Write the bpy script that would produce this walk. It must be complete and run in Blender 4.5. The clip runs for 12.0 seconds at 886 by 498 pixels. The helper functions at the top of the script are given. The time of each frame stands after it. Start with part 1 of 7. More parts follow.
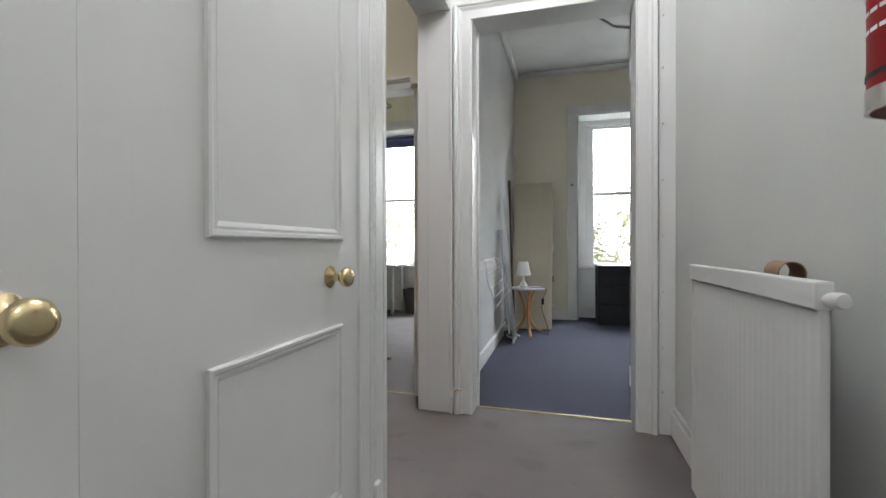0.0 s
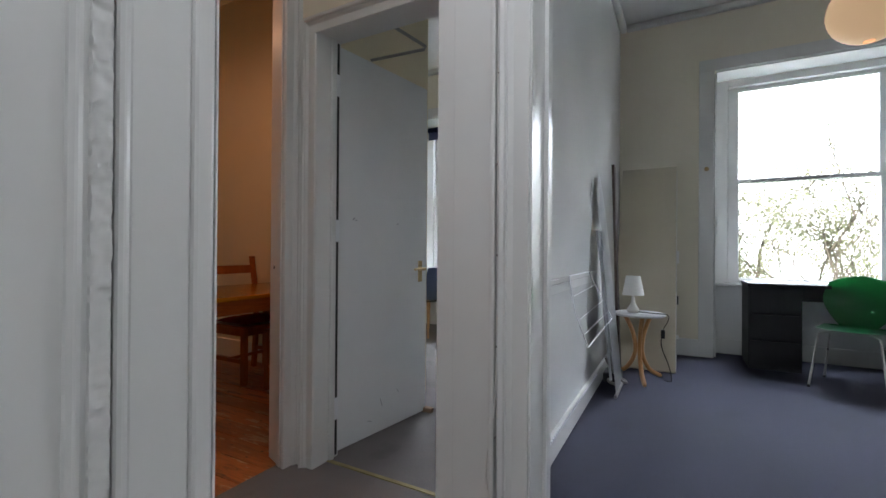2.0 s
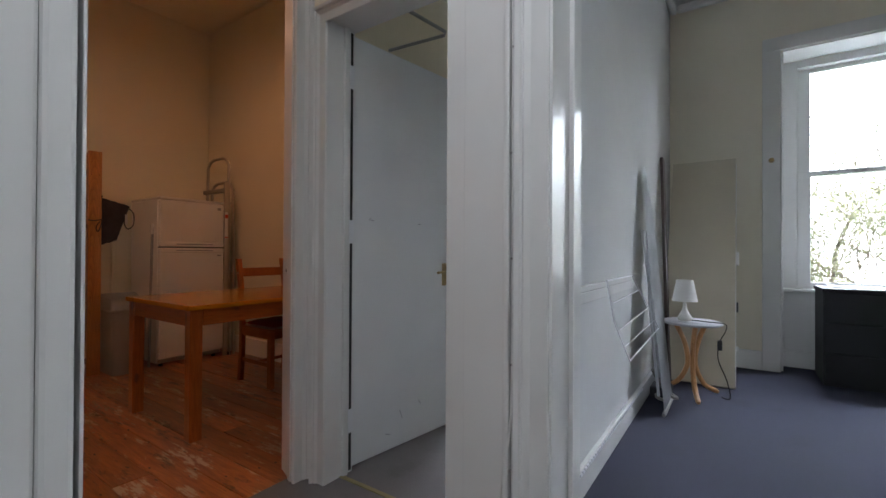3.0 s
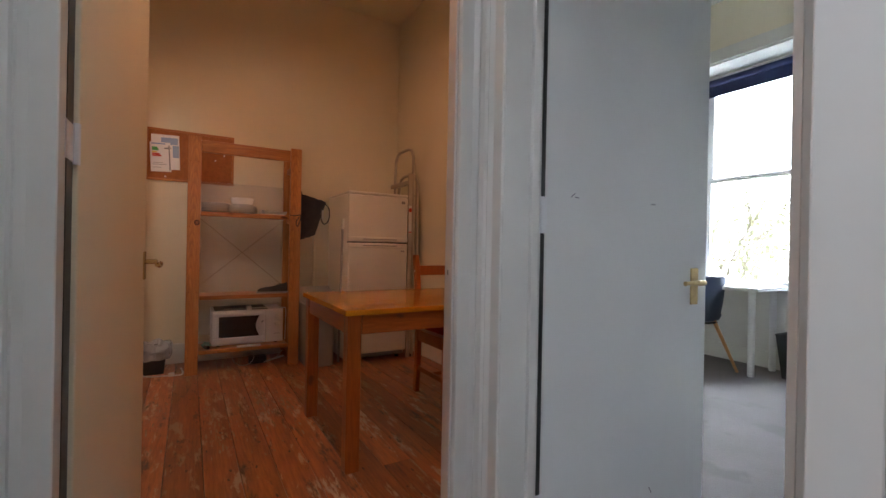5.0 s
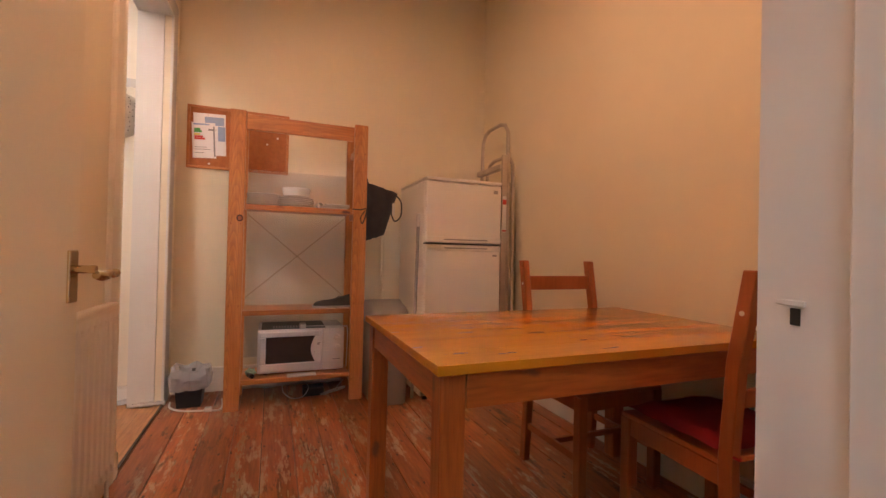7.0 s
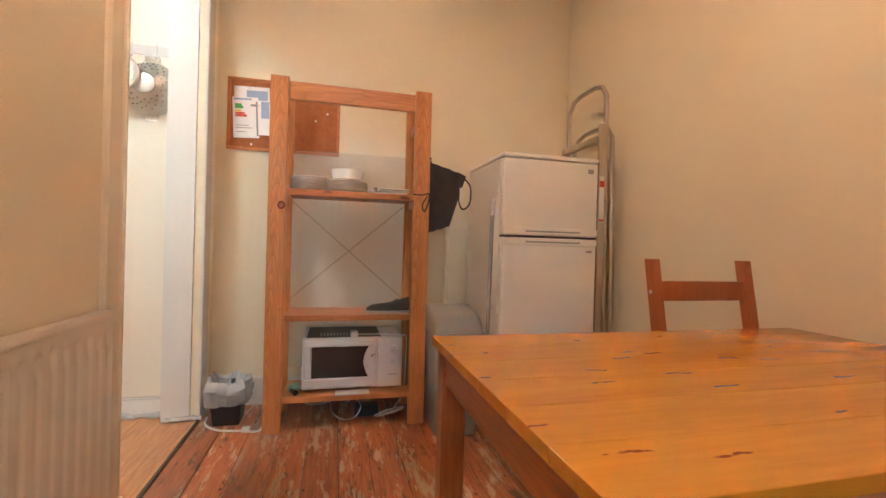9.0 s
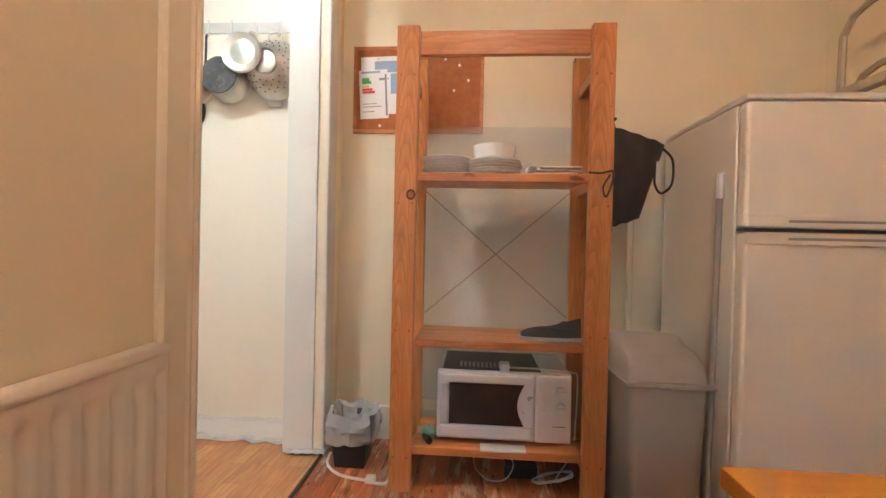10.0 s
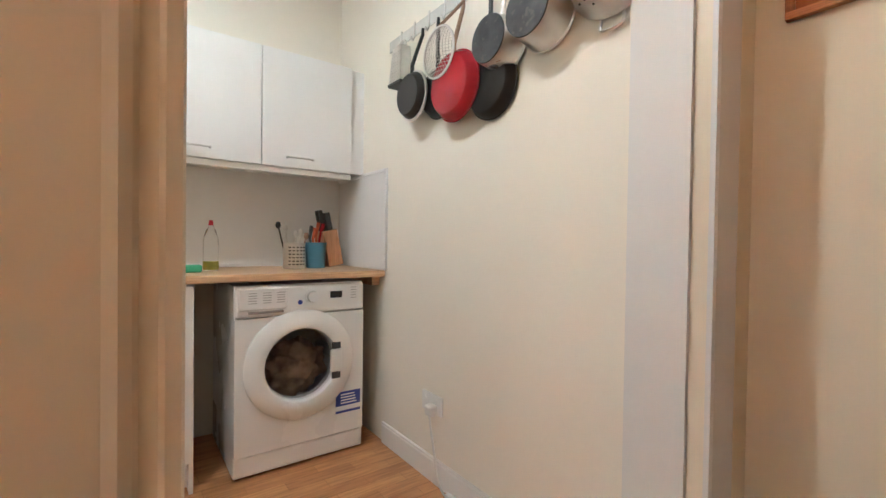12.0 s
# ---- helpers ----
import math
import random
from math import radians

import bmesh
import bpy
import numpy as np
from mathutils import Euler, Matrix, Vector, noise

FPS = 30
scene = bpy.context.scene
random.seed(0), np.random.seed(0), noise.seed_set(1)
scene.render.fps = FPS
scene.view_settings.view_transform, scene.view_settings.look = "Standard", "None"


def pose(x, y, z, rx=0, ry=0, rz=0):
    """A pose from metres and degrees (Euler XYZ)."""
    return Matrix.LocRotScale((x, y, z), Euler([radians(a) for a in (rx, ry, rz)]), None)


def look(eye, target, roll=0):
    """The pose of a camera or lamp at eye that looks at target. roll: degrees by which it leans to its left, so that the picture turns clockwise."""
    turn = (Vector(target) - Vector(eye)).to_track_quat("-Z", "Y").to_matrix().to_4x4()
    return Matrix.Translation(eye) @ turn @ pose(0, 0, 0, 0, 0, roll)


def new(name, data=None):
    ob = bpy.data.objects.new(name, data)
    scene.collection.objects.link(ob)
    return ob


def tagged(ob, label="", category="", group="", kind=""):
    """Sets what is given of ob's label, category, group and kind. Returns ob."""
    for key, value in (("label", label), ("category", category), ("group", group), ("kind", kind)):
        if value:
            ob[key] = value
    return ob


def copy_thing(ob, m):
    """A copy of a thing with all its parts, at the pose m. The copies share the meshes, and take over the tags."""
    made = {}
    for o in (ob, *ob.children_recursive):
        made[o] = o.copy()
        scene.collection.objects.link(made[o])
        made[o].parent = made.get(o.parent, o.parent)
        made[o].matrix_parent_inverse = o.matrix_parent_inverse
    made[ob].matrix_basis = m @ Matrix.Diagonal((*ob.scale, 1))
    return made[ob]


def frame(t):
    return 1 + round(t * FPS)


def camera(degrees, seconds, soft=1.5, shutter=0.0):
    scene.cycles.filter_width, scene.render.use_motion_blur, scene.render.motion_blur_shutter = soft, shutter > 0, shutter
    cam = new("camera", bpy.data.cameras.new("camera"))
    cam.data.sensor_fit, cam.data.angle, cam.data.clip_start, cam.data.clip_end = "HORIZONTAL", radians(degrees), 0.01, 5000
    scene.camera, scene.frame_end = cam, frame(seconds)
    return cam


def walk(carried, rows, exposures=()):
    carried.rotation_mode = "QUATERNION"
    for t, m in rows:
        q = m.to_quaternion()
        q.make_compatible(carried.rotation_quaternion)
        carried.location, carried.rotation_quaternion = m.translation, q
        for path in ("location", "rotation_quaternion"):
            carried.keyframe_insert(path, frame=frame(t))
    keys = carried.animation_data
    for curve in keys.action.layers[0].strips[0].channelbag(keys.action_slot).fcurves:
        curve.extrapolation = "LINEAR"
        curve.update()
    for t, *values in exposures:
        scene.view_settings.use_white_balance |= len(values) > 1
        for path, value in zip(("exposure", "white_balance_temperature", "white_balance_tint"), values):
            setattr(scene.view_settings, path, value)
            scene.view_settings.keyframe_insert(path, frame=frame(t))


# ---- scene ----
cam = camera(91.6, 12.0)
PATH = [
    (0, (-0.002, -0.195, 1.013), (-0.534, 1.733, 1.003), -0.1),
    (0.5, (-0.014, 0.184, 1.011), (-0.669, 2.074, 1.007), -0.0),
    (1, (-0.02, 0.545, 1.029), (-0.792, 2.39, 1.027), 0.1),
    (1.5, (-0.065, 0.817, 1.028), (-0.935, 2.618, 1.03), 0.3),
    (2, (-0.108, 1.005, 1.033), (-1.066, 2.76, 1.042), 0.4),
    (2.5, (-0.11, 1.113, 1.035), (-1.143, 2.826, 1.049), 0.4),
    (3, (-0.101, 1.218, 1.038), (-1.233, 2.866, 1.051), 0.3),
    (3.2, (-0.102, 1.268, 1.035), (-1.291, 2.876, 1.047), 0.5),
    (4.8, (-0.549, 1.686, 1.019), (-2.238, 2.757, 1.021), 0.8),
    (5, (-0.655, 1.743, 1.024), (-2.378, 2.758, 1.022), 1.1),
    (5.5, (-0.917, 1.879, 1.017), (-2.713, 2.759, 1.012), 1.0),
    (6, (-1.195, 1.931, 1.007), (-3.034, 2.717, 1.007), 1.3),
    (6.5, (-1.429, 1.956, 1.003), (-3.286, 2.699, 1.015), 1.4),
    (7, (-1.582, 1.982, 1.002), (-3.441, 2.719, 1.021), 1.3),
    (7.2, (-1.631, 1.982, 1.01), (-3.485, 2.731, 1.028), 1.4),
    (8.8, (-2.02, 2.044, 0.983), (-3.928, 2.643, 0.995), 1.4),
    (9, (-2.142, 2.068, 0.996), (-4.082, 2.554, 0.987), 1.6),
    (9.5, (-2.468, 2.05, 0.979), (-4.456, 2.269, 0.965), 1.4),
    (10, (-2.813, 2.048, 0.995), (-4.807, 1.904, 0.974), 1.3),
    (10.5, (-3.123, 1.973, 1.018), (-5.053, 1.448, 0.992), 1.6),
    (11, (-3.387, 1.885, 1.048), (-5.183, 1.005, 1.004), 2.0),
    (11.2, (-3.478, 1.853, 1.056), (-5.183, 0.809, 1.006), 1.3),
    (11.5, (-3.625, 1.813, 1.072), (-5.167, 0.54, 1.016), 0.6),
    (12, (-3.791, 1.748, 1.049), (-4.978, 0.14, 1.021), 0.8),
]
EXPOSURES = [(0.0, -0.12, 6350, 12), (1.5, -0.38, 6150, 13), (2.5, -0.42, 6000, 13), (3.2, -0.32, 5950, 13), (4.8, 0.18, 5900, 13), (5.5, 0.2, 5950, 14), (6.0, 0.26, 6300, 16), (6.5, 0.76, 6300, 15), (7.0, 1.13, 5720, 12), (9.0, 1.66, 4720, -7), (10.5, 1.52, 4560, -9), (12.0, 1.25, 4570, -6)]
walk(cam, [(t, look(eye, target, roll)) for t, eye, target, roll in PATH], EXPOSURES)

# ---- world, sun and large lights ----
world = bpy.data.worlds.new("sky")
scene.world = world
world.use_nodes = True
wn = world.node_tree
sky = wn.nodes.new("ShaderNodeTexSky")
sky.sky_type, sky.sun_disc = "NISHITA", False
sky.sun_elevation, sky.sun_rotation = radians(48), radians(190)
wn.links.new(sky.outputs[0], wn.nodes["Background"].inputs[0])
wn.nodes["Background"].inputs[1].default_value = 0.15
sun = new("sun", bpy.data.lights.new("sun", "SUN"))
sun.data.energy, sun.data.angle, sun.data.color = 4.5, radians(0.6), (1, 0.96, 0.9)
sun.matrix_basis = look((2, -10, 12), (0, 2, 0))

WARM, NEUTRAL, DAY = (1.0, 0.495, 0.255), (1.0, 0.77, 0.61), (0.86, 0.93, 1.0)


def area_light(name, eye, target, w, h, watts, col):
    L = bpy.data.lights.new(name, "AREA")
    L.shape, L.size, L.size_y, L.energy, L.color = "RECTANGLE", w, h, watts, col
    new(name, L).matrix_basis = look(eye, target)


def fill_light(name, place, watts, col, r):
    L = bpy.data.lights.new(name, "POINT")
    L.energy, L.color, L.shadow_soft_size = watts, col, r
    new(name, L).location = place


area_light("daylight_bedroom", (0.97, 7.6, 4.2), (0.97, 5.2, 1.0), 2.4, 2.0, 780, DAY)
area_light("daylight_second_bedroom", (-2.66, 7.6, 4.2), (-2.66, 5.2, 1.0), 2.4, 2.0, 800, DAY)
# Two dining spots, the kitchen lamp, and an unseen lobby fill added last.
for place, aim, watts, tone in (((-2.6, 2.22, 3.07), (-2.9, 2.5, 0), 40, WARM), ((-4.05, 2.22, 3.07), (-3.8, 2.4, 0), 7, WARM),
                                ((-3.45, 0.55, 2.9), (-3.6, 0.45, 0), 49, NEUTRAL), ((-1.2, 1.72, 3.1), (-1.2, 1.8, 0), 8, (1.0, 0.96, 0.9))):
    L = bpy.data.lights.new("spot_lamp", "SPOT")
    L.energy, L.color, L.shadow_soft_size, L.spot_size, L.spot_blend = watts, tone, 0.05, radians(180), 0.78
    new("spot_lamp", L).matrix_basis = look(place, aim)
# Unseen point lights added to lift the hall's brightness.
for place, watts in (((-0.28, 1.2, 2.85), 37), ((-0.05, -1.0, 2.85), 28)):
    fill_light("hall_fill", place, watts, (0.97, 0.97, 1.0), 0.22)

# ---- materials ----


def surf(name, a, b=None, rough=0.5, scale=4.0, stretch=(1, 1, 1), bump=0.1, fine=60.0, metal=0.0, mark=None, marks=0.0, coat=0.0, vary=0.0, bdist=0.004):
    """A surface whose colour drifts between a and b in broad patches, with fine relief, and spots of mark."""
    m = bpy.data.materials.new(name)
    m.use_nodes = True
    nt = m.node_tree
    N, L = nt.nodes.new, nt.links.new
    p = nt.nodes["Principled BSDF"]
    b = b or tuple(c * 0.86 for c in a)
    tc, mp = N("ShaderNodeTexCoord"), N("ShaderNodeMapping")
    mp.inputs["Scale"].default_value = stretch
    L(tc.outputs["Object"], mp.inputs["Vector"])
    vec = mp.outputs[0]
    info = N("ShaderNodeObjectInfo")
    if vary:
        add, mul = N("ShaderNodeVectorMath"), N("ShaderNodeVectorMath")
        mul.operation = "SCALE"
        mul.inputs[0].default_value = (13.1, 7.7, 29.3)
        L(info.outputs["Random"], mul.inputs["Scale"])
        L(vec, add.inputs[0])
        L(mul.outputs[0], add.inputs[1])
        vec = add.outputs[0]
    big, small = N("ShaderNodeTexNoise"), N("ShaderNodeTexNoise")
    big.inputs["Scale"].default_value, big.inputs["Detail"].default_value = scale, 6
    small.inputs["Scale"].default_value, small.inputs["Detail"].default_value = fine, 4
    L(vec, big.inputs["Vector"])
    L(vec, small.inputs["Vector"])
    ramp = N("ShaderNodeValToRGB")
    ramp.color_ramp.elements[0].position, ramp.color_ramp.elements[1].position = 0.32, 0.68
    ramp.color_ramp.elements[0].color, ramp.color_ramp.elements[1].color = (*b, 1), (*a, 1)
    L(big.outputs["Fac"], ramp.inputs[0])
    col = ramp.outputs[0]
    if mark:
        spot, sr, mix = N("ShaderNodeTexNoise"), N("ShaderNodeValToRGB"), N("ShaderNodeMixRGB")
        spot.inputs["Scale"].default_value, spot.inputs["Detail"].default_value = scale * 2.3, 8
        L(vec, spot.inputs["Vector"])
        sr.color_ramp.elements[0].position, sr.color_ramp.elements[1].position = 0.6 - marks * 0.1, 0.66
        L(spot.outputs["Fac"], sr.inputs[0])
        L(sr.outputs[0], mix.inputs[0])
        L(col, mix.inputs[1])
        mix.inputs[2].default_value = (*mark, 1)
        col = mix.outputs[0]
    if vary:
        hsv, mr = N("ShaderNodeHueSaturation"), N("ShaderNodeMapRange")
        mr.inputs["To Min"].default_value, mr.inputs["To Max"].default_value = 1 - vary, 1 + vary
        L(info.outputs["Random"], mr.inputs["Value"])
        L(mr.outputs[0], hsv.inputs["Value"])
        L(col, hsv.inputs["Color"])
        col = hsv.outputs[0]
    L(col, p.inputs["Base Color"])
    rr = N("ShaderNodeMapRange")
    rr.inputs["To Min"].default_value, rr.inputs["To Max"].default_value = max(rough - 0.08, 0.02), min(rough + 0.1, 1)
    L(big.outputs["Fac"], rr.inputs["Value"])
    L(rr.outputs[0], p.inputs["Roughness"])
    p.inputs["Metallic"].default_value = metal
    p.inputs["Coat Weight"].default_value = coat
    if bump:
        bp = N("ShaderNodeBump")
        bp.inputs["Strength"].default_value, bp.inputs["Distance"].default_value = bump, bdist
        L(small.outputs["Fac"], bp.inputs["Height"])
        L(bp.outputs[0], p.inputs["Normal"])
    return m


def timber(name, a, b, dark, along=0, rough=0.4, ring=9.0, vary=0.12, knots=True, coat=0.0, streak=0.45, knot_size=0.085, knot_scale=1.3, knot_long=2.2, wear=None, bands=None, flat=False):
    """Sawn softwood: long streaks along one axis, growth rings, dark knots, a shift from piece to piece."""
    m = bpy.data.materials.new(name)
    m.use_nodes = True
    nt = m.node_tree
    N, L = nt.nodes.new, nt.links.new
    p = nt.nodes["Principled BSDF"]
    tc, mp, info = N("ShaderNodeTexCoord"), N("ShaderNodeMapping"), N("ShaderNodeObjectInfo")
    st = [1.0, 1.0, 1.0]
    st[along] = 0.09
    mp.inputs["Scale"].default_value = st
    add, mul = N("ShaderNodeVectorMath"), N("ShaderNodeVectorMath")
    mul.operation = "SCALE"
    mul.inputs[0].default_value = (17.3, 5.1, 9.7)
    L(info.outputs["Random"], mul.inputs["Scale"])
    L(tc.outputs["Object"], add.inputs[0])
    L(mul.outputs[0], add.inputs[1])
    L(add.outputs[0], mp.inputs["Vector"])
    grain, wave, knot = N("ShaderNodeTexNoise"), N("ShaderNodeTexNoise"), N("ShaderNodeTexVoronoi")
    grain.inputs["Scale"].default_value, grain.inputs["Detail"].default_value = 90, 6
    wave.inputs["Scale"].default_value, wave.inputs["Detail"].default_value, wave.inputs["Distortion"].default_value = ring, 3, 1.6
    L(mp.outputs[0], grain.inputs["Vector"])
    L(mp.outputs[0], wave.inputs["Vector"])
    r1 = N("ShaderNodeValToRGB")
    r1.color_ramp.elements[0].position, r1.color_ramp.elements[1].position = 0.3, 0.66
    r1.color_ramp.elements[0].color, r1.color_ramp.elements[1].color = (*b, 1), (*a, 1)
    L(wave.outputs["Fac"], r1.inputs[0])
    figure = r1.outputs[0]
    if bands:
        # the arched figure of flat-sawn boards: growth rings round a pith that runs aslant
        tw, tr_, tm = N("ShaderNodeTexWave"), N("ShaderNodeValToRGB"), N("ShaderNodeMixRGB")
        real, slant, spread, off = N("ShaderNodeVectorMath"), N("ShaderNodeMapping"), N("ShaderNodeMapRange"), N("ShaderNodeVectorMath")
        real.operation = "MULTIPLY_ADD"
        real.inputs[1].default_value, real.inputs[2].default_value = bands[2], tuple(-0.5 * q for q in bands[2])
        L(tc.outputs["Generated"], real.inputs[0])
        slant.inputs["Rotation"].default_value = (radians(1.6), radians(2.6), 0) if bands[0] == "Z" else (radians(2.6), 0, radians(1.6))
        slant.inputs["Location"].default_value = (0.03, 0.006, 0.0) if bands[0] == "Z" else (0.006, 0.0, 0.03)
        spread.inputs["To Min"].default_value, spread.inputs["To Max"].default_value = -0.02, 0.03
        L(info.outputs["Random"], spread.inputs["Value"])
        L(real.outputs[0], off.inputs[0])
        L(spread.outputs[0], off.inputs[1])
        L(off.outputs[0], slant.inputs["Vector"])
        tw.wave_type, tw.rings_direction, tw.wave_profile = "RINGS", bands[0], "SAW"
        tw.inputs["Scale"].default_value, tw.inputs["Distortion"].default_value = bands[1], 3.0
        tw.inputs["Detail"].default_value, tw.inputs["Detail Scale"].default_value = 2.0, 0.18
        tr_.color_ramp.elements[0].color, tr_.color_ramp.elements[1].color = (0.34, 0.34, 0.34, 1), (0, 0, 0, 1)
        tr_.color_ramp.elements[0].position, tr_.color_ramp.elements[1].position = 0.0, 0.7
        L(slant.outputs[0], tw.inputs["Vector"])
        L(tw.outputs["Fac"], tr_.inputs[0])
        L(tr_.outputs[0], tm.inputs[0])
        L(figure, tm.inputs[1])
        tm.inputs[2].default_value = (*[c * 1.6 for c in dark], 1)
        figure = tm.outputs[0]
    mg = N("ShaderNodeMixRGB")
    mg.blend_type = "MULTIPLY"
    mg.inputs[0].default_value = streak
    rg = N("ShaderNodeValToRGB")
    rg.color_ramp.elements[0].position, rg.color_ramp.elements[1].position = 0.35, 0.6
    rg.color_ramp.elements[0].color = (0.45, 0.36, 0.3, 1)
    L(grain.outputs["Fac"], rg.inputs[0])
    L(figure, mg.inputs[1])
    L(rg.outputs[0], mg.inputs[2])
    col = mg.outputs[0]
    if knots:
        ks = [5.0, 5.0, 5.0]
        ks[along] = knot_long
        mk = N("ShaderNodeMapping")
        mk.inputs["Scale"].default_value = ks
        L(add.outputs[0], mk.inputs["Vector"])
        bent, push, shift = N("ShaderNodeTexNoise"), N("ShaderNodeVectorMath"), N("ShaderNodeVectorMath")
        bent.inputs["Scale"].default_value = 22
        push.operation = "MULTIPLY_ADD"
        push.inputs[1].default_value, push.inputs[2].default_value = (0.12, 0.12, 0.12), (-0.06, -0.06, -0.06)
        L(add.outputs[0], bent.inputs["Vector"])
        L(bent.outputs["Color"], push.inputs[0])
        L(mk.outputs[0], shift.inputs[0])
        L(push.outputs[0], shift.inputs[1])
        L(shift.outputs[0], knot.inputs["Vector"])
        knot.inputs["Scale"].default_value = knot_scale
        if flat:
            knot.voronoi_dimensions = "2D"
        rk, mxk = N("ShaderNodeValToRGB"), N("ShaderNodeMixRGB")
        rk.color_ramp.elements[0].position, rk.color_ramp.elements[1].position = knot_size, knot_size * 1.7
        rk.color_ramp.elements[0].color, rk.color_ramp.elements[1].color = (1, 1, 1, 1), (0, 0, 0, 1)
        L(knot.outputs["Distance"], rk.inputs[0])
        L(rk.outputs[0], mxk.inputs[0])
        L(col, mxk.inputs[1])
        mxk.inputs[2].default_value = (*dark, 1)
        col = mxk.outputs[0]
    rough_at = None
    if wear:
        # stain rubbed away along the grain, and trodden-in dirt
        for tone, size, lo, hi, most in ((wear, 6.5, 0.555, 0.60, 0.88), (dark, 6.2, 0.56, 0.64, 0.85)):
            wn_, wm, wr, wx = N("ShaderNodeTexNoise"), N("ShaderNodeMapping"), N("ShaderNodeValToRGB"), N("ShaderNodeMixRGB")
            ws = [2.0, 2.0, 2.0]
            ws[along] = 0.45
            wm.inputs["Scale"].default_value = ws
            wm.inputs["Location"].default_value = (size, size * 2, 0)
            wn_.inputs["Scale"].default_value, wn_.inputs["Detail"].default_value, wn_.inputs["Roughness"].default_value = size, 9, 0.72
            L(add.outputs[0], wm.inputs["Vector"])
            L(wm.outputs[0], wn_.inputs["Vector"])
            wr.color_ramp.elements[0].position, wr.color_ramp.elements[1].position = lo, hi
            wr.color_ramp.elements[1].color = (most, most, most, 1)
            L(wn_.outputs["Fac"], wr.inputs[0])
            L(wr.outputs[0], wx.inputs[0])
            L(col, wx.inputs[1])
            wx.inputs[2].default_value = (*tone, 1)
            col = wx.outputs[0]
            rough_at = rough_at or wr.outputs[0]
    hsv, mr = N("ShaderNodeHueSaturation"), N("ShaderNodeMapRange")
    mr.inputs["To Min"].default_value, mr.inputs["To Max"].default_value = 1 - vary, 1 + vary
    L(info.outputs["Random"], mr.inputs["Value"])
    L(mr.outputs[0], hsv.inputs["Value"])
    L(col, hsv.inputs["Color"])
    L(hsv.outputs[0], p.inputs["Base Color"])
    p.inputs["Roughness"].default_value = rough
    if rough_at:
        rm = N("ShaderNodeMapRange")
        rm.inputs["To Min"].default_value, rm.inputs["To Max"].default_value = rough, 0.8
        L(rough_at, rm.inputs["Value"])
        L(rm.outputs[0], p.inputs["Roughness"])
    p.inputs["Coat Weight"].default_value = coat
    bp = N("ShaderNodeBump")
    bp.inputs["Strength"].default_value, bp.inputs["Distance"].default_value = 0.25, 0.002
    L(grain.outputs["Fac"], bp.inputs["Height"])
    L(bp.outputs[0], p.inputs["Normal"])
    return m


def glassy(name, tint=(1, 1, 1), rough=0.0, ior=1.45):
    m = bpy.data.materials.new(name)
    m.use_nodes = True
    p = m.node_tree.nodes["Principled BSDF"]
    p.inputs["Base Color"].default_value = (*tint, 1)
    p.inputs["Transmission Weight"].default_value = 1
    p.inputs["Roughness"].default_value, p.inputs["IOR"].default_value = rough, ior
    return m


def glow(name, col, strength):
    m = bpy.data.materials.new(name)
    m.use_nodes = True
    p = m.node_tree.nodes["Principled BSDF"]
    p.inputs["Base Color"].default_value = (*col, 1)
    p.inputs["Emission Color"].default_value = (*col, 1)
    p.inputs["Emission Strength"].default_value = strength
    return m


GLOSS = surf("white_gloss_paint", (0.76, 0.76, 0.74), (0.70, 0.70, 0.68), 0.22, 1.6, bump=0.12, fine=14, bdist=0.003)
LEAF = surf("white_door_paint", (0.74, 0.75, 0.75), (0.69, 0.70, 0.70), 0.34, 2.2, bump=0.08, fine=25)
PLASTER = surf("hall_wall_paint", (0.66, 0.67, 0.64), (0.61, 0.62, 0.59), 0.6, 1.3, bump=0.18, fine=35)
CREAM = surf("cream_wall_paint", (0.775, 0.697, 0.522), (0.725, 0.647, 0.472), 0.62, 1.1, bump=0.2, fine=30)
BED_WALL = surf("bedroom_wall_paint", (0.79, 0.74, 0.61), (0.74, 0.69, 0.56), 0.6, 1.2, bump=0.15, fine=30)
SHEEN_WALL = surf("silk_partition_paint", (0.72, 0.73, 0.72), (0.68, 0.69, 0.68), 0.02, 1.5, bump=0.03, fine=10, bdist=0.003)
KITCHEN_WALL = surf("kitchen_wall_paint", (0.82, 0.78, 0.68), (0.78, 0.74, 0.64), 0.45, 1.2, bump=0.16, fine=28)
CEIL = surf("ceiling_paint", (0.78, 0.78, 0.76), None, 0.8, 1.5, bump=0.1)
CARPET = surf("grey_carpet", (0.24, 0.22, 0.215), (0.19, 0.175, 0.17), 0.95, 1.6, bump=1.0, fine=260, mark=(0.185, 0.17, 0.165), marks=0.1, bdist=0.006)
BLUE_CARPET = surf("blue_grey_carpet", (0.045, 0.047, 0.076), (0.037, 0.039, 0.062), 0.95, 1.4, bump=1.0, fine=260, mark=(0.037, 0.038, 0.06), marks=0.0, bdist=0.006)
VINYL = timber("vinyl_floor", (0.66, 0.37, 0.16), (0.58, 0.31, 0.13), (0.35, 0.2, 0.1), 0, 0.35, 14, 0.0, False)
TINT = VINYL.node_tree
strips, tile, blend = TINT.nodes.new("ShaderNodeTexBrick"), TINT.nodes.new("ShaderNodeTexCoord"), TINT.nodes.new("ShaderNodeMixRGB")
strips.inputs["Scale"].default_value, strips.inputs["Brick Width"].default_value, strips.inputs["Row Height"].default_value = 1.0, 0.30, 0.07
strips.inputs["Mortar Size"].default_value, strips.inputs["Bias"].default_value = 0.0012, 0.0
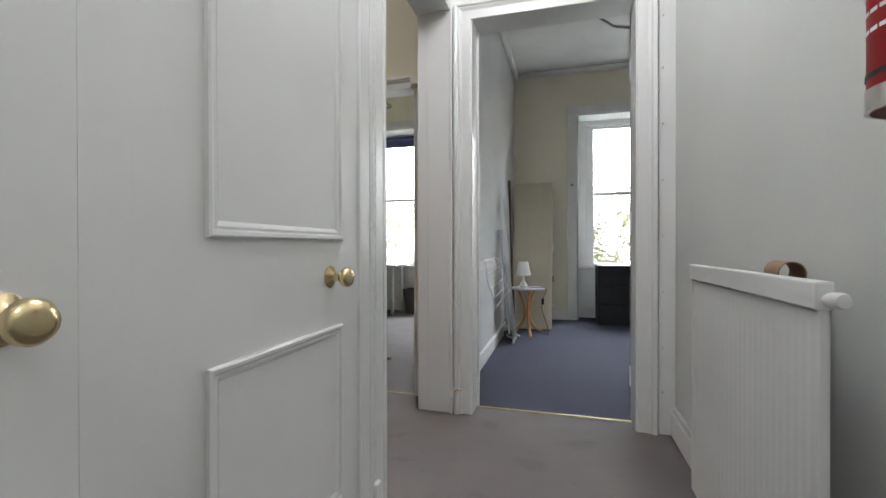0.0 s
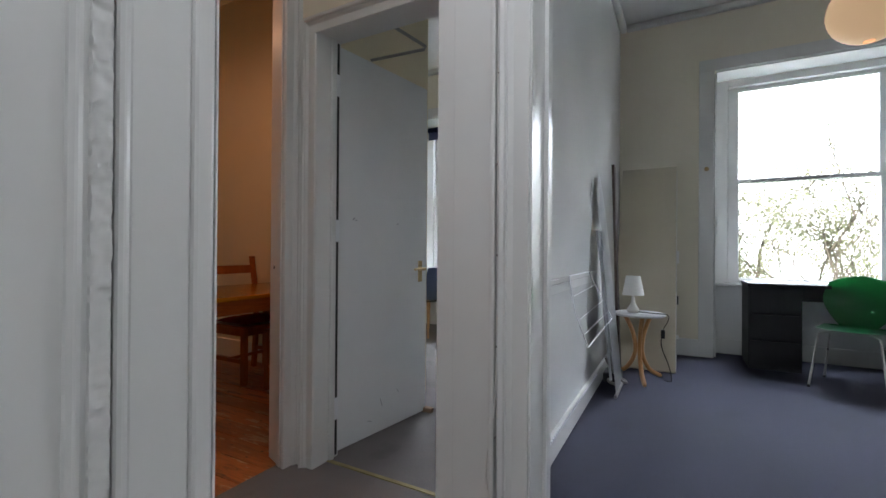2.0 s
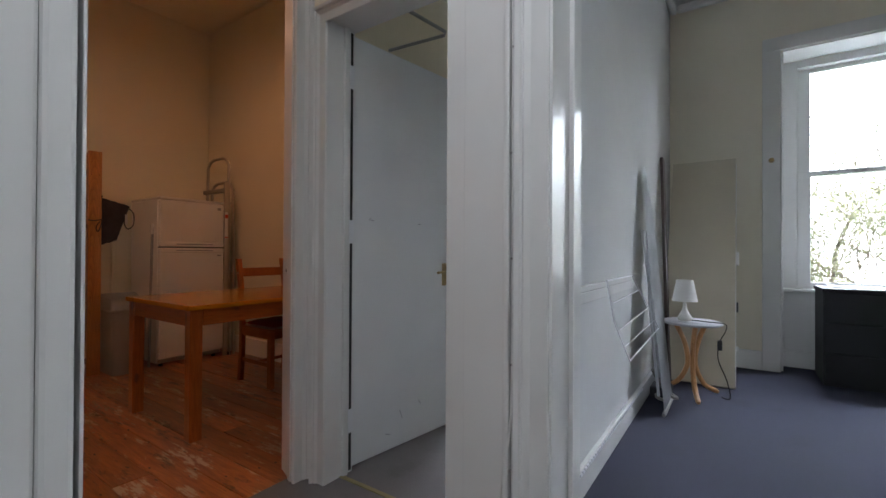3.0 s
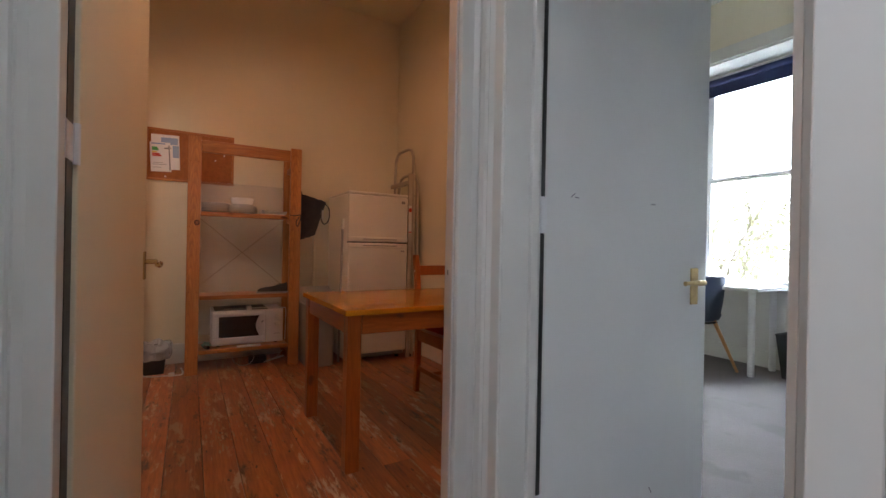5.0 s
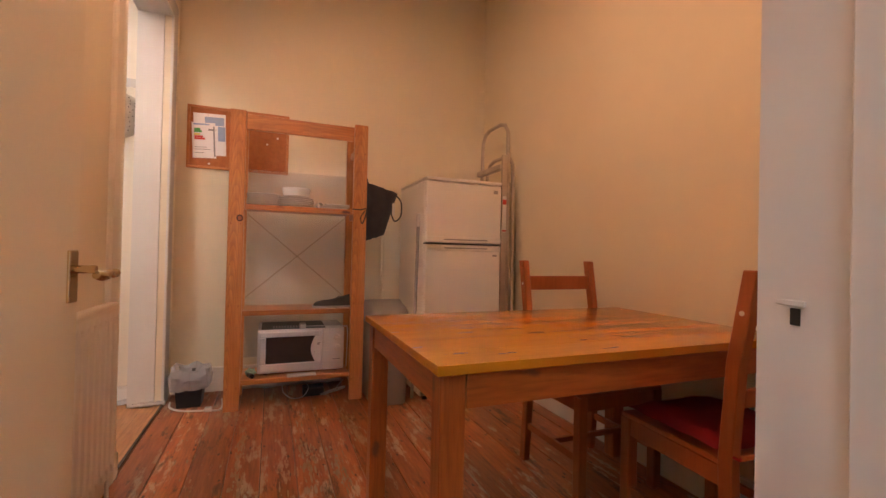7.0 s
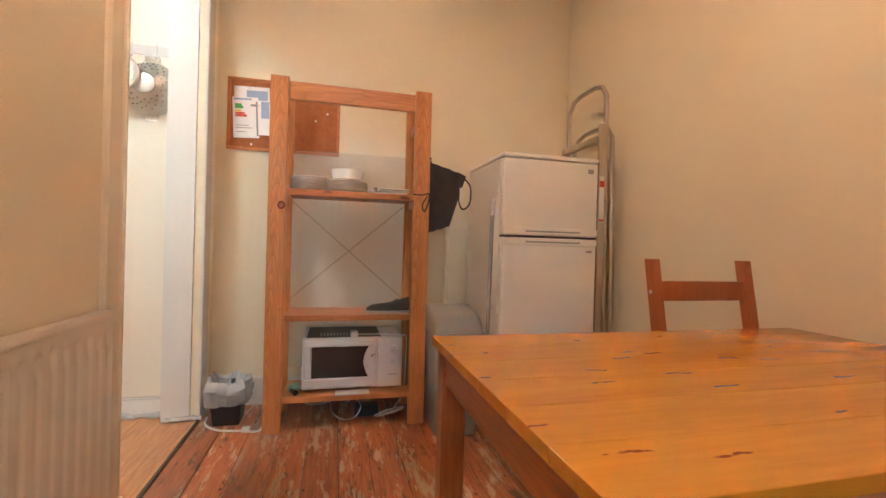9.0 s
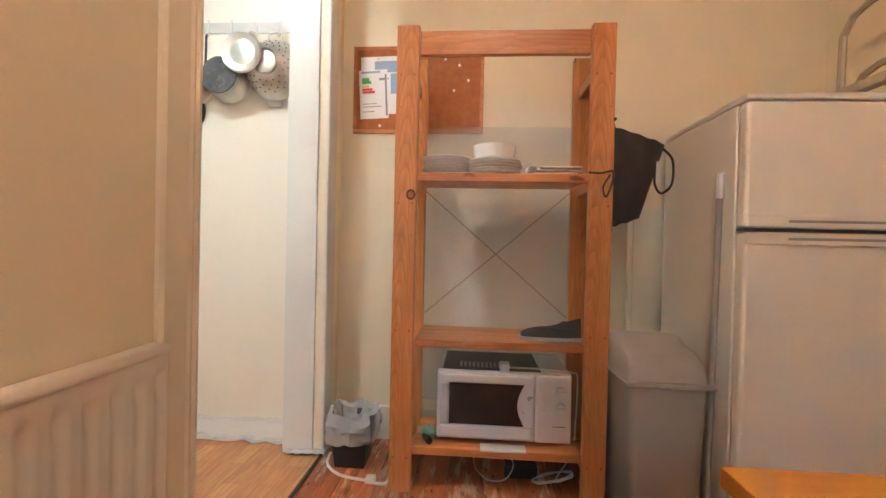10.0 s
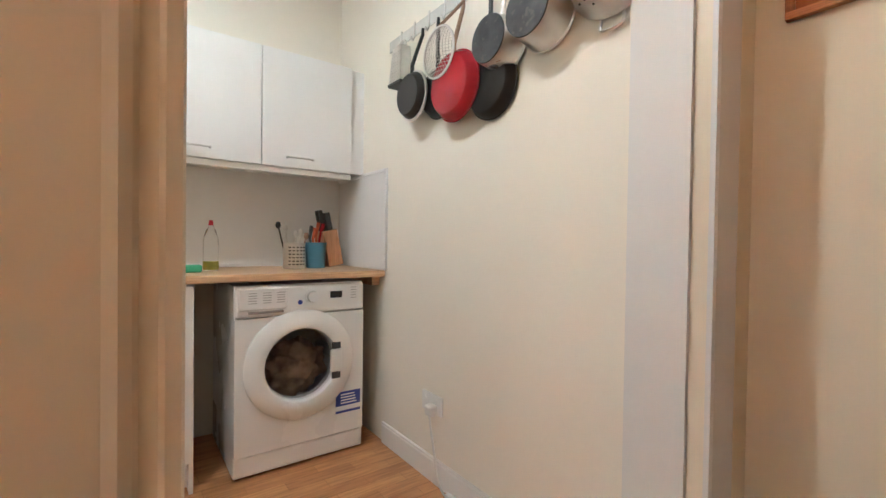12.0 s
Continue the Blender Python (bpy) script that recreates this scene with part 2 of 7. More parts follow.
strips.inputs["Color1"].default_value, strips.inputs["Color2"].default_value, strips.inputs["Mortar"].default_value = (1, 0.96, 0.9, 1), (0.72, 0.62, 0.54, 1), (0.5, 0.4, 0.32, 1)
blend.blend_type = "MULTIPLY"
blend.inputs[0].default_value = 0.85
shade = TINT.nodes["Principled BSDF"].inputs["Base Color"]
TINT.links.new(tile.outputs["Object"], strips.inputs["Vector"])
TINT.links.new(shade.links[0].from_socket, blend.inputs[1])
TINT.links.new(strips.outputs["Color"], blend.inputs[2])
TINT.links.new(blend.outputs[0], shade)
BOARDS = timber("stained_floorboard", (0.53, 0.175, 0.05), (0.34, 0.098, 0.031), (0.07, 0.028, 0.016), 0, 0.3, 8, 0.28, True, 0.1, 0.5, 0.03, 1.6, 2.4, (0.60, 0.46, 0.32), None, True)
WORN = surf("worn_bare_wood", (0.50, 0.40, 0.29), (0.34, 0.22, 0.13), 0.7, 30, (0.25, 1, 1), 0.3, 90)
PINE_Z = timber("stained_pine_upright", (0.59, 0.255, 0.072), (0.47, 0.18, 0.045), (0.15, 0.05, 0.025), 2, 0.36, 6, 0.08, True, 0.0, 0.3, 0.06, 1.3, 2.2, None, ("Z", 75, (0.05, 0.09, 1.86)))
PINE_Y = timber("stained_pine_shelf", (0.56, 0.235, 0.066), (0.44, 0.16, 0.04), (0.14, 0.045, 0.02), 1, 0.36, 6, 0.1, True, 0.0, 0.35, 0.06, 1.3, 2.2, None, ("Y", 75, (0.09, 0.67, 0.03)))
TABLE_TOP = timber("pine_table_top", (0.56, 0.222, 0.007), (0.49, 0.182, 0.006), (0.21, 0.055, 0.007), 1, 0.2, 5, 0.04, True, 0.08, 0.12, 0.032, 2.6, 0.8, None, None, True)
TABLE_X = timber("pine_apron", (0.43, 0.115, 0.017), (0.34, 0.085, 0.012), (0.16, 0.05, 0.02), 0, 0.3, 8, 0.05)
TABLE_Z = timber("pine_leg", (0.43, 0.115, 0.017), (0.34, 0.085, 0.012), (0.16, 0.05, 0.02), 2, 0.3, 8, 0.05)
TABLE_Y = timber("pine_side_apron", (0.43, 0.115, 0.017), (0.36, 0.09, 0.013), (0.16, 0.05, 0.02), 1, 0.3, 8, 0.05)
CHAIR_WOOD = timber("brown_chair_wood", (0.39, 0.11, 0.022), (0.30, 0.08, 0.016), (0.1, 0.03, 0.01), 2, 0.3, 5, 0.06, False, 0.0, 0.2)
RED = surf("red_cushion_cloth", (0.36, 0.012, 0.016), (0.24, 0.008, 0.012), 0.9, 9, bump=0.6, fine=220)
BRASS = surf("brass", (0.76, 0.63, 0.38), (0.62, 0.49, 0.27), 0.22, 8, metal=1.0, bump=0.05)
OLD_BRASS = surf("worn_brass", (0.55, 0.42, 0.22), (0.36, 0.26, 0.13), 0.34, 20, metal=1.0, bump=0.1)
DULL_BRASS = surf("trodden_brass_strip", (0.42, 0.36, 0.17), (0.30, 0.25, 0.12), 0.55, 12, metal=0.5, bump=0.1)
STEEL = surf("stainless_steel", (0.74, 0.72, 0.69), (0.60, 0.58, 0.55), 0.3, 14, metal=1.0, bump=0.06, fine=120)
ALU = surf("aluminium", (0.56, 0.50, 0.43), (0.44, 0.39, 0.33), 0.45, 10, (1, 1, 0.2), metal=1.0, bump=0.08)
APPLIANCE = surf("white_enamel", (0.80, 0.79, 0.77), (0.77, 0.76, 0.74), 0.25, 2, bump=0.03)
FRIDGE_W = surf("aged_white_enamel", (0.80, 0.765, 0.69), (0.77, 0.735, 0.66), 0.35, 2, bump=0.05)
UNIT = surf("white_laminate", (0.79, 0.78, 0.76), (0.76, 0.75, 0.73), 0.4, 2, bump=0.03)
WORKTOP = timber("beech_worktop", (0.66, 0.46, 0.27), (0.58, 0.38, 0.2), (0.4, 0.2, 0.1), 0, 0.35, 16, 0.0, False)
SILVER = surf("silver_plastic", (0.66, 0.65, 0.64), (0.62, 0.61, 0.60), 0.3, 5, metal=0.45, bump=0.04)
BLACK = surf("black_plastic", (0.018, 0.018, 0.018), (0.012, 0.012, 0.012), 0.35, 6, bump=0.05)
DARK_GLASS = surf("dark_glass", (0.035, 0.022, 0.016), (0.02, 0.013, 0.01), 0.08, 5, bump=0.0)
GREY = surf("grey_plastic", (0.35, 0.335, 0.315), (0.31, 0.295, 0.28), 0.45, 3, bump=0.25, fine=180)
DARK_GREY = surf("dark_grey_plastic", (0.055, 0.055, 0.06), (0.04, 0.04, 0.045), 0.5, 4, bump=0.2, fine=120)
RAD = surf("radiator_paint", (0.76, 0.72, 0.64), (0.71, 0.67, 0.59), 0.3, 3, bump=0.05)
RAD_W = surf("white_radiator_paint", (0.72, 0.72, 0.70), (0.66, 0.66, 0.64), 0.35, 3, bump=0.08)
CORK = surf("cork", (0.40, 0.15, 0.05), (0.33, 0.115, 0.038), 0.9, 30, bump=0.25, fine=160)
PAPER = surf("paper", (0.82, 0.82, 0.83), (0.78, 0.78, 0.80), 0.8, 8, bump=0.1)
INK = surf("grey_ink", (0.3, 0.3, 0.32), None, 0.8, 8, bump=0)
BLUE_INK = surf("blue_print", (0.30, 0.40, 0.62), (0.36, 0.46, 0.66), 0.8, 12, bump=0)
BLUE = surf("blue_print_strong", (0.045, 0.07, 0.36), None, 0.5, 8, bump=0)
GREEN_INK = surf("green_print", (0.10, 0.42, 0.12), None, 0.7, 8, bump=0)
YELLOW_INK = surf("yellow_print", (0.75, 0.60, 0.08), None, 0.7, 8, bump=0)
RED_INK = surf("red_print", (0.62, 0.07, 0.05), None, 0.7, 8, bump=0)
BAG = surf("navy_canvas", (0.05, 0.042, 0.05), (0.032, 0.027, 0.034), 0.9, 14, bump=0.7, fine=240)
SHOE = surf("grey_suede", (0.06, 0.055, 0.05), (0.035, 0.032, 0.03), 0.85, 18, bump=0.5, fine=150)
CHINA = surf("white_china", (0.78, 0.76, 0.72), (0.74, 0.72, 0.68), 0.15, 6, bump=0.02)
FILM = surf("white_plastic_film", (0.74, 0.74, 0.76), (0.62, 0.62, 0.64), 0.3, 30, bump=0.5, fine=60)
CABLE = surf("white_cable", (0.72, 0.71, 0.68), None, 0.5, 9, bump=0)
BLACK_DESK = surf("black_desk_laminate", (0.012, 0.012, 0.014), (0.009, 0.009, 0.010), 0.55, 5, bump=0.08)
GREEN = surf("green_plastic", (0.012, 0.17, 0.045), (0.01, 0.13, 0.035), 0.3, 5, bump=0.03)
BEECH = timber("bent_beech", (0.60, 0.33, 0.14), (0.52, 0.27, 0.11), (0.3, 0.15, 0.06), 2, 0.4, 10, 0.05, False)
TABLE_GREY = surf("pale_grey_table_top", (0.52, 0.53, 0.55), (0.48, 0.49, 0.51), 0.3, 6, bump=0.03)
SHADE = surf("white_lampshade", (0.80, 0.79, 0.75), (0.77, 0.76, 0.72), 0.8, 30, bump=0.3, fine=200)
LANTERN = glow("warm_rice_paper_lit", (0.86, 0.56, 0.30), 0.55)
BEIGE = surf("beige_painted_board", (0.58, 0.53, 0.41), (0.53, 0.48, 0.37), 0.6, 2, bump=0.1)
GREY_FABRIC = surf("grey_board_cover", (0.42, 0.43, 0.44), (0.34, 0.35, 0.36), 0.7, 8, bump=0.2)
DARK_WOOD = surf("dark_brown_wood", (0.05, 0.03, 0.022), (0.035, 0.02, 0.015), 0.5, 9, (1, 1, 0.1), bump=0.2)
CHAIR_BLUE = surf("blue_grey_shell", (0.12, 0.145, 0.20), (0.10, 0.12, 0.17), 0.5, 4, bump=0.1)
WHITE_METAL = surf("white_coated_metal", (0.75, 0.76, 0.78), (0.70, 0.71, 0.73), 0.35, 5, bump=0.02)
BLIND = surf("navy_blind_cloth", (0.03, 0.035, 0.10), (0.025, 0.03, 0.085), 0.85, 12, bump=0.3, fine=200)
RED_PAINT = surf("red_extinguisher_paint", (0.42, 0.012, 0.016), (0.36, 0.01, 0.014), 0.28, 5, bump=0.02)
RED_PAN = surf("red_enamel", (0.42, 0.012, 0.025), (0.34, 0.01, 0.02), 0.22, 7, bump=0.04)
PAN_BASE = surf("scorched_pan_base", (0.115, 0.12, 0.13), (0.07, 0.072, 0.078), 0.4, 16, metal=0.6, bump=0.15, mark=(0.14, 0.135, 0.13), marks=0.2)
PAN_BLACK = surf("black_nonstick", (0.03, 0.028, 0.027), (0.02, 0.019, 0.018), 0.35, 10, metal=0.3, bump=0.1)
BRACE = surf("dull_brown_wire", (0.34, 0.25, 0.16), (0.26, 0.19, 0.12), 0.45, 30, metal=0.4, bump=0.05)
MESH = surf("fine_wire_mesh", (0.55, 0.50, 0.45), (0.42, 0.38, 0.34), 0.4, 90, metal=0.7, bump=0.5, fine=400)
CARD = surf("brown_card", (0.33, 0.22, 0.14), (0.27, 0.17, 0.11), 0.85, 12, bump=0.3)
CUP_BLUE = surf("blue_enamel", (0.10, 0.24, 0.34), (0.08, 0.2, 0.29), 0.3, 6, bump=0.02)
KNIFE_BLOCK = timber("knife_block_wood", (0.50, 0.27, 0.13), (0.42, 0.21, 0.1), (0.2, 0.1, 0.05), 2, 0.5, 10, 0.05, False)
ORANGE = surf("orange_plastic", (0.55, 0.09, 0.03), None, 0.4, 6, bump=0)
TEAL = surf("teal_cloth", (0.30, 0.50, 0.46), (0.24, 0.42, 0.38), 0.9, 20, bump=0.5)
CLEAR = glassy("clear_plastic", (0.96, 0.97, 0.97), 0.05)
PANE = glassy("window_glass", (0.98, 1.0, 1.0), 0.0)
TUBE = glow("lit_tube", (1.0, 0.75, 0.5), 8)
BARK = surf("bark", (0.24, 0.20, 0.16), (0.16, 0.13, 0.10), 0.9, 6, bump=0.6, fine=40)
FOLIAGE = surf("leaves", (0.12, 0.14, 0.05), (0.09, 0.11, 0.04), 0.6, 3, bump=0.1)
TINT = FOLIAGE.node_tree
thin, both = TINT.nodes.new("ShaderNodeBsdfTranslucent"), TINT.nodes.new("ShaderNodeMixShader")
thin.inputs[0].default_value = (0.45, 0.43, 0.28, 1)
both.inputs[0].default_value = 0.7
TINT.links.new(TINT.nodes["Principled BSDF"].outputs[0], both.inputs[1])
TINT.links.new(thin.outputs[0], both.inputs[2])
TINT.links.new(both.outputs[0], TINT.nodes["Material Output"].inputs["Surface"])
LINER = bpy.data.materials.new("clear_bin_liner")
LINER.use_nodes = True
TINT = LINER.node_tree
thin, both = TINT.nodes.new("ShaderNodeBsdfTransparent"), TINT.nodes.new("ShaderNodeMixShader")
TINT.nodes["Principled BSDF"].inputs["Base Color"].default_value = (0.72, 0.73, 0.76, 1)
TINT.nodes["Principled BSDF"].inputs["Roughness"].default_value = 0.25
both.inputs[0].default_value = 0.55
TINT.links.new(TINT.nodes["Principled BSDF"].outputs[0], both.inputs[1])
TINT.links.new(thin.outputs[0], both.inputs[2])
TINT.links.new(both.outputs[0], TINT.nodes["Material Output"].inputs["Surface"])
PORT_GLASS = bpy.data.materials.new("smoked_porthole_glass")
PORT_GLASS.use_nodes = True
TINT = PORT_GLASS.node_tree
thin, both = TINT.nodes.new("ShaderNodeBsdfTransparent"), TINT.nodes.new("ShaderNodeMixShader")
TINT.nodes["Principled BSDF"].inputs["Base Color"].default_value = (0.03, 0.028, 0.025, 1)
TINT.nodes["Principled BSDF"].inputs["Roughness"].default_value = 0.05
both.inputs[0].default_value = 0.8
TINT.links.new(TINT.nodes["Principled BSDF"].outputs[0], both.inputs[1])
TINT.links.new(thin.outputs[0], both.inputs[2])
TINT.links.new(both.outputs[0], TINT.nodes["Material Output"].inputs["Surface"])
LINER_SHEET = bpy.data.materials.new("clear_plastic_sheet")
LINER_SHEET.use_nodes = True
TINT = LINER_SHEET.node_tree
thin, both = TINT.nodes.new("ShaderNodeBsdfTransparent"), TINT.nodes.new("ShaderNodeMixShader")
TINT.nodes["Principled BSDF"].inputs["Base Color"].default_value = (0.84, 0.83, 0.84, 1)
TINT.nodes["Principled BSDF"].inputs["Roughness"].default_value = 0.3
both.inputs[0].default_value = 0.88
TINT.links.new(TINT.nodes["Principled BSDF"].outputs[0], both.inputs[1])
TINT.links.new(thin.outputs[0], both.inputs[2])
TINT.links.new(both.outputs[0], TINT.nodes["Material Output"].inputs["Surface"])
# White casing paint again, with warm dining light mixed into its colour.
WARM_LIT_TRIM = surf("warm_lit_trim_paint", (0.78, 0.72, 0.58), (0.74, 0.68, 0.54), 0.35, 1.6, bump=0.1, fine=14, bdist=0.003)
GRASS = surf("grass", (0.05, 0.08, 0.025), (0.035, 0.06, 0.02), 0.9, 0.4, bump=0.5, fine=20)
LAUNDRY = surf("brown_laundry", (0.46, 0.31, 0.21), (0.16, 0.10, 0.07), 0.8, 14, bump=0.5)

# ---- building helpers ----
BASE = {}


def thing(name, base, label, category, group=""):
    """A thing's Empty, at its base."""
    ob = new(name)
    ob.location = base
    BASE[ob.name] = Vector(base)
    ob.empty_display_size = 0.05
    return tagged(ob, label, category, group)


def part(name, bm, material, parent=None, label=""):
    """Links a bmesh as one mesh object under a thing or a part."""
    me = bpy.data.meshes.new(name)
    bmesh.ops.recalc_face_normals(bm, faces=bm.faces)
    bm.to_mesh(me)
    bm.free()
    me.materials.append(material)
    ob = new(name, me)
    if parent:
        ob.parent = parent
        if parent.name in BASE:
            ob.matrix_parent_inverse = Matrix.Translation(-BASE[parent.name])
    if label:
        ob["label"] = label
    return ob


def solid(name, bm, material, label, category, group=""):
    """A thing that is one mesh."""
    return tagged(part(name, bm, material), label, category, group)


def structure(name, bm, material):
    return tagged(part(name, bm, material), kind="structure")


def smooth(ob, angle=40):
    me = ob.data
    me.shade_smooth()
    me.set_sharp_from_angle(angle=radians(angle))
    return ob


def box(x0, x1, y0, y1, z0, z1, bevel=0.0, bm=None, m=None, seg=2):
    bm = bm or bmesh.new()
    made = bmesh.ops.create_cube(bm, size=1)["verts"]
    for v in made:
        v.co = Vector((x0 if v.co.x < 0 else x1, y0 if v.co.y < 0 else y1, z0 if v.co.z < 0 else z1))
    if bevel:
        edges = list({e for v in made for e in v.link_edges})
        r = bmesh.ops.bevel(bm, geom=edges, offset=bevel, segments=seg, affect="EDGES", profile=0.5)
        made = list({v for f in r["faces"] for v in f.verts} | {v for v in made if v.is_valid})
    if m:
        bmesh.ops.transform(bm, matrix=m, verts=made)
    return bm


def rod(p, q, r, r2=None, seg=12, bm=None):
    """A straight round bar from p to q."""
    bm = bm or bmesh.new()
    p, q = Vector(p), Vector(q)
    d = q - p
    made = bmesh.ops.create_cone(bm, cap_ends=True, segments=seg, radius1=r, radius2=r if r2 is None else r2, depth=d.length)["verts"]
    bmesh.ops.transform(bm, matrix=Matrix.Translation((p + q) / 2) @ d.to_track_quat("Z", "Y").to_matrix().to_4x4(), verts=made)
    return bm


def tube(points, r, seg=8, bm=None, closed=False):
    """A bent round bar along points; r is one radius or one for each point."""
    bm = bm or bmesh.new()
    pts = [Vector(p) for p in points]
    n = len(pts)
    radii = [r] * n if isinstance(r, (int, float)) else r
    rings, side = [], None
    for i, p in enumerate(pts):
        a, b = (pts[i - 1], pts[(i + 1) % n]) if closed else (pts[max(i - 1, 0)], pts[min(i + 1, n - 1)])
        d = (b - a).normalized()
        if side is None:
            side = d.orthogonal().normalized()
        side = (side - d * side.dot(d)).normalized()
        up = d.cross(side)
        rings.append([bm.verts.new(p + (side * math.cos(k * math.tau / seg) + up * math.sin(k * math.tau / seg)) * radii[i]) for k in range(seg)])
    for i in range(n if closed else n - 1):
        a, b = rings[i], rings[(i + 1) % n]
        for k in range(seg):
            bm.faces.new((a[k], a[(k + 1) % seg], b[(k + 1) % seg], b[k]))
    if not closed:
        bm.faces.new(rings[0])
        bm.faces.new(rings[-1])
    return bm


def curve_points(ctrl, steps=6):
    """Smooth points through the given ones."""
    c = [Vector(p) for p in ctrl]
    c = [c[0]] + c + [c[-1]]
    out = []
    for i in range(1, len(c) - 2):
        p0, p1, p2, p3 = c[i - 1 : i + 3]
        for s in range(steps):
            t = s / steps
            out.append(0.5 * ((2 * p1) + (p2 - p0) * t + (2 * p0 - 5 * p1 + 4 * p2 - p3) * t * t + (3 * p1 - p0 - 3 * p2 + p3) * t ** 3))
    return out + [c[-2]]


def turned(profile, m=None, seg=28, bm=None):
    """A turned shape: rows of radius and height round z, then moved by m."""
    bm = bm or bmesh.new()
    made, rings = [], []
    for r, z in profile:
        if r < 1e-6:
            ring = [bm.verts.new((0, 0, z))]
        else:
            ring = [bm.verts.new((r * math.cos(k * math.tau / seg), r * math.sin(k * math.tau / seg), z)) for k in range(seg)]
        rings.append(ring)
        made += ring
    for a, b in zip(rings, rings[1:]):
        for k in range(seg):
            j = (k + 1) % seg
            vs = [a[0 if len(a) == 1 else k], a[0 if len(a) == 1 else j], b[0 if len(b) == 1 else j], b[0 if len(b) == 1 else k]]
            vs = list(dict.fromkeys(vs))
            if len(vs) > 2:
                bm.faces.new(vs)
    if m:
        bmesh.ops.transform(bm, matrix=m, verts=made)
    return bm


def strip(x0, x1, y0, y1, z0, z1, material, name="trim", bevel=0.003):
    return structure(name, box(x0, x1, y0, y1, z0, z1, bevel), material)


def facing(place, normal, spin=0):
    """A pose whose z axis runs along normal."""
    return Matrix.Translation(place) @ Vector(normal).to_track_quat("Z", "Y").to_matrix().to_4x4() @ pose(0, 0, 0, 0, 0, spin)

# ---- large structure ----
H = 3.45


def wall(name, boxes, material):
    bm = bmesh.new()
    for b in boxes:
        box(*b, bm=bm)
    return structure(name, bm, material)


wall("floor_hall", [(-0.87, 0.75, -2.2, 2.49, -0.2, 0), (-1.8, -0.87, 0.9, 2.6, -0.2, 0)], CARPET)
wall("floor_bedroom", [(-0.8, 3.4, 2.49, 6.6, -0.2, 0)], BLUE_CARPET)
wall("floor_second_bedroom", [(-1.755, -0.8, 2.6, 6.6, -0.2, 0), (-4.8, -1.755, 3.76, 6.6, -0.2, 0)], CARPET)
wall("floor_kitchen", [(-5.1, -2.5, -1.0, 1.36, -0.2, 0)], VINYL)
floor_dining = wall("floor_dining", [(-5.1, -1.8, 1.36, 3.76, -0.2, -0.022)], DARK_WOOD)

wall("ceiling_hall", [(-0.87, 0.75, -2.2, 2.5, H, H + 0.2), (-1.87, -0.87, 0.9, 2.6, H, H + 0.2)], CEIL)
wall("ceiling_bedroom", [(-0.8, 3.4, 2.5, 6.7, H, H + 0.2)], CEIL)
wall("ceiling_second_bedroom", [(-1.755, -0.8, 2.6, 6.7, H + 0.004, H + 0.204), (-4.8, -1.755, 3.76, 6.7, H + 0.004, H + 0.204)], CEIL)
wall("ceiling_dining", [(-5.1, -1.8, 1.19, 3.76, H + 0.002, H + 0.202)], CREAM)
wall("ceiling_kitchen", [(-5.1, -2.5, -1.0, 1.19, H, H + 0.2)], CEIL)

wall("wall_hall_left", [(-0.87, -0.70, -2.2, 1.375, 0, H), (-0.87, -0.66, 1.375, 2.36, 2.47, H)], GLOSS)
wall("wall_hall_front", [(-0.70, -0.66, -2.2, 1.36, 2.12, H), (-0.70, -0.66, -2.2, -0.66, 0, 2.12)], PLASTER)
wall("wall_hall_right", [(0.585, 0.75, -2.2, 2.36, 0, H)], PLASTER)
wall("wall_hall_back", [(-0.87, 0.75, -2.35, -2.2, 0, H)], PLASTER)
wall("wall_hall_end", [(-0.53, 0.40, 2.38, 2.56, 2.40, H), (0.40, 3.4, 2.38, 2.56, 0, H)], PLASTER)
wall("pier", [(-0.868, -0.535, 2.365, 2.66, 0, H)], GLOSS)
wall("wall_lobby_end", [(-1.61, -0.97, 2.50, 2.66, 2.09, H), (-0.97, -0.868, 2.50, 2.575, 2.09, H), (-1.75, -1.626, 2.51, 2.66, 0, H), (-1.626, -1.61, 2.51, 2.66, 2.092, H)], BED_WALL)
wall("wall_lobby_return", [(-0.97, -0.868, 2.5752, 2.66, 0, H)], GLOSS)
wall("wall_lobby_near", [(-1.75, -0.87, 1.08, 1.2, 0, H)], PLASTER)
wall("wall_dining_east", [(-1.87, -1.75, 0.9, 1.50, 0, H), (-1.87, -1.75, 1.50, 2.52, 2.40, H), (-1.87, -1.75, 2.52, 3.69, 0, H)], CREAM)
wall("wall_dining_north", [(-5.1, -1.75, 3.69, 3.76, 0, H)], CREAM)
wall("wall_dining_west", [(-5.1, -4.98, 1.36, 3.69, 0, H)], CREAM)
wall("wall_dining_south", [(-3.815, -1.87, 1.2, 1.36, 0, H), (-4.80, -3.815, 1.2, 1.36, 2.49, H), (-5.1, -4.80, 1.2, 1.36, 0, H)], CREAM)
wall("wall_kitchen_west", [(-5.05, -4.89, -0.95, 1.2, 0, H)], KITCHEN_WALL)
wall("wall_kitchen_south", [(-5.05, -2.6, -0.97, -0.85, 0, H)], KITCHEN_WALL)
wall("wall_kitchen_east", [(-2.7, -2.6, -0.85, 1.2, 0, H)], KITCHEN_WALL)
wall("wall_kitchen_north", [(-3.815, -2.7, 1.19, 1.2, 0, H), (-4.80, -3.815, 1.19, 1.2, 2.49, H), (-4.89, -4.80, 1.19, 1.2, 0, H)], KITCHEN_WALL)
wall("partition_bedrooms", [(-0.80, -0.665, 2.66, 6.0, 0, H)], SHEEN_WALL)
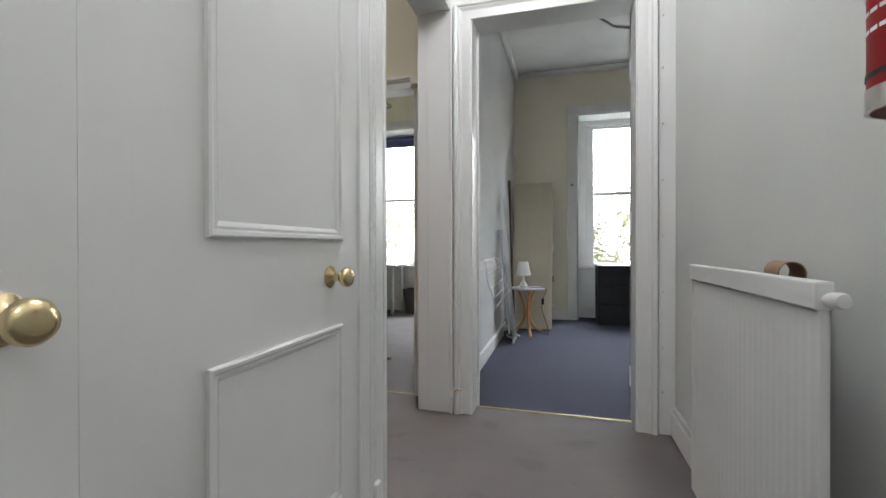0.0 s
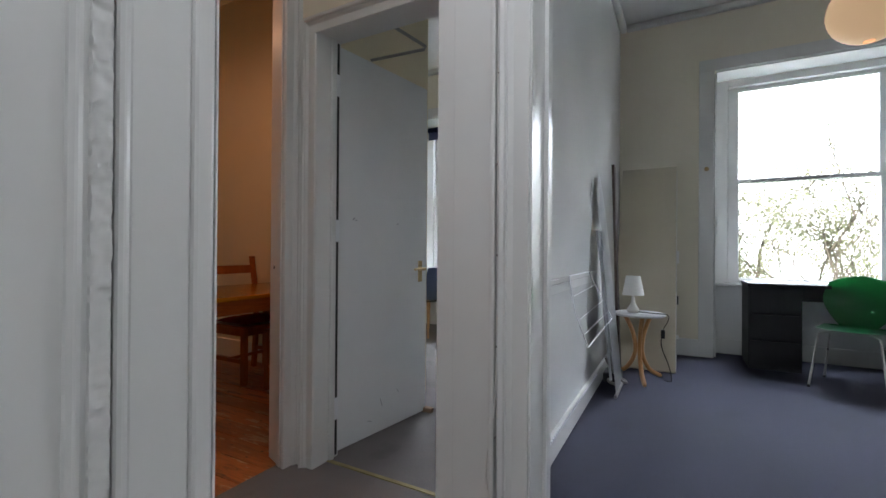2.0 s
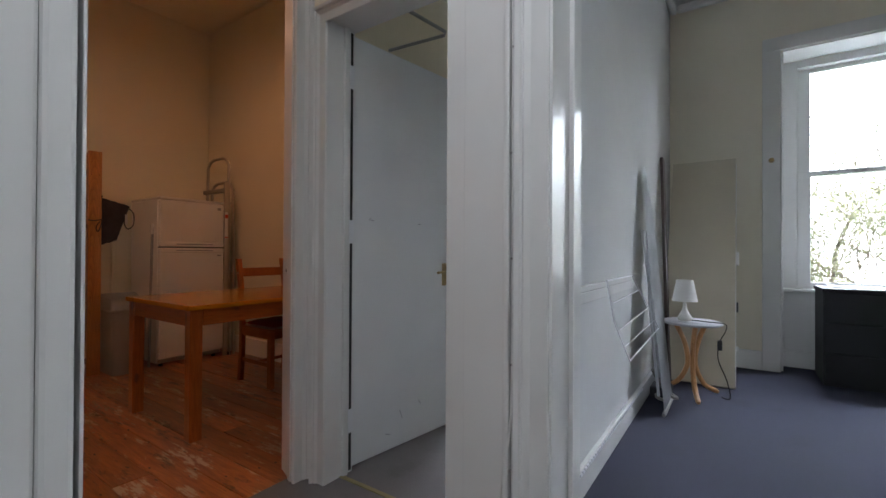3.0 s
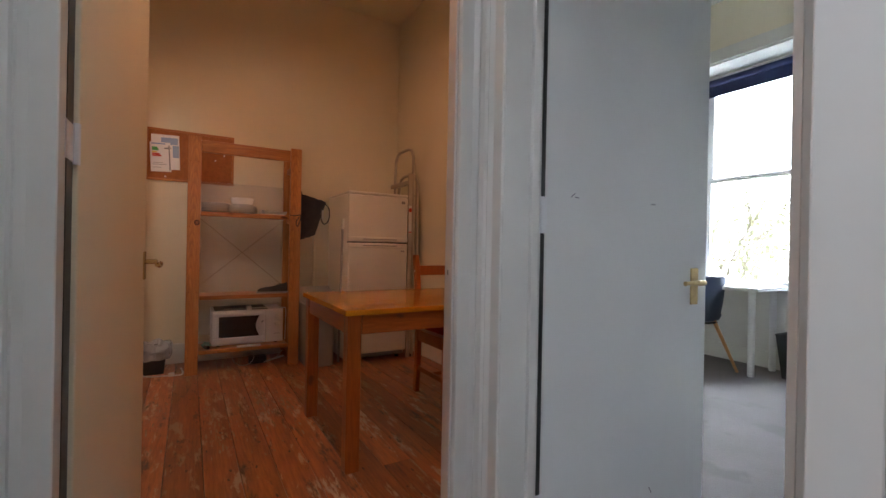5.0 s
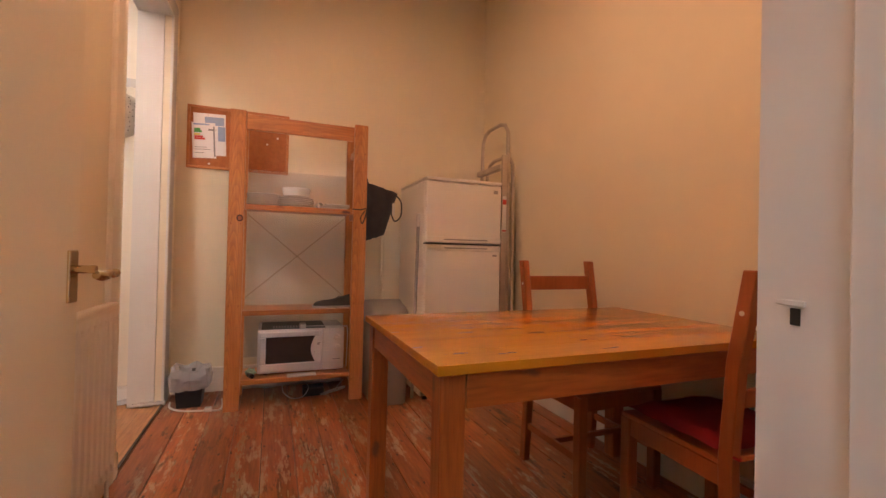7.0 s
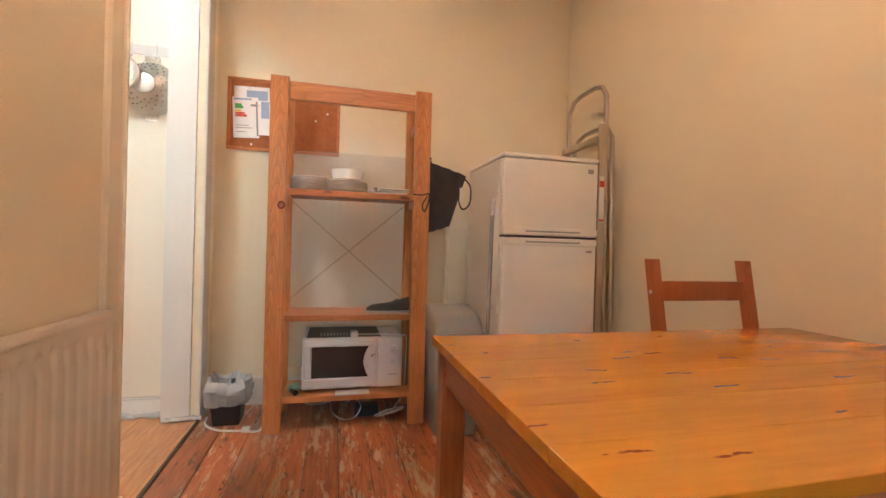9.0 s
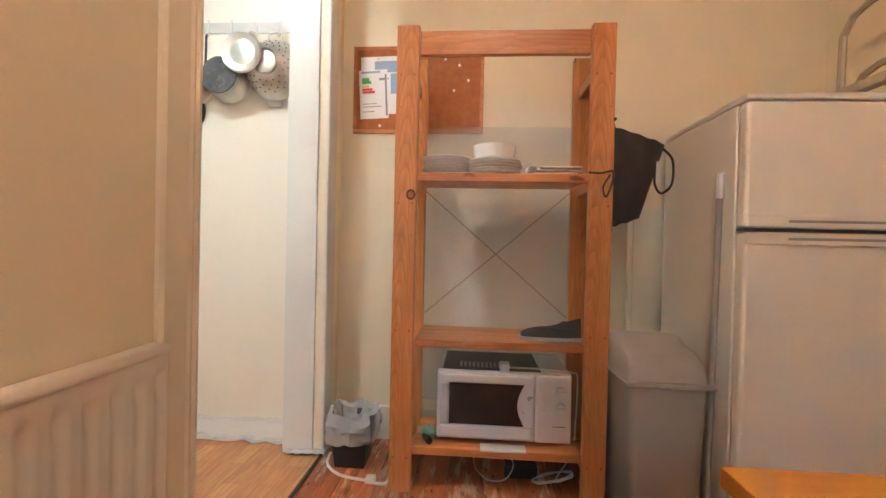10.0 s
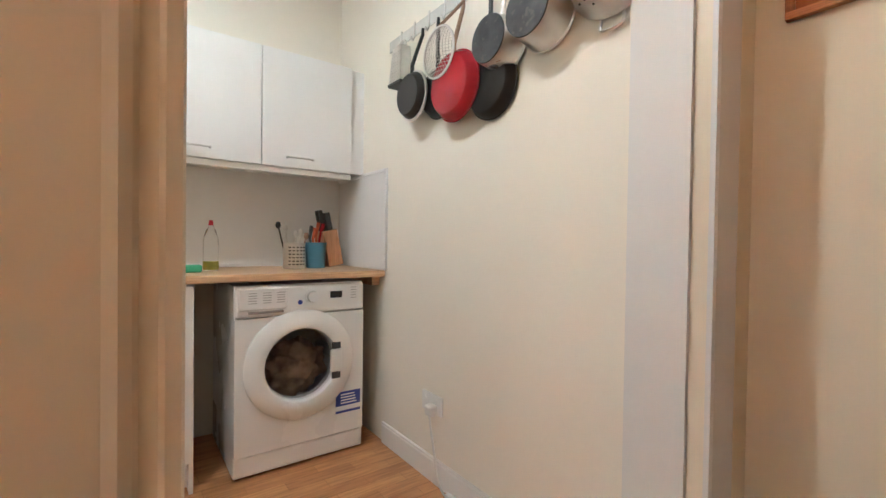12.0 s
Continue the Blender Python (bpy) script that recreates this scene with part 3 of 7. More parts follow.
wall("wall_bedroom_east", [(3.3, 3.4, 2.56, 6.0, 0, H)], BED_WALL)
wall("wall_second_bedroom_west", [(-4.8, -4.7, 3.76, 6.0, 0, H)], BED_WALL)
wall("facade", [(-4.8, -3.30, 6.0, 6.6, -6, H), (-2.02, 0.2, 6.0, 6.6, -6, H), (1.74, 3.4, 6.0, 6.6, -6, H), (-3.30, -2.02, 6.0, 6.6, 2.83, H), (0.2, 1.74, 6.0, 6.6, 2.83, H),
                (-3.30, -2.02, 6.32, 6.6, -6, 0.70), (0.2, 1.74, 6.32, 6.6, -6, 0.70)], BED_WALL)

# window linings and skirting
for x0, x1 in ((0.2, 1.74), (-3.30, -2.02)):
    strip(x0 + 0.004, x0 + 0.02, 6.004, 6.3, 0.01, 2.80, GLOSS, "window_lining")
    strip(x1 - 0.02, x1 - 0.004, 6.004, 6.3, 0.01, 2.80, GLOSS, "window_lining")
    strip(x0 + 0.02, x1 - 0.02, 6.004, 6.3, 2.805, 2.825, GLOSS, "window_lining")
    strip(x0 + 0.02, x1 - 0.02, 6.295, 6.32, 0.01, 0.70, GLOSS, "window_panel")
    strip(x0 + 0.02, x1 - 0.02, 6.275, 6.295, 0.0, 0.15, GLOSS, "baseboard")
    strip(x0 - 0.13, x0, 5.985, 6.0, 0.0, 2.82, GLOSS, "trim", 0.004)
    strip(x1, x1 + 0.13, 5.985, 6.0, 0.0, 2.82, GLOSS, "trim", 0.004)
    strip(x0 - 0.13, x1 + 0.13, 5.985, 6.0, 2.82, 2.94, GLOSS, "trim", 0.004)


def sash_window(name, x0, x1):
    """A two-sash window with a meeting rail, in its box frame."""
    y, z0, zm, z1 = 6.36, 0.72, 1.765, 2.805
    root = tagged(part(name, box(x0 + 0.02, x1 - 0.02, 6.30, 6.42, 0.68, 0.72, 0.005), GLOSS), kind="structure")
    bm = box(x0 + 0.02, x0 + 0.14, 6.3, 6.42, 0.72, z1, 0.004)
    box(x1 - 0.14, x1 - 0.02, 6.3, 6.42, 0.72, z1, 0.004, bm)
    box(x0 + 0.14, x1 - 0.14, 6.3, 6.42, z1 - 0.07, z1, 0.004, bm)
    part("window_frame", bm, GLOSS, root)
    for lo, hi, yy in ((z0, zm + 0.02, 6.325), (zm - 0.02, z1 - 0.07, 6.365)):
        s = box(x0 + 0.141, x0 + 0.235, yy, yy + 0.035, lo, hi, 0.004)
        box(x1 - 0.235, x1 - 0.141, yy, yy + 0.035, lo, hi, 0.004, s)
        box(x0 + 0.235, x1 - 0.235, yy, yy + 0.035, lo, lo + (0.06 if lo == z0 else 0.035), 0.004, s)
        box(x0 + 0.235, x1 - 0.235, yy, yy + 0.035, hi - 0.04, hi, 0.004, s)
        sash = part("sash", s, GLOSS, root)
        g = part("pane", box(x0 + 0.23, x1 - 0.23, yy + 0.014, yy + 0.018, lo + 0.03, hi - 0.03), PANE, sash)
        g.visible_shadow = False
    part("sill", box(x0 + 0.02, x1 - 0.02, 6.24, 6.30, 0.69, 0.72, 0.008), GLOSS, root)
    return root


sash_window("window_1", 0.2, 1.74)
sash_window("window_2", -3.30, -2.02)
blind = thing("roller_blind", (-2.66, 6.28, 2.74), "navy blue roller blind rolled up at the window head", "blind")
part("roll", rod((-3.26, 6.27, 2.74), (-2.05, 6.27, 2.74), 0.03, seg=20), BLIND, blind)
part("cloth", box(-3.24, -2.07, 6.296, 6.2985, 2.62, 2.745), BLIND, blind)
part("bottom_bar", box(-3.24, -2.07, 6.288, 6.299, 2.605, 2.622, 0.003), BLIND, blind)


CASING = ((0.0, 0.0), (0.0, 0.013), (0.03, 0.016), (0.52, 0.016), (0.60, 0.021), (0.68, 0.027), (0.74, 0.025), (0.79, 0.034), (0.93, 0.037), (1.0, 0.031), (1.0, 0.0))


def sweep(name, axis, at, out, corners, profile, width, material, closed=False, parent=None):
    """A moulding: the profile carried round corners (along, up, way along, way up) on a wall face."""
    bm = bmesh.new()
    rings = []
    for u, z, du, dz in corners:
        ring = []
        for s, d in profile:
            uu, zz = u + du * s * width, z + dz * s * width
            ring.append(bm.verts.new((uu, at + out * d, zz) if axis == "x" else (at + out * d, uu, zz)))
        rings.append(ring)
    pairs = list(zip(rings, rings[1:])) + ([(rings[-1], rings[0])] if closed else [])
    for a, b in pairs:
        for k in range(len(profile) - 1):
            bm.faces.new((a[k], a[k + 1], b[k + 1], b[k]))
    if not closed:
        bm.faces.new(rings[0])
        bm.faces.new(rings[-1])
    if parent:
        return part(name, bm, material, parent)
    return structure(name, bm, material)


PLAIN = ((0.0, 0.0), (0.0, 0.011), (0.06, 0.015), (0.9, 0.017), (0.97, 0.012), (1.0, 0.0))


def architrave(name, axis, at, out, lo, hi, top, width, left=True, right=True, material=None, profile=CASING):
    """Moulded casing round a door opening."""
    c = [(lo, 0.0, -1, 0), (lo, top, -1, 1)] if left else [(lo, top, 0, 1)]
    c += [(hi, top, 1, 1), (hi, 0.0, 1, 0)] if right else [(hi, top, 0, 1)]
    return sweep(name, axis, at, out, c, profile, width, material or GLOSS)


# bedroom doorway off the hall
architrave("trim", "x", 2.365, -1, -0.53, 0.395, 2.38, 0.10)
wall("door_lining", [(-0.535, -0.523, 2.36, 2.565, 0, 2.40), (0.388, 0.40, 2.36, 2.565, 0, 2.40), (-0.523, 0.388, 2.36, 2.565, 2.385, 2.40)], GLOSS)
strip(-0.523, -0.508, 2.50, 2.52, 0, 2.385, GLOSS, "door_stop")
strip(0.50, 0.584, 2.35, 2.379, 0, H, GLOSS, "trim")
structure("threshold_strip", box(-0.523, 0.388, 2.475, 2.50, 0.0, 0.005, 0.002), DULL_BRASS)
# lobby opening
strip(-0.658, -0.640, 2.33, 2.364, 0, 2.47, GLOSS, "corner_bead", 0.005)
strip(-0.868, -0.80, 2.352, 2.365, 0, 2.47, GLOSS, "trim", 0.003)
strip(-0.80, -0.66, 2.346, 2.365, 0, 2.47, GLOSS, "trim", 0.004)
strip(-0.875, -0.668, 1.3752, 1.379, 0, 2.47, GLOSS, "door_lining", 0.001)
strip(-0.875, -0.655, 1.38, 2.345, 2.45, 2.47, GLOSS, "door_lining", 0.004)
# second bedroom doorway
architrave("trim", "x", 2.51, -1, -1.615, -0.965, 2.06, 0.075, True, False)
wall("door_lining", [(-1.625, -1.612, 2.50, 2.665, 0, 2.09), (-0.968, -0.955, 2.570, 2.665, 0, 2.09), (-1.612, -0.968, 2.50, 2.665, 2.075, 2.09)], GLOSS)
strip(-1.612, -1.598, 2.595, 2.625, 0, 2.075, GLOSS, "door_stop")
structure("threshold_strip", box(-1.612, -0.968, 2.585, 2.607, 0.0, 0.005, 0.002), DULL_BRASS)
# dining doorway
architrave("trim", "y", -1.75, 1, 1.525, 2.43, 2.38, 0.085)
architrave("trim", "y", -1.87, -1, 1.525, 2.485, 2.38, 0.085)
wall("door_lining", [(-1.875, -1.745, 1.50, 1.522, 0, 2.40), (-1.875, -1.745, 1.522, 2.43, 2.385, 2.40)], GLOSS)
bm = bmesh.new()
plan = ((-1.742, 2.430), (-1.742, 2.53), (-1.898, 2.53), (-1.898, 2.484))
low, high = [[bm.verts.new((x, y, z)) for x, y in plan] for z in (0.0, 2.385)]
for k in range(4):
    bm.faces.new((low[k], low[(k + 1) % 4], high[(k + 1) % 4], high[k]))
bm.faces.new(low), bm.faces.new(high)
structure("door_lining", bm, GLOSS)
fm0 = Matrix.Translation((-1.742, 2.430, 0)) @ pose(0, 0, 0, 0, 0, 160.9)
structure("door_stop", box(0.02, 0.055, 0.0, 0.008, 0, 2.385, 0.003, m=fm0), GLOSS)
# kitchen doorway
NEAR = ((0.0, 0.0), (0.0, 0.012), (0.02, 0.018), (0.10, 0.019), (0.13, 0.012), (0.22, 0.012), (0.25, 0.019), (0.31, 0.024), (0.38, 0.020), (0.94, 0.020), (1.0, 0.012), (1.0, 0.0))
architrave("trim", "x", 1.352, 1, -4.772, -3.828, 2.47, 0.115, True, False, profile=PLAIN)
# Near casing takes the warm-lit trim colour; the far side stays GLOSS.
sweep("trim", "x", 1.358, 1, [(-3.828, 2.4705, 1, 1), (-3.828, 0.0, 1, 0)], NEAR, 0.132, WARM_LIT_TRIM)
wall("door_lining", [(-4.80, -4.772, 1.17, 1.313, 0, 2.49), (-4.772, -3.828, 1.17, 1.35, 2.472, 2.49)], GLOSS)
wall("door_lining", [(-4.80, -4.783, 1.3135, 1.36, 0, 2.49), (-3.828, -3.815, 1.17, 1.357, 0, 2.49)], WARM_LIT_TRIM)
structure("plinth_block", box(-3.835, -3.80, 1.355, 1.386, 0, 0.115, 0.008), WARM_LIT_TRIM)
strip(-4.772, -3.845, 1.352, 1.368, 0.0, 0.004, DARK_WOOD, "threshold_strip", 0.001)

# baseboards
for q in ((0.56, 0.585, -2.2, 2.36), (-0.665, -0.64, 2.7, 6.0)):
    strip(*q, 0, 0.13, GLOSS, "baseboard", 0.006)
strip(0.571, 0.585, 1.62, 2.36, 0.13, 0.16, GLOSS, "baseboard", 0.006)
for q in ((-0.64, 0.07, 5.975, 6.0), (-2.0, -0.80, 5.975, 6.0), (-4.7, -3.44, 5.975, 6.0)):
    strip(*q, 0, 0.17, GLOSS, "baseboard", 0.006)
strip(-4.98, -1.87, 3.668, 3.69, 0, 0.17, RAD, "baseboard", 0.006)
strip(-4.98, -4.96, 1.38, 3.668, 0, 0.17, RAD, "baseboard", 0.006)
strip(-3.70, -1.89, 1.36, 1.378, 0, 0.15, RAD, "baseboard", 0.006)
strip(-4.89, -4.872, -0.24, 1.17, 0, 0.10, UNIT, "baseboard", 0.006)
strip(-4.885, -4.872, -0.24, 1.17, 0.10, 0.112, UNIT, "baseboard", 0.004)
# dado rail and battens on the bedroom partition
strip(-0.665, -0.645, 2.75, 4.36, 0.865, 0.895, GLOSS, "dado_rail", 0.006)
strip(-0.665, -0.652, 2.75, 4.36, 0.815, 0.865, GLOSS, "dado_rail", 0.003)
for q in ((-0.665, -0.60, 2.66, 6.0), (-0.60, 3.3, 5.935, 6.0), (-0.60, 3.3, 2.56, 2.625)):
    strip(*q, 3.38, 3.45, CEIL, "cornice", 0.02)
for q in ((-4.7, -0.80, 5.94, 6.0),):
    strip(*q, 3.38, 3.45, CEIL, "cornice", 0.02)

# ---- doors ----


PANEL = ((0.0, -0.001), (0.0, 0.010), (0.004, 0.013), (0.012, 0.012), (0.016, 0.006), (0.022, 0.007), (0.028, 0.004), (0.034, -0.001))


def press_door(y0, y1, knob_y):
    """A painted panelled cupboard door, shut, in the hall's wall."""
    x = -0.662
    d = tagged(part("door_1", box(-0.70, x, y0, y1, 0.02, 2.10, 0.0006), GLOSS), kind="structure")
    a, b = y0 + 0.145, y1 - 0.128
    for z0, z1 in ((0.24, 0.777), (1.033, 1.95)):
        sweep("moulding", "y", x, 1, [(a, z0, 1, 1), (b, z0, -1, 1), (b, z1, -1, -1), (a, z1, 1, -1)], PANEL, 1.0, GLOSS, True, d)
    k = smooth(part("knob", turned([(0.0, 0.0), (0.032, 0.0), (0.033, 0.004), (0.026, 0.008), (0.02, 0.012), (0.013, 0.018), (0.011, 0.032), (0.014, 0.038), (0.024, 0.043), (0.029, 0.052), (0.029, 0.060), (0.024, 0.069), (0.014, 0.073), (0.0, 0.074)],
                                   facing((x, knob_y, 0.925), (1, 0, 0))), BRASS, d, "polished brass knob"))
    return d


press_door(0.335, 1.13, 0.94)
press_door(-0.58, 0.255, 0.165)
for a, b in ((0.255, 0.335), (-0.66, -0.58)):
    strip(-0.70, -0.6615, a, b, 0, 2.099, GLOSS, "door_frame", 0.0006)
strip(-0.70, -0.655, -0.58, 1.13, 2.10, 2.12, GLOSS, "door_frame", 0.003)
strip(-0.70, -0.658, 1.13, 1.235, 0, 2.12, GLOSS, "door_frame", 0.004)
# a ragged bead of old paint and the casing beside it
rng = random.Random(4)
bm = bmesh.new()
rows = []
for i in range(520):
    z = 0.002 + i * 0.0041
    row = []
    for k in range(7):
        lump = max(0.0, noise.noise(Vector((k * 1.3, z * 85, 2.0)))) * 0.0045 + max(0.0, noise.noise(Vector((k * 0.9, z * 120, 7.0)))) * 0.0036
        row.append(bm.verts.new((-0.660 + (lump if 0 < k < 6 else 0.0) + (0.004 if 0 < k < 6 else -0.004), 1.222 + k * 0.0048, z)))
    rows.append(row)
for a, b in zip(rows, rows[1:]):
    for k in range(6):
        bm.faces.new((a[k], a[k + 1], b[k + 1], b[k]))
smooth(structure("paint_bead", bm, GLOSS), 50)
strip(-0.70, -0.652, 1.204, 1.221, 0, 2.12, GLOSS, "trim", 0.007)
strip(-0.70, -0.650, 1.1175, 1.137, 0, 2.098, GLOSS, "door_frame", 0.008)
strip(-0.70, -0.655, 1.2515, 1.266, 0, 2.12, GLOSS, "trim", 0.006)
strip(-0.70, -0.664, 1.2662, 1.34, 0, 2.12, GLOSS, "trim", 0.004)
strip(-0.70, -0.660, 1.34, 1.370, 0, 2.47, GLOSS, "corner_bead", 0.006)
strip(-0.66, -0.640, 1.225, 1.27, 0, 0.16, GLOSS, "plinth_block", 0.008)


def hinge(parent, place, along=(0, 0, 1)):
    p = Vector(place)
    part("hinge", rod(p - Vector(along) * 0.05, p + Vector(along) * 0.05, 0.008, seg=8), WHITE_METAL, parent)


def lever(parent, m, metal, curved=False, low=-0.062, high=0.07):
    """A lever handle on its plate; m's z axis points out of the door, its y axis up, its x axis to the hinge."""
    plate = part("handle_plate", box(-0.018, 0.018, low, high, 0.0, 0.006, 0.002, m=m), metal, parent)
    bm = rod((0, 0.02, 0.005), (0, 0.02, 0.045), 0.009, seg=10)
    pts = [(0, 0.008, 0.045), (0.03, 0.005, 0.05), (0.055, 0.012, 0.049), (0.08, 0.006, 0.046), (0.10, 0.008, 0.044)] if curved else [(0, 0.02, 0.045), (0.03, 0.02, 0.047), (0.07, 0.02, 0.047), (0.10, 0.018, 0.045)]
    tube(curve_points(pts, 4), [0.009 + 0.002 * math.sin(i * 0.5) for i in range(4 * (len(pts) - 1) + 1)], 8, bm)
    bmesh.ops.transform(bm, matrix=m, verts=bm.verts)
    smooth(part("door_handle", bm, metal, plate))


def leaf_door(name, hinge_at, turn, width, height, thick, material, side):
    """A flush door leaf built from its hinge along its own x axis; side +1: the leaf's thickness lies to +y."""
    m = pose(hinge_at[0], hinge_at[1], 0, 0, 0, turn)
    y0, y1 = (0.0, thick) if side > 0 else (-thick, 0.0)
    d = tagged(part(name, box(0.004, width, y0, y1, 0.008, height, 0.003, m=m), material), kind="structure")
    return d, m


# second bedroom's fire door, ajar inwards
fire, fm = leaf_door("door_2", (-1.632, 2.668, 0), 82.5, 0.735, 2.075, 0.044, LEAF, 1)
lever(fire, fm @ Matrix(((-1, 0, 0, 0.668), (0, 0, -1, 0.0), (0, 1, 0, 0.90), (0, 0, 0, 1))), OLD_BRASS)
for z in (0.24, 1.13, 1.86):
    part("hinge", box(-0.004, 0.010, -0.003, 0.0, z - 0.055, z + 0.055, 0.001, m=fm), WHITE_METAL, fire)
    part("hinge_plate", box(-1.611, -1.609, 2.628, 2.664, z - 0.055, z + 0.055), WHITE_METAL, fire)
# Black strip on the lining stands in for the shaded hinge gap.
structure("door_gap", box(-1.6105, -1.6095, 2.640, 2.655, 0.01, 2.07), BLACK)
bm = bmesh.new()
for x0, z0, l, a in ((0.115, 1.20, 0.02, -40), (0.13, 1.193, 0.018, 5), (0.46, 1.19, 0.02, 0), (0.33, 0.17, 0.05, 70), (0.47, 0.2, 0.025, 60), (0.24, 0.09, 0.035, 20)):
    box(-l / 2, l / 2, -0.0008, 0.0, -0.0016, 0.0016, bm=bm, m=fm @ pose(x0, 0, z0, 0, a, 0))
part("scuff", bm, INK, fire, "dark scuff marks")
closer = part("closer_arm", tube([(-1.605, 2.90, 2.085), (-1.31, 2.98, 2.115), (-1.29, 2.96, 2.118), (-1.33, 2.67, 2.12)], 0.008, 6), GREY, fire, "grey metal door closer arm")
part("closer_body", box(0.06, 0.28, -0.045, 0.0, 1.995, 2.055, 0.006, m=fm @ pose(0, 0.089, 0)), ALU, fire)
structure("door_wedge", box(-1.56, -1.48, 3.375, 3.41, 0.0, 0.03, 0.004), CARD)

# dining room door, open against the wall
din, dm = leaf_door("door_3", (-1.862, 1.533, 0), 176.2, 0.885, 2.37, 0.042, CREAM, 1)
lever(din, dm @ Matrix(((-1, 0, 0, 0.853), (0, 0, -1, 0.0), (0, 1, 0, 0.930), (0, 0, 0, 1))) @ pose(0, 0, 0, 0, 0, 0) @ Matrix.Diagonal((-1, 1, 1, 1)), BRASS, True, -0.05, 0.06)
for z in (0.25, 1.235, 2.1):
    part("hinge", rod((-1.868, 1.527, z - 0.045), (-1.868, 1.527, z + 0.045), 0.009, seg=8), WHITE_METAL, din)
    part("hinge_plate", box(-1.866, -1.80, 1.5215, 1.5245, z - 0.04, z + 0.04, 0.001), WHITE_METAL, din)
# The dining door's hinge crack: its shade is a black strip too.
structure("door_gap", box(-1.862, -1.806, 1.5222, 1.5238, 0.01, 2.38), BLACK)
# Raised black chip stands in for the shade inside the strike's hole.
structure("strike_hole", box(0.110, 0.121, -0.001, 0.0012, 0.938, 0.955, m=fm0), BLACK)
structure("strike_lip", box(0.104, 0.138, 0.0, 0.003, 0.957, 0.963, 0.001, m=fm0), GLOSS)

# bedroom door, swung right back
bed, bmx = leaf_door("door_4", (0.405, 2.60, 0), 56, 0.80, 2.37, 0.044, LEAF, -1)
for z in (0.25, 1.15, 2.05):
    part("hinge", box(0.384, 0.387, 2.52, 2.56, z - 0.06, z + 0.06, 0.001), WHITE_METAL, bed)
part("closer_arm", tube([(0.17, 2.57, 2.43), (0.33, 2.90, 2.49), (0.35, 2.91, 2.49), (0.52, 2.80, 2.40)], 0.008, 6), GREY, bed, "grey metal door closer arm")
# Shade of the bedroom door's gap, laid on as a black strip.
structure("door_gap", box(0.3865, 0.3875, 2.53, 2.545, 0.05, 2.38), BLACK)

# nail heads and a loose cable down the pier
bm = bmesh.new()
for z in (0.18, 0.42, 0.72, 1.02, 1.32, 1.62, 1.92, 2.2):
    rod((-0.631 + 0.004 * math.sin(z * 9), 2.33, z), (-0.631 + 0.004 * math.sin(z * 9), 2.342, z), 0.0038, seg=8, bm=bm)
    rod((0.52, 2.338, z + 0.05), (0.52, 2.351, z + 0.05), 0.0034, seg=8, bm=bm)
structure("nail_heads", bm, GREY)
cable = thing("loose_cable", (-0.63, 2.33, 0.1), "thin white painted cable running down the door casing", "cable")
part("wire", tube(curve_points([(-0.632, 2.336, 2.3), (-0.631, 2.336, 1.4), (-0.632, 2.336, 0.62), (-0.655, 2.334, 0.42), (-0.665, 2.332, 0.28), (-0.64, 2.332, 0.19), (-0.635, 2.332, 0.1), (-0.62, 2.334, 0.012)], 8), 0.003, 6), CABLE, cable)
part("clip", box(-0.66, -0.63, 2.322, 2.342, 0.10, 0.15, 0.004), GLOSS, cable)
part("plug_end", tube([(-0.63, 2.332, 0.14), (-0.60, 2.328, 0.155), (-0.585, 2.328, 0.15)], 0.007, 6), OLD_BRASS, cable)

# ---- dining room ----
# spot bar on the ceiling
lamp = thing("spot_bar", (-3.42, 2.22, H), "ceiling bar with two warm spot lamps", "lamp")
part("bar", box(-4.18, -2.48, 2.20, 2.24, H - 0.05, H, 0.006), WHITE_METAL, lamp)
for x, aim in ((-2.6, (-2.9, 2.5, 0)), (-4.05, (-3.8, 2.4, 0))):
    part("arm", rod((x, 2.22, H - 0.05), (x, 2.22, 3.22), 0.008), WHITE_METAL, lamp)
    up = facing((x, 2.22, 3.10), (x - aim[0], 2.22 - aim[1], 3.1))
    can = smooth(part("spot_can", turned([(0.056, 0.0), (0.056, 0.09), (0.04, 0.13), (0.0, 0.14), (0.0, 0.138), (0.038, 0.128), (0.053, 0.09), (0.053, 0.0)], up, 24), WHITE_METAL, lamp))
    smooth(part("bulb", turned([(0.0, 0.06), (0.03, 0.07), (0.04, 0.09), (0.02, 0.12), (0.0, 0.125)], up, 16), TUBE, can))

# shelf unit
X0, X1 = -4.86, -4.51
unit = thing("shelf_unit", (-4.68, 2.15, 0), "tall stained pine shelf unit with three shelves", "shelf unit")
for y0, y1 in ((1.725, 1.815), (2.485, 2.575)):
    part("post", box(X1 - 0.035, X1, y0, y1, 0, 1.86, 0.004), PINE_Z, unit)
    part("post", box(X0, X0 + 0.035, y0, y1, 0, 1.86, 0.004), PINE_Z, unit)
    for z in (0.12, 1.27, 1.72):
        part("crosspiece", box(X0 + 0.035, X1 - 0.035, (y0 + y1) / 2 - 0.02, (y0 + y1) / 2 + 0.02, z - 0.045, z, 0.003), PINE_Y, unit)
    bm = bmesh.new()
    for i in range(14):
        z = 0.14 + i * 0.127
        for y in (y0 + 0.018, y1 - 0.018):
            rod((X1 - 0.001, y, z), (X1 + 0.0006, y, z), 0.0022 if i % 4 else 0.0045, seg=8, bm=bm)
    tagged(part("peg_holes", bm, CHAIR_WOOD, unit), kind="stuff")
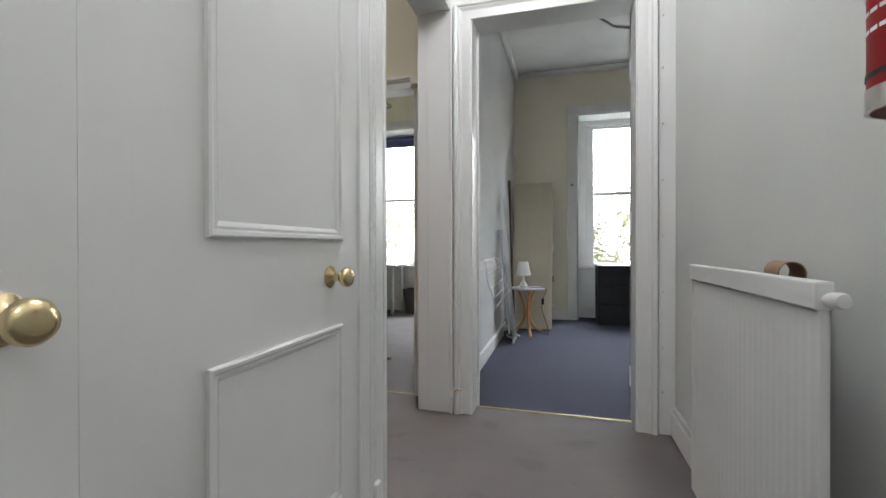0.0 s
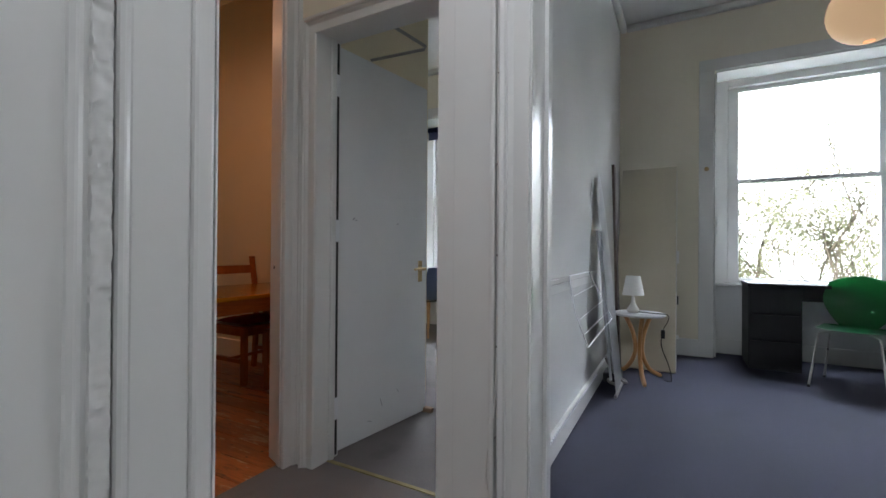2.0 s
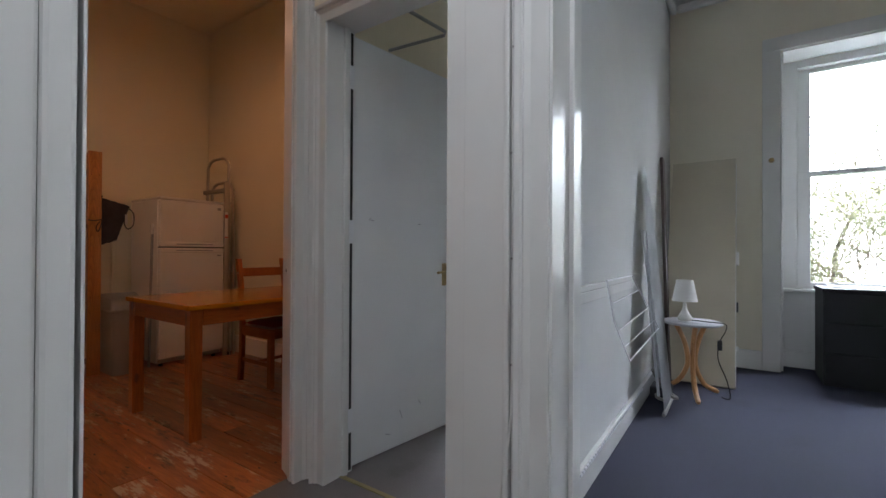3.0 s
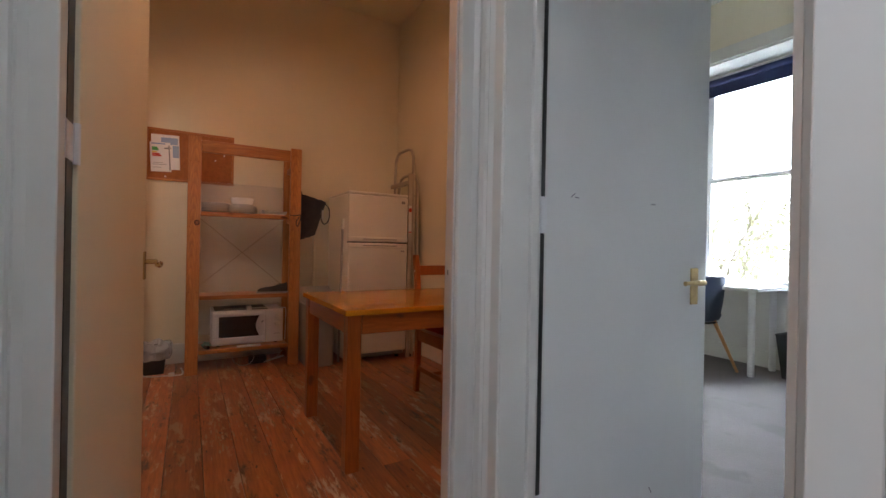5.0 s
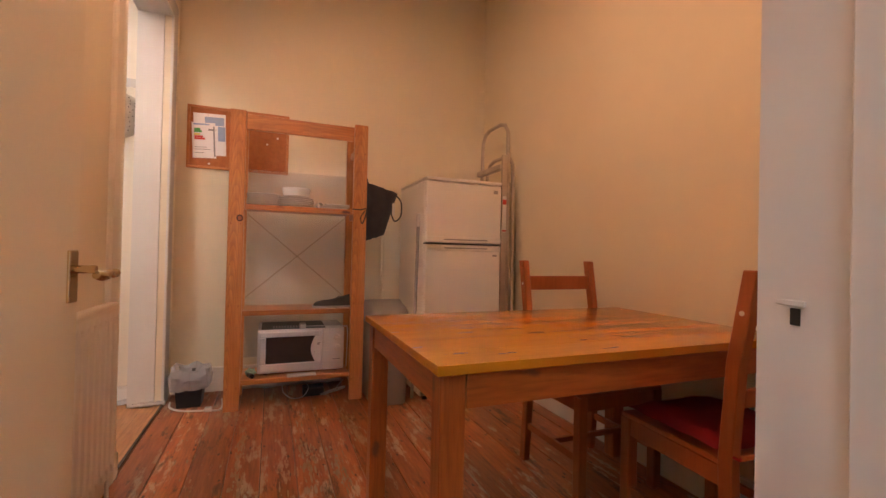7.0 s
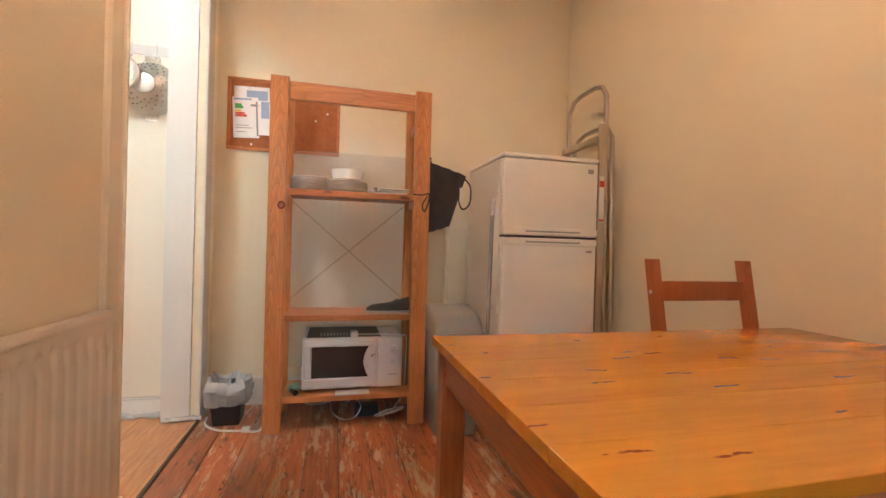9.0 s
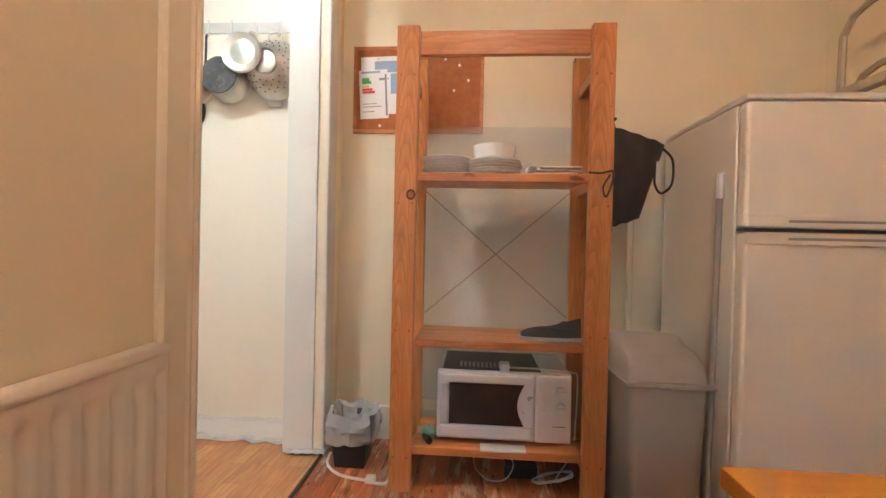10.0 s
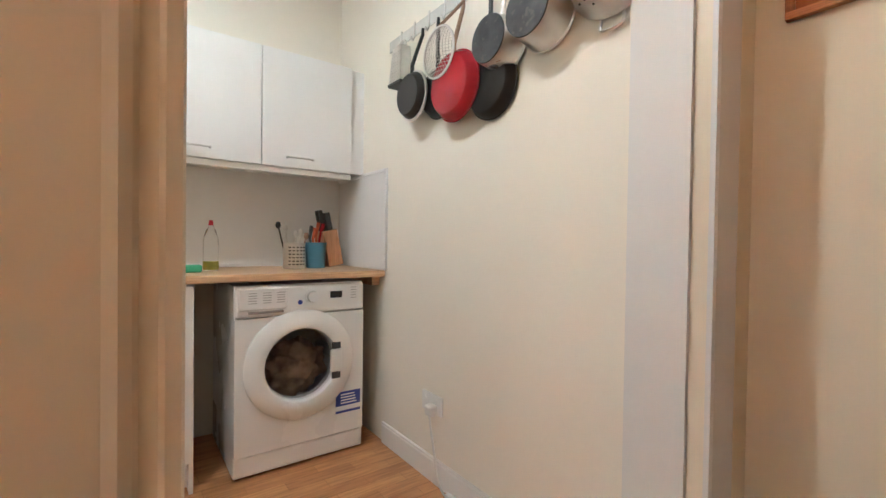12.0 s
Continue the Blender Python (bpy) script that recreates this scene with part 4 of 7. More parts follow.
for z, t in ((1.28, 0.034), (0.614, 0.03), (0.184, 0.03)):
    for i in range(3):
        a = X0 + 0.037 + i * 0.094
        part("shelf_board", box(a, a + 0.092, 1.817, 2.483, z - 0.022, z, 0.003), PINE_Y, unit)
    part("shelf_edge", box(X1 - 0.033, X1 - 0.004, 1.817, 2.483, z - t, z + 0.001, 0.004), PINE_Y, unit)
part("top_rail", box(X1 - 0.034, X1 - 0.008, 1.817, 2.483, 1.745, 1.84, 0.004), PINE_Y, unit)
part("back_sheet", box(X0 - 0.036, X0 - 0.033, 1.805, 2.56, 0.24, 1.562), LINER_SHEET, unit, "clear plastic sheet taped behind the shelves")
part("brace", tube([(X0 + 0.002, 1.81, 0.66), (X0 + 0.002, 2.49, 1.25)], 0.0027, 6), BRACE, unit, "thin wire brace")
part("brace", tube([(X0 - 0.004, 1.81, 1.25), (X0 - 0.004, 2.49, 0.66)], 0.0027, 6), BRACE, unit, "thin wire brace")
knot_m = facing((X1, 1.792, 1.19), (1, 0, 0)) @ Matrix.Diagonal((1, 1.15, 1, 1))
part("knot", turned([(0.0105, 0.0003), (0.0115, 0.0012), (0.0165, 0.0012), (0.019, 0.0002)], knot_m), surf("pine_knot", (0.11, 0.035, 0.016), (0.08, 0.024, 0.012), 0.4, 60, bump=0.1), unit)
part("knot", turned([(0.0, 0.0008), (0.0108, 0.0008), (0.0112, 0.0001)], knot_m), surf("pine_knot_heart", (0.34, 0.12, 0.04), (0.24, 0.08, 0.03), 0.4, 90, bump=0.1), unit)
part("tie_cord", tube(curve_points([(X1 + 0.004, 2.48, 1.285), (X1 + 0.005, 2.53, 1.283), (X1 + 0.006, 2.57, 1.29), (X1 + 0.012, 2.565, 1.24), (X1 + 0.01, 2.545, 1.19), (X1 + 0.008, 2.535, 1.23), (X1 + 0.008, 2.56, 1.275)], 5), 0.004, 6), BLACK, unit, "black tied cord")


def plate_stack(y, x, z, n, r, group):
    for i in range(n):
        p = smooth(solid("plate", turned([(0.0, 0.004), (r * 0.6, 0.0), (r * 0.62, 0.004), (r, 0.017), (r, 0.020), (r * 0.62, 0.008), (0.0, 0.007)], pose(x + rng.uniform(-0.004, 0.004), y + rng.uniform(-0.004, 0.004), z + i * 0.0118), 32),
                         CHINA, "white china plate in a stack on the shelf", "plate", group))
    return z + n * 0.0118


rng = random.Random(7)
plate_stack(1.925, -4.66, 1.282, 6, 0.105, "stacked plates")
zt = plate_stack(2.125, -4.66, 1.282, 5, 0.115, "stacked plates")
smooth(solid("bowl", turned([(0.0, 0.005), (0.06, 0.0), (0.082, 0.008), (0.090, 0.045), (0.092, 0.060), (0.087, 0.060), (0.078, 0.013), (0.0, 0.01)], pose(-4.66, 2.125, zt + 0.012)), CHINA, "white china bowl on a stack of plates", "bowl"))
cup = thing("cup", (-4.60, 2.265, 1.28), "small cream cup lying on the shelf", "cup")
smooth(part("body", turned([(0.0, 0.0), (0.018, 0.0), (0.021, 0.05), (0.018, 0.05), (0.015, 0.006), (0.0, 0.005)], facing((-4.62, 2.265, 1.303), (1, 0.25, 0))), CHINA, cup))
for i, (y, w) in enumerate(((2.36, 0.085), (2.375, 0.09), (2.385, 0.08))):
    solid("baking_tray", box(-4.74, -4.54, y - w, y + w, 1.282 + i * 0.012, 1.290 + i * 0.012, 0.003), STEEL, "thin shiny metal tray stacked on the shelf", "tray", "stacked trays")

# shoe, on the middle shelf
shoe = thing("shoe", (-4.63, 2.38, 0.614), "dark grey flat lace-up shoe on the pine shelf", "shoe")
bm = bmesh.new()
rings = []
for i in range(13):
    t = i / 12
    y = 2.25 + t * 0.24
    w = 0.028 + 0.018 * math.sin(t * math.pi) ** 0.6
    hgt = (0.012 + 0.026 * min(1, t / 0.3) ** 0.5) + 0.04 * (max(0, t - 0.4) / 0.6) ** 1.2
    rings.append([bm.verts.new((-4.62 + w * math.cos(a) * (1 if math.sin(a) < 0.1 else 0.75), y, 0.627 + max(0, math.sin(a)) * hgt - (0.008 if math.sin(a) < 0 else 0))) for a in [k * math.tau / 14 for k in range(14)]])
for a, b in zip(rings, rings[1:]):
    for k in range(14):
        bm.faces.new((a[k], a[(k + 1) % 14], b[(k + 1) % 14], b[k]))
bm.faces.new(rings[0]), bm.faces.new(rings[-1])
smooth(part("upper", bm, SHOE, shoe))
bm = bmesh.new()
side = [(0.031 + 0.019 * math.sin(i / 16 * math.pi) ** 0.6, 2.243 + i / 16 * 0.25) for i in range(17)]
face = bm.faces.new([bm.verts.new((-4.62 + w, y, 0.615)) for w, y in side] + [bm.verts.new((-4.62 - w, y, 0.615)) for w, y in reversed(side)])
up = bmesh.ops.extrude_face_region(bm, geom=[face])["geom"]
bmesh.ops.translate(bm, vec=(0, 0, 0.013), verts=[v for v in up if isinstance(v, bmesh.types.BMVert)])
part("sole", bm, GREY, shoe, "paler rubber sole")
part("laces", tube(curve_points([(-4.60, 2.40, 0.679), (-4.58, 2.42, 0.694), (-4.56, 2.44, 0.669), (-4.57, 2.40, 0.664), (-4.60, 2.36, 0.669)], 4), 0.003, 6), BLACK, shoe, "black laces")

# microwave oven
mw = thing("microwave_oven", (-4.75, 2.19, 0.184), "silver microwave oven with a dark glass door and two knobs", "microwave")
ya, yb, za, zb, xf = 1.910, 2.454, 0.197, 0.479, -4.575
part("body", box(-4.92, xf - 0.02, ya, yb, za, zb, 0.006), SILVER, mw)
for y in (ya + 0.05, yb - 0.05):
    for x in (-4.87, -4.63):
        part("foot", rod((x, y, 0.184), (x, y, za + 0.002), 0.014), BLACK, mw)
fr = part("door", box(xf - 0.02, xf, ya, ya + 0.40, za + 0.002, zb - 0.002, 0.008), SILVER, mw)
bm = bmesh.new()
vs = [(ya + 0.05, za + 0.065), (ya + 0.355, za + 0.065)] + [(ya + 0.355 - 0.028 * math.sin(math.pi * i / 8), za + 0.065 + 0.17 * i / 8) for i in range(1, 8)] + [(ya + 0.355, za + 0.235), (ya + 0.05, za + 0.235)]
face = bm.faces.new([bm.verts.new((xf + 0.0015, y, z)) for y, z in vs])
bmesh.ops.extrude_face_region(bm, geom=[face])
for v in list(bm.verts)[: len(vs)]:
    v.co.x -= 0.006
part("window", bm, DARK_GLASS, fr)
for q in ((ya + 0.012, ya + 0.385, zb - 0.047, zb - 0.012), (ya + 0.012, ya + 0.385, za + 0.012, za + 0.062), (ya + 0.012, ya + 0.047, za + 0.0625, zb - 0.0475)):
    part("bezel", box(xf - 0.004, xf + 0.009, *q, 0.007, seg=3), SILVER, fr)
pn = part("control_panel", box(xf - 0.02, xf + 0.001, ya + 0.402, yb, za + 0.002, zb - 0.002, 0.006), SILVER, mw)
for z in (0.414, 0.347):
    smooth(part("knob", turned([(0.0, 0.0), (0.026, 0.0), (0.026, 0.004), (0.02, 0.005), (0.018, 0.016), (0.0, 0.018)], facing((xf, yb - 0.045, z), (1, 0, 0))), STEEL, pn))
    part("knob_grip", box(xf + 0.014, xf + 0.024, yb - 0.064, yb - 0.026, z - 0.004, z + 0.004, 0.002), SILVER, pn)
for i in range(4):
    part("button", box(xf, xf + 0.004, yb - 0.125, yb - 0.095, 0.324 + i * 0.018, 0.331 + i * 0.018, 0.002), STEEL, pn)
part("marking", box(xf, xf + 0.0015, yb - 0.075, yb - 0.025, 0.267, 0.270), BLACK, pn)
part("release_bar", box(-4.56, -4.50, 2.09, 2.27, 0.185, 0.196, 0.004), SILVER, mw)
part("vent_field", box(-4.90, -4.60, ya + 0.02, yb - 0.12, zb - 0.003, zb + 0.0015, 0.001), DARK_GREY, mw)
bm = bmesh.new()
for i in range(11):
    box(-4.70, -4.63, ya + 0.09 + i * 0.018, ya + 0.10 + i * 0.018, zb + 0.001, zb + 0.006, 0.001, bm=bm)
tagged(part("vent_ribs", bm, GREY, mw), kind="stuff")
cord = thing("power_cord", (-4.62, 2.3, 0.484), "white power cord lying across the microwave top", "cable")
part("wire", tube(curve_points([(-4.61, 2.20, 0.491), (-4.62, 2.30, 0.489), (-4.62, 2.40, 0.485), (-4.60, 2.462, 0.483), (-4.59, 2.478, 0.47), (-4.60, 2.48, 0.35), (-4.62, 2.479, 0.20)], 6), 0.0035, 6), CABLE, cord)
part("plug", box(-4.64, -4.585, 2.165, 2.205, 0.480, 0.511, 0.006), CABLE, cord)
rag = thing("cloth", (-4.6, 1.87, 0.184), "crumpled pale teal cloth beside the microwave", "cloth")
bm = bmesh.new()
bmesh.ops.create_icosphere(bm, subdivisions=3, radius=1)
for v in bm.verts:
    n = 0.7 + 0.5 * noise.noise(v.co * 2.3)
    v.co = Vector((-4.60 + v.co.x * 0.05 * n, 1.872 + v.co.y * 0.042 * n, 0.211 + v.co.z * 0.03 * n))
smooth(part("fabric", bm, TEAL, rag), 80)
solid("torch", rod((-4.58, 1.865, 0.201), (-4.535, 1.885, 0.201), 0.016, 0.014), BLACK, "short black tube lying on the bottom shelf", "torch")

# loose leads on the floor under the shelf
coil = [(-4.66, 2.47, 0.10)] + [(-4.62 + (0.05 + 0.006 * (k % 3)) * math.cos(k * 0.9), 2.395 + (0.075 + 0.01 * math.sin(k * 1.7)) * math.sin(k * 0.9), 0.012 + 0.05 * (0.5 + 0.5 * math.sin(k * 0.9 + 0.6)) + 0.002 * (k % 4)) for k in range(24)] + [(-4.70, 2.46, 0.03)]
for pts, n in (([(-4.80, 1.86, 0.16), (-4.76, 1.92, 0.07), (-4.70, 2.0, 0.075), (-4.66, 2.06, 0.10), (-4.64, 2.075, 0.05), (-4.62, 2.13, 0.012), (-4.62, 2.20, 0.02), (-4.65, 2.235, 0.07), (-4.72, 2.20, 0.09), (-4.78, 2.16, 0.05)], "looped cream lead under the bottom shelf"),
               (coil, "loose coil of cream flex on the floorboards")):
    c = thing("flex", (-4.5, pts[4][1], 0), n, "cable")
    part("wire", tube(curve_points(pts, 7), 0.0028, 6), CABLE, c)
solid("adaptor", box(-4.75, -4.66, 2.20, 2.34, 0.0, 0.06, 0.008), BLACK, "black mains adaptor on the floor under the shelf", "adaptor")

# cork board with papers
board = thing("notice_board", (-4.98, 1.747, 1.55), "cork notice board in a wooden frame with pinned papers", "notice board")
part("cork", box(-4.978, -4.968, 1.43, 2.068, 1.56, 1.975), CORK, board)
for q in ((1.42, 2.078, 1.55, 1.568), (1.42, 2.078, 1.967, 1.985), (1.42, 1.438, 1.568, 1.967), (2.06, 2.078, 1.568, 1.967)):
    part("frame", box(-4.98, -4.962, *q, 0.002), PINE_Y, board)


def sheet(name, y, z, w, h, tilt, x, material, bars, label):
    m = pose(x, y, z, tilt, 0, 0)
    p = part(name, box(-0.0006, 0.0006, -w / 2, w / 2, -h / 2, h / 2, m=m), material, board, label)
    for (a, b, c, d, mt) in bars:
        part("print", box(0.0006, 0.0009, a * w - w / 2, b * w - w / 2, c * h - h / 2, d * h - h / 2, m=m), mt, p)


sheet("paper", 1.56, 1.79, 0.20, 0.29, 2, -4.9665, PAPER, [(0.35, 0.95, 0.72, 0.92, BLUE_INK), (0.75, 0.98, 0.35, 0.7, BLUE_INK), (0.3, 0.7, 0.6, 0.63, INK)], "white sheet with pale blue print")
sheet("paper", 1.525, 1.745, 0.145, 0.245, 3, -4.9645, PAPER, [(0.08, 0.75, 0.93, 0.975, BLUE_INK), (0.1, 0.36, 0.78, 0.84, GREEN_INK), (0.1, 0.42, 0.72, 0.78, GREEN_INK), (0.1, 0.34, 0.64, 0.69, YELLOW_INK), (0.1, 0.46, 0.58, 0.63, RED_INK), (0.1, 0.54, 0.52, 0.575, RED_INK), (0.7, 0.9, 0.78, 0.83, INK), (0.1, 0.6, 0.30, 0.315, INK), (0.1, 0.75, 0.24, 0.255, INK), (0.1, 0.5, 0.14, 0.155, INK), (0.9, 0.97, 0.05, 0.9, INK)], "energy rating leaflet with coloured bars")
for y, z in ((1.545, 1.925), (1.885, 1.915), (1.955, 1.885), (2.0, 1.81), (1.56, 1.585), (1.93, 1.76)):
    part("drawing_pin", rod((-4.968, y, z), (-4.955, y, z), 0.005, 0.007, 8), CHINA, board)

# bag on the post
bag = thing("canvas_bag", (-4.62, 2.7, 1.49), "dark navy canvas bag hanging from the shelf post", "bag")
bm = bmesh.new()
N1, N2 = 14, 10
grid = []
for side in (1, -1):
    rows = []
    for i in range(N1 + 1):
        u = i / N1
        row = []
        for j in range(N2 + 1):
            v = j / N2
            top = 1.49 - 0.05 * u
            bot = 1.075 + 0.05 * u
            wob = 0.018 * noise.noise(Vector((u * 4, v * 4, side)))
            thick = 0.045 * math.sin(math.pi * min(1, max(0, u))) ** 0.5 * (0.25 + 0.75 * math.sin(math.pi * min(v * 0.9 + 0.1, 1)))
            row.append(bm.verts.new((-4.60 - 0.12 * u + side * (thick + 0.006) + wob, 2.572 + 0.275 * u * (1 - 0.36 * v), top + (bot - top) * v + wob * 0.6)))
        rows.append(row)
    grid.append(rows)
    for a, b in zip(rows, rows[1:]):
        for k in range(N2):
            bm.faces.new((a[k], a[k + 1], b[k + 1], b[k]))
f, k = grid
for i in range(N1):
    bm.faces.new((f[i][N2], f[i + 1][N2], k[i + 1][N2], k[i][N2]))
for j in range(N2):
    bm.faces.new((f[0][j], f[0][j + 1], k[0][j + 1], k[0][j]))
    bm.faces.new((f[N1][j], f[N1][j + 1], k[N1][j + 1], k[N1][j]))
smooth(part("body", bm, BAG, bag), 70)
part("strap", tube(curve_points([(-4.70, 2.835, 1.42), (-4.69, 2.87, 1.37), (-4.68, 2.865, 1.27), (-4.685, 2.825, 1.23), (-4.69, 2.80, 1.27), (-4.69, 2.80, 1.33)], 6), 0.005, 8), BAG, bag)
part("strap", tube([(-4.505, 2.575, 1.49), (-4.56, 2.58, 1.49), (-4.60, 2.60, 1.485)], 0.006, 6), BAG, bag)
part("tag", box(-4.668, -4.664, 2.795, 2.815, 1.27, 1.36, 0.001), CHINA, bag, "cream cloth tag")

# fridge freezer
fz = thing("fridge_freezer", (-4.6, 3.21, 0), "aged white two-door fridge freezer", "fridge")
y0, y1 = 2.928, 3.497
part("cabinet", box(-4.90, -4.345, y0, y1, 0.03, 1.49, 0.006), FRIDGE_W, fz)
part("top", box(-4.91, -4.288, y0 - 0.003, y1 + 0.003, 1.492, 1.515, 0.009), FRIDGE_W, fz)
for y in (y0 + 0.05, y1 - 0.05):
    for x in (-4.38, -4.85):
        part("foot", rod((x, y, 0), (x, y, 0.032), 0.018), BLACK, fz)
part("plinth", box(-4.36, -4.34, y0 + 0.01, y1 - 0.01, 0.035, 0.10, 0.003), GREY, fz)
for z0, z1 in ((0.075, 1.060), (1.073, 1.488)):
    d = part("door", box(-4.34, -4.29, y0, y1, z0, z1, 0.012, seg=3), FRIDGE_W, fz)
    gz = z1 - 0.022 if z0 < 0.5 else z0 + 0.022
    part("handle_lip", box(-4.292, -4.280, y0 + 0.004, y1 - 0.004, gz - 0.02, gz + 0.02, 0.005), FRIDGE_W, d)
    part("grip_shadow", box(-4.288, -4.2785, y0 + 0.13, y1 - 0.11, gz - 0.005, gz + 0.005, 0.003), GREY, d)
    part("badge", box(-4.2905, -4.2885, y1 - 0.065, y1 - 0.03, z1 - 0.06 if z0 > 0.5 else z1 - 0.075, z1 - 0.035 if z0 > 0.5 else z1 - 0.062, 0.001), GREY, d)
part("seal", box(-4.342, -4.30, y0 + 0.004, y1 - 0.004, 1.061, 1.072), DARK_GREY, fz)
# broom handle against the fridge
broom = thing("broom_handle", (-4.37, 2.905, 0), "grey metal broom pole with a pale grip leaning by the fridge", "broom")
part("pole", rod((-4.42, 2.90, 0.0), (-4.42, 2.918, 1.18), 0.011), GREY, broom)
part("grip", rod((-4.42, 2.918, 1.18), (-4.42, 2.92, 1.27), 0.016), CHINA, broom)
pipe = thing("wall_pipe", (-4.95, 2.83, 0), "painted vertical pipe on the dining wall", "pipe")
part("tube", rod((-4.955, 2.80, 0.0), (-4.955, 2.80, 1.15), 0.014), CREAM, pipe)

# swing bin
bn = thing("swing_bin", (-4.5, 2.7, 0), "tall grey plastic swing bin with a domed lid", "bin")
bm = bmesh.new()
rows = []
for z, g in ((0.0, -0.02), (0.01, -0.014), (0.52, 0.0), (0.53, 0.0)):
    bx = (-4.68 - g, -4.305 + g, 2.585 - g, 2.845 + g)
    ring = []
    for cx, cy, a0 in ((bx[1] - 0.03, bx[3] - 0.03, 0), (bx[0] + 0.03, bx[3] - 0.03, 90), (bx[0] + 0.03, bx[2] + 0.03, 180), (bx[1] - 0.03, bx[2] + 0.03, 270)):
        ring += [bm.verts.new((cx + 0.03 * math.cos(radians(a0 + k * 30)), cy + 0.03 * math.sin(radians(a0 + k * 30)), z)) for k in range(4)]
    rows.append(ring)
for a, b in zip(rows, rows[1:]):
    for k in range(16):
        bm.faces.new((a[k], a[(k + 1) % 16], b[(k + 1) % 16], b[k]))
bm.faces.new(rows[0])
smooth(part("body", bm, GREY, bn))
bm = bmesh.new()
rows = []
for z, s in ((0.525, 1.04), (0.545, 1.04), (0.548, 1.0), (0.60, 0.96), (0.64, 0.84), (0.662, 0.62), (0.668, 0.3)):
    ring = []
    for cx, cy, a0 in ((1, 1, 0), (-1, 1, 90), (-1, -1, 180), (1, -1, 270)):
        for k in range(4):
            a = radians(a0 + k * 30)
            ring.append(bm.verts.new((-4.493 + (cx * 0.157 + 0.03 * math.cos(a)) * s * (1 if cx < 0 else 1), 2.715 + (cy * 0.10 + 0.03 * math.sin(a)) * (1.02 if z < 0.55 else 0.99 - 0.1 * max(0, z - 0.6) * 10), z if cx < 0 else 0.525 + (z - 0.525) * (0.78 if z > 0.55 else 1))))
    rows.append(ring)
for a, b in zip(rows, rows[1:]):
    for k in range(16):
        bm.faces.new((a[k], a[(k + 1) % 16], b[(k + 1) % 16], b[k]))
bm.faces.new(rows[-1])
smooth(part("lid", bm, GREY, bn), 50)
part("rim", tube([(-4.67, 2.575, 0.535), (-4.30, 2.575, 0.535), (-4.30, 2.855, 0.535), (-4.67, 2.855, 0.535)], 0.008, 6, closed=True), GREY, bn)

# step ladder behind the fridge
ld = thing("step_ladder", (-4.45, 3.6, 0), "folded aluminium step ladder standing against the wall", "ladder")
for y, top, xa, xb in ((3.565, 1.98, -4.74, -4.33), (3.61, 1.74, -4.74, -4.33)):
    pts = [(xa - 0.03, y, 0.0), (xa, y, top - 0.22), (xa + 0.005, y, top - 0.08), (xa + 0.05, y, top - 0.02), (xa + 0.12, y, top), (xb - 0.12, y, top), (xb - 0.05, y, top - 0.02), (xb - 0.005, y, top - 0.08), (xb, y, top - 0.22), (xb + 0.03, y, 0.0)]
    part("rail", tube(pts, 0.014, 8), ALU, ld)
for i in range(6):
    z = 0.27 + i * 0.25
    part("tread", box(-4.70 + i * 0.002, -4.33, 3.54, 3.595, z - 0.012, z + 0.012, 0.004), ALU, ld)
part("platform", box(-4.72, -4.34, 3.505, 3.55, 1.62, 1.66, 0.006, m=None), ALU, ld)
part("rail", box(-4.315, -4.292, 3.502, 3.542, 0.0, 1.72, 0.004), ALU, ld)
part("safety_label", box(-4.292, -4.2905, 3.507, 3.537, 1.16, 1.42), CHINA, ld, "white and red safety label")
for z in (1.165, 1.36):
    part("label_band", box(-4.2905, -4.2895, 3.507, 3.537, z, z + (0.012 if z < 1.3 else 0.035)), RED_INK, ld)
for x in (-4.76, -4.31):
    part("rubber_foot", box(x - 0.02, x + 0.02, 3.55, 3.58, 0.0, 0.03, 0.004), BLACK, ld)

# small bin with a liner
sb = thing("waste_bin", (-4.74, 1.52, 0), "small dark waste bin with a crumpled clear liner", "bin")
bm = bmesh.new()
a = [bm.verts.new((x, y, 0.0)) for x, y in ((-4.67, 1.455), (-4.67, 1.585), (-4.80, 1.585), (-4.80, 1.455))]
b = [bm.verts.new((x, y, 0.21)) for x, y in ((-4.65, 1.435), (-4.65, 1.605), (-4.82, 1.605), (-4.82, 1.435))]
bm.faces.new(a)
for k in range(4):
    bm.faces.new((a[k], a[(k + 1) % 4], b[(k + 1) % 4], b[k]))
bmesh.ops.solidify(bm, geom=list(bm.faces), thickness=0.004)
part("body", bm, DARK_GREY, sb)
bm = bmesh.new()
rings = []
for lvl, (z, g) in enumerate(((0.115, 0.02), (0.14, 0.024), (0.165, 0.03), (0.19, 0.028), (0.21, 0.026), (0.235, 0.016), (0.245, 0.004), (0.225, -0.008), (0.19, -0.012), (0.16, -0.02), (0.11, -0.03))):
    ring = []
    for k in range(54):
        t = k / 54 * math.tau
        ex, ey = math.cos(t), math.sin(t)
        s = 0.085 / max(abs(ex), abs(ey)) * 0.55 + 0.085 * 0.52
        w = noise.noise(Vector((ex * 2.2, ey * 2.2, lvl * 0.9))) * 0.018 + noise.noise(Vector((ex * 6, ey * 6, lvl * 0.6))) * 0.009
        ring.append(bm.verts.new((-4.735 + ex * (s + g + w), 1.52 + ey * (s + g + w), z + 0.03 * noise.noise(Vector((ex * 1.6, ey * 1.6, 5 + lvl * 0.2))))))
    rings.append(ring)
for p, q in zip(rings, rings[1:]):
    for k in range(54):
        bm.faces.new((p[k], p[(k + 1) % 54], q[(k + 1) % 54], q[k]))
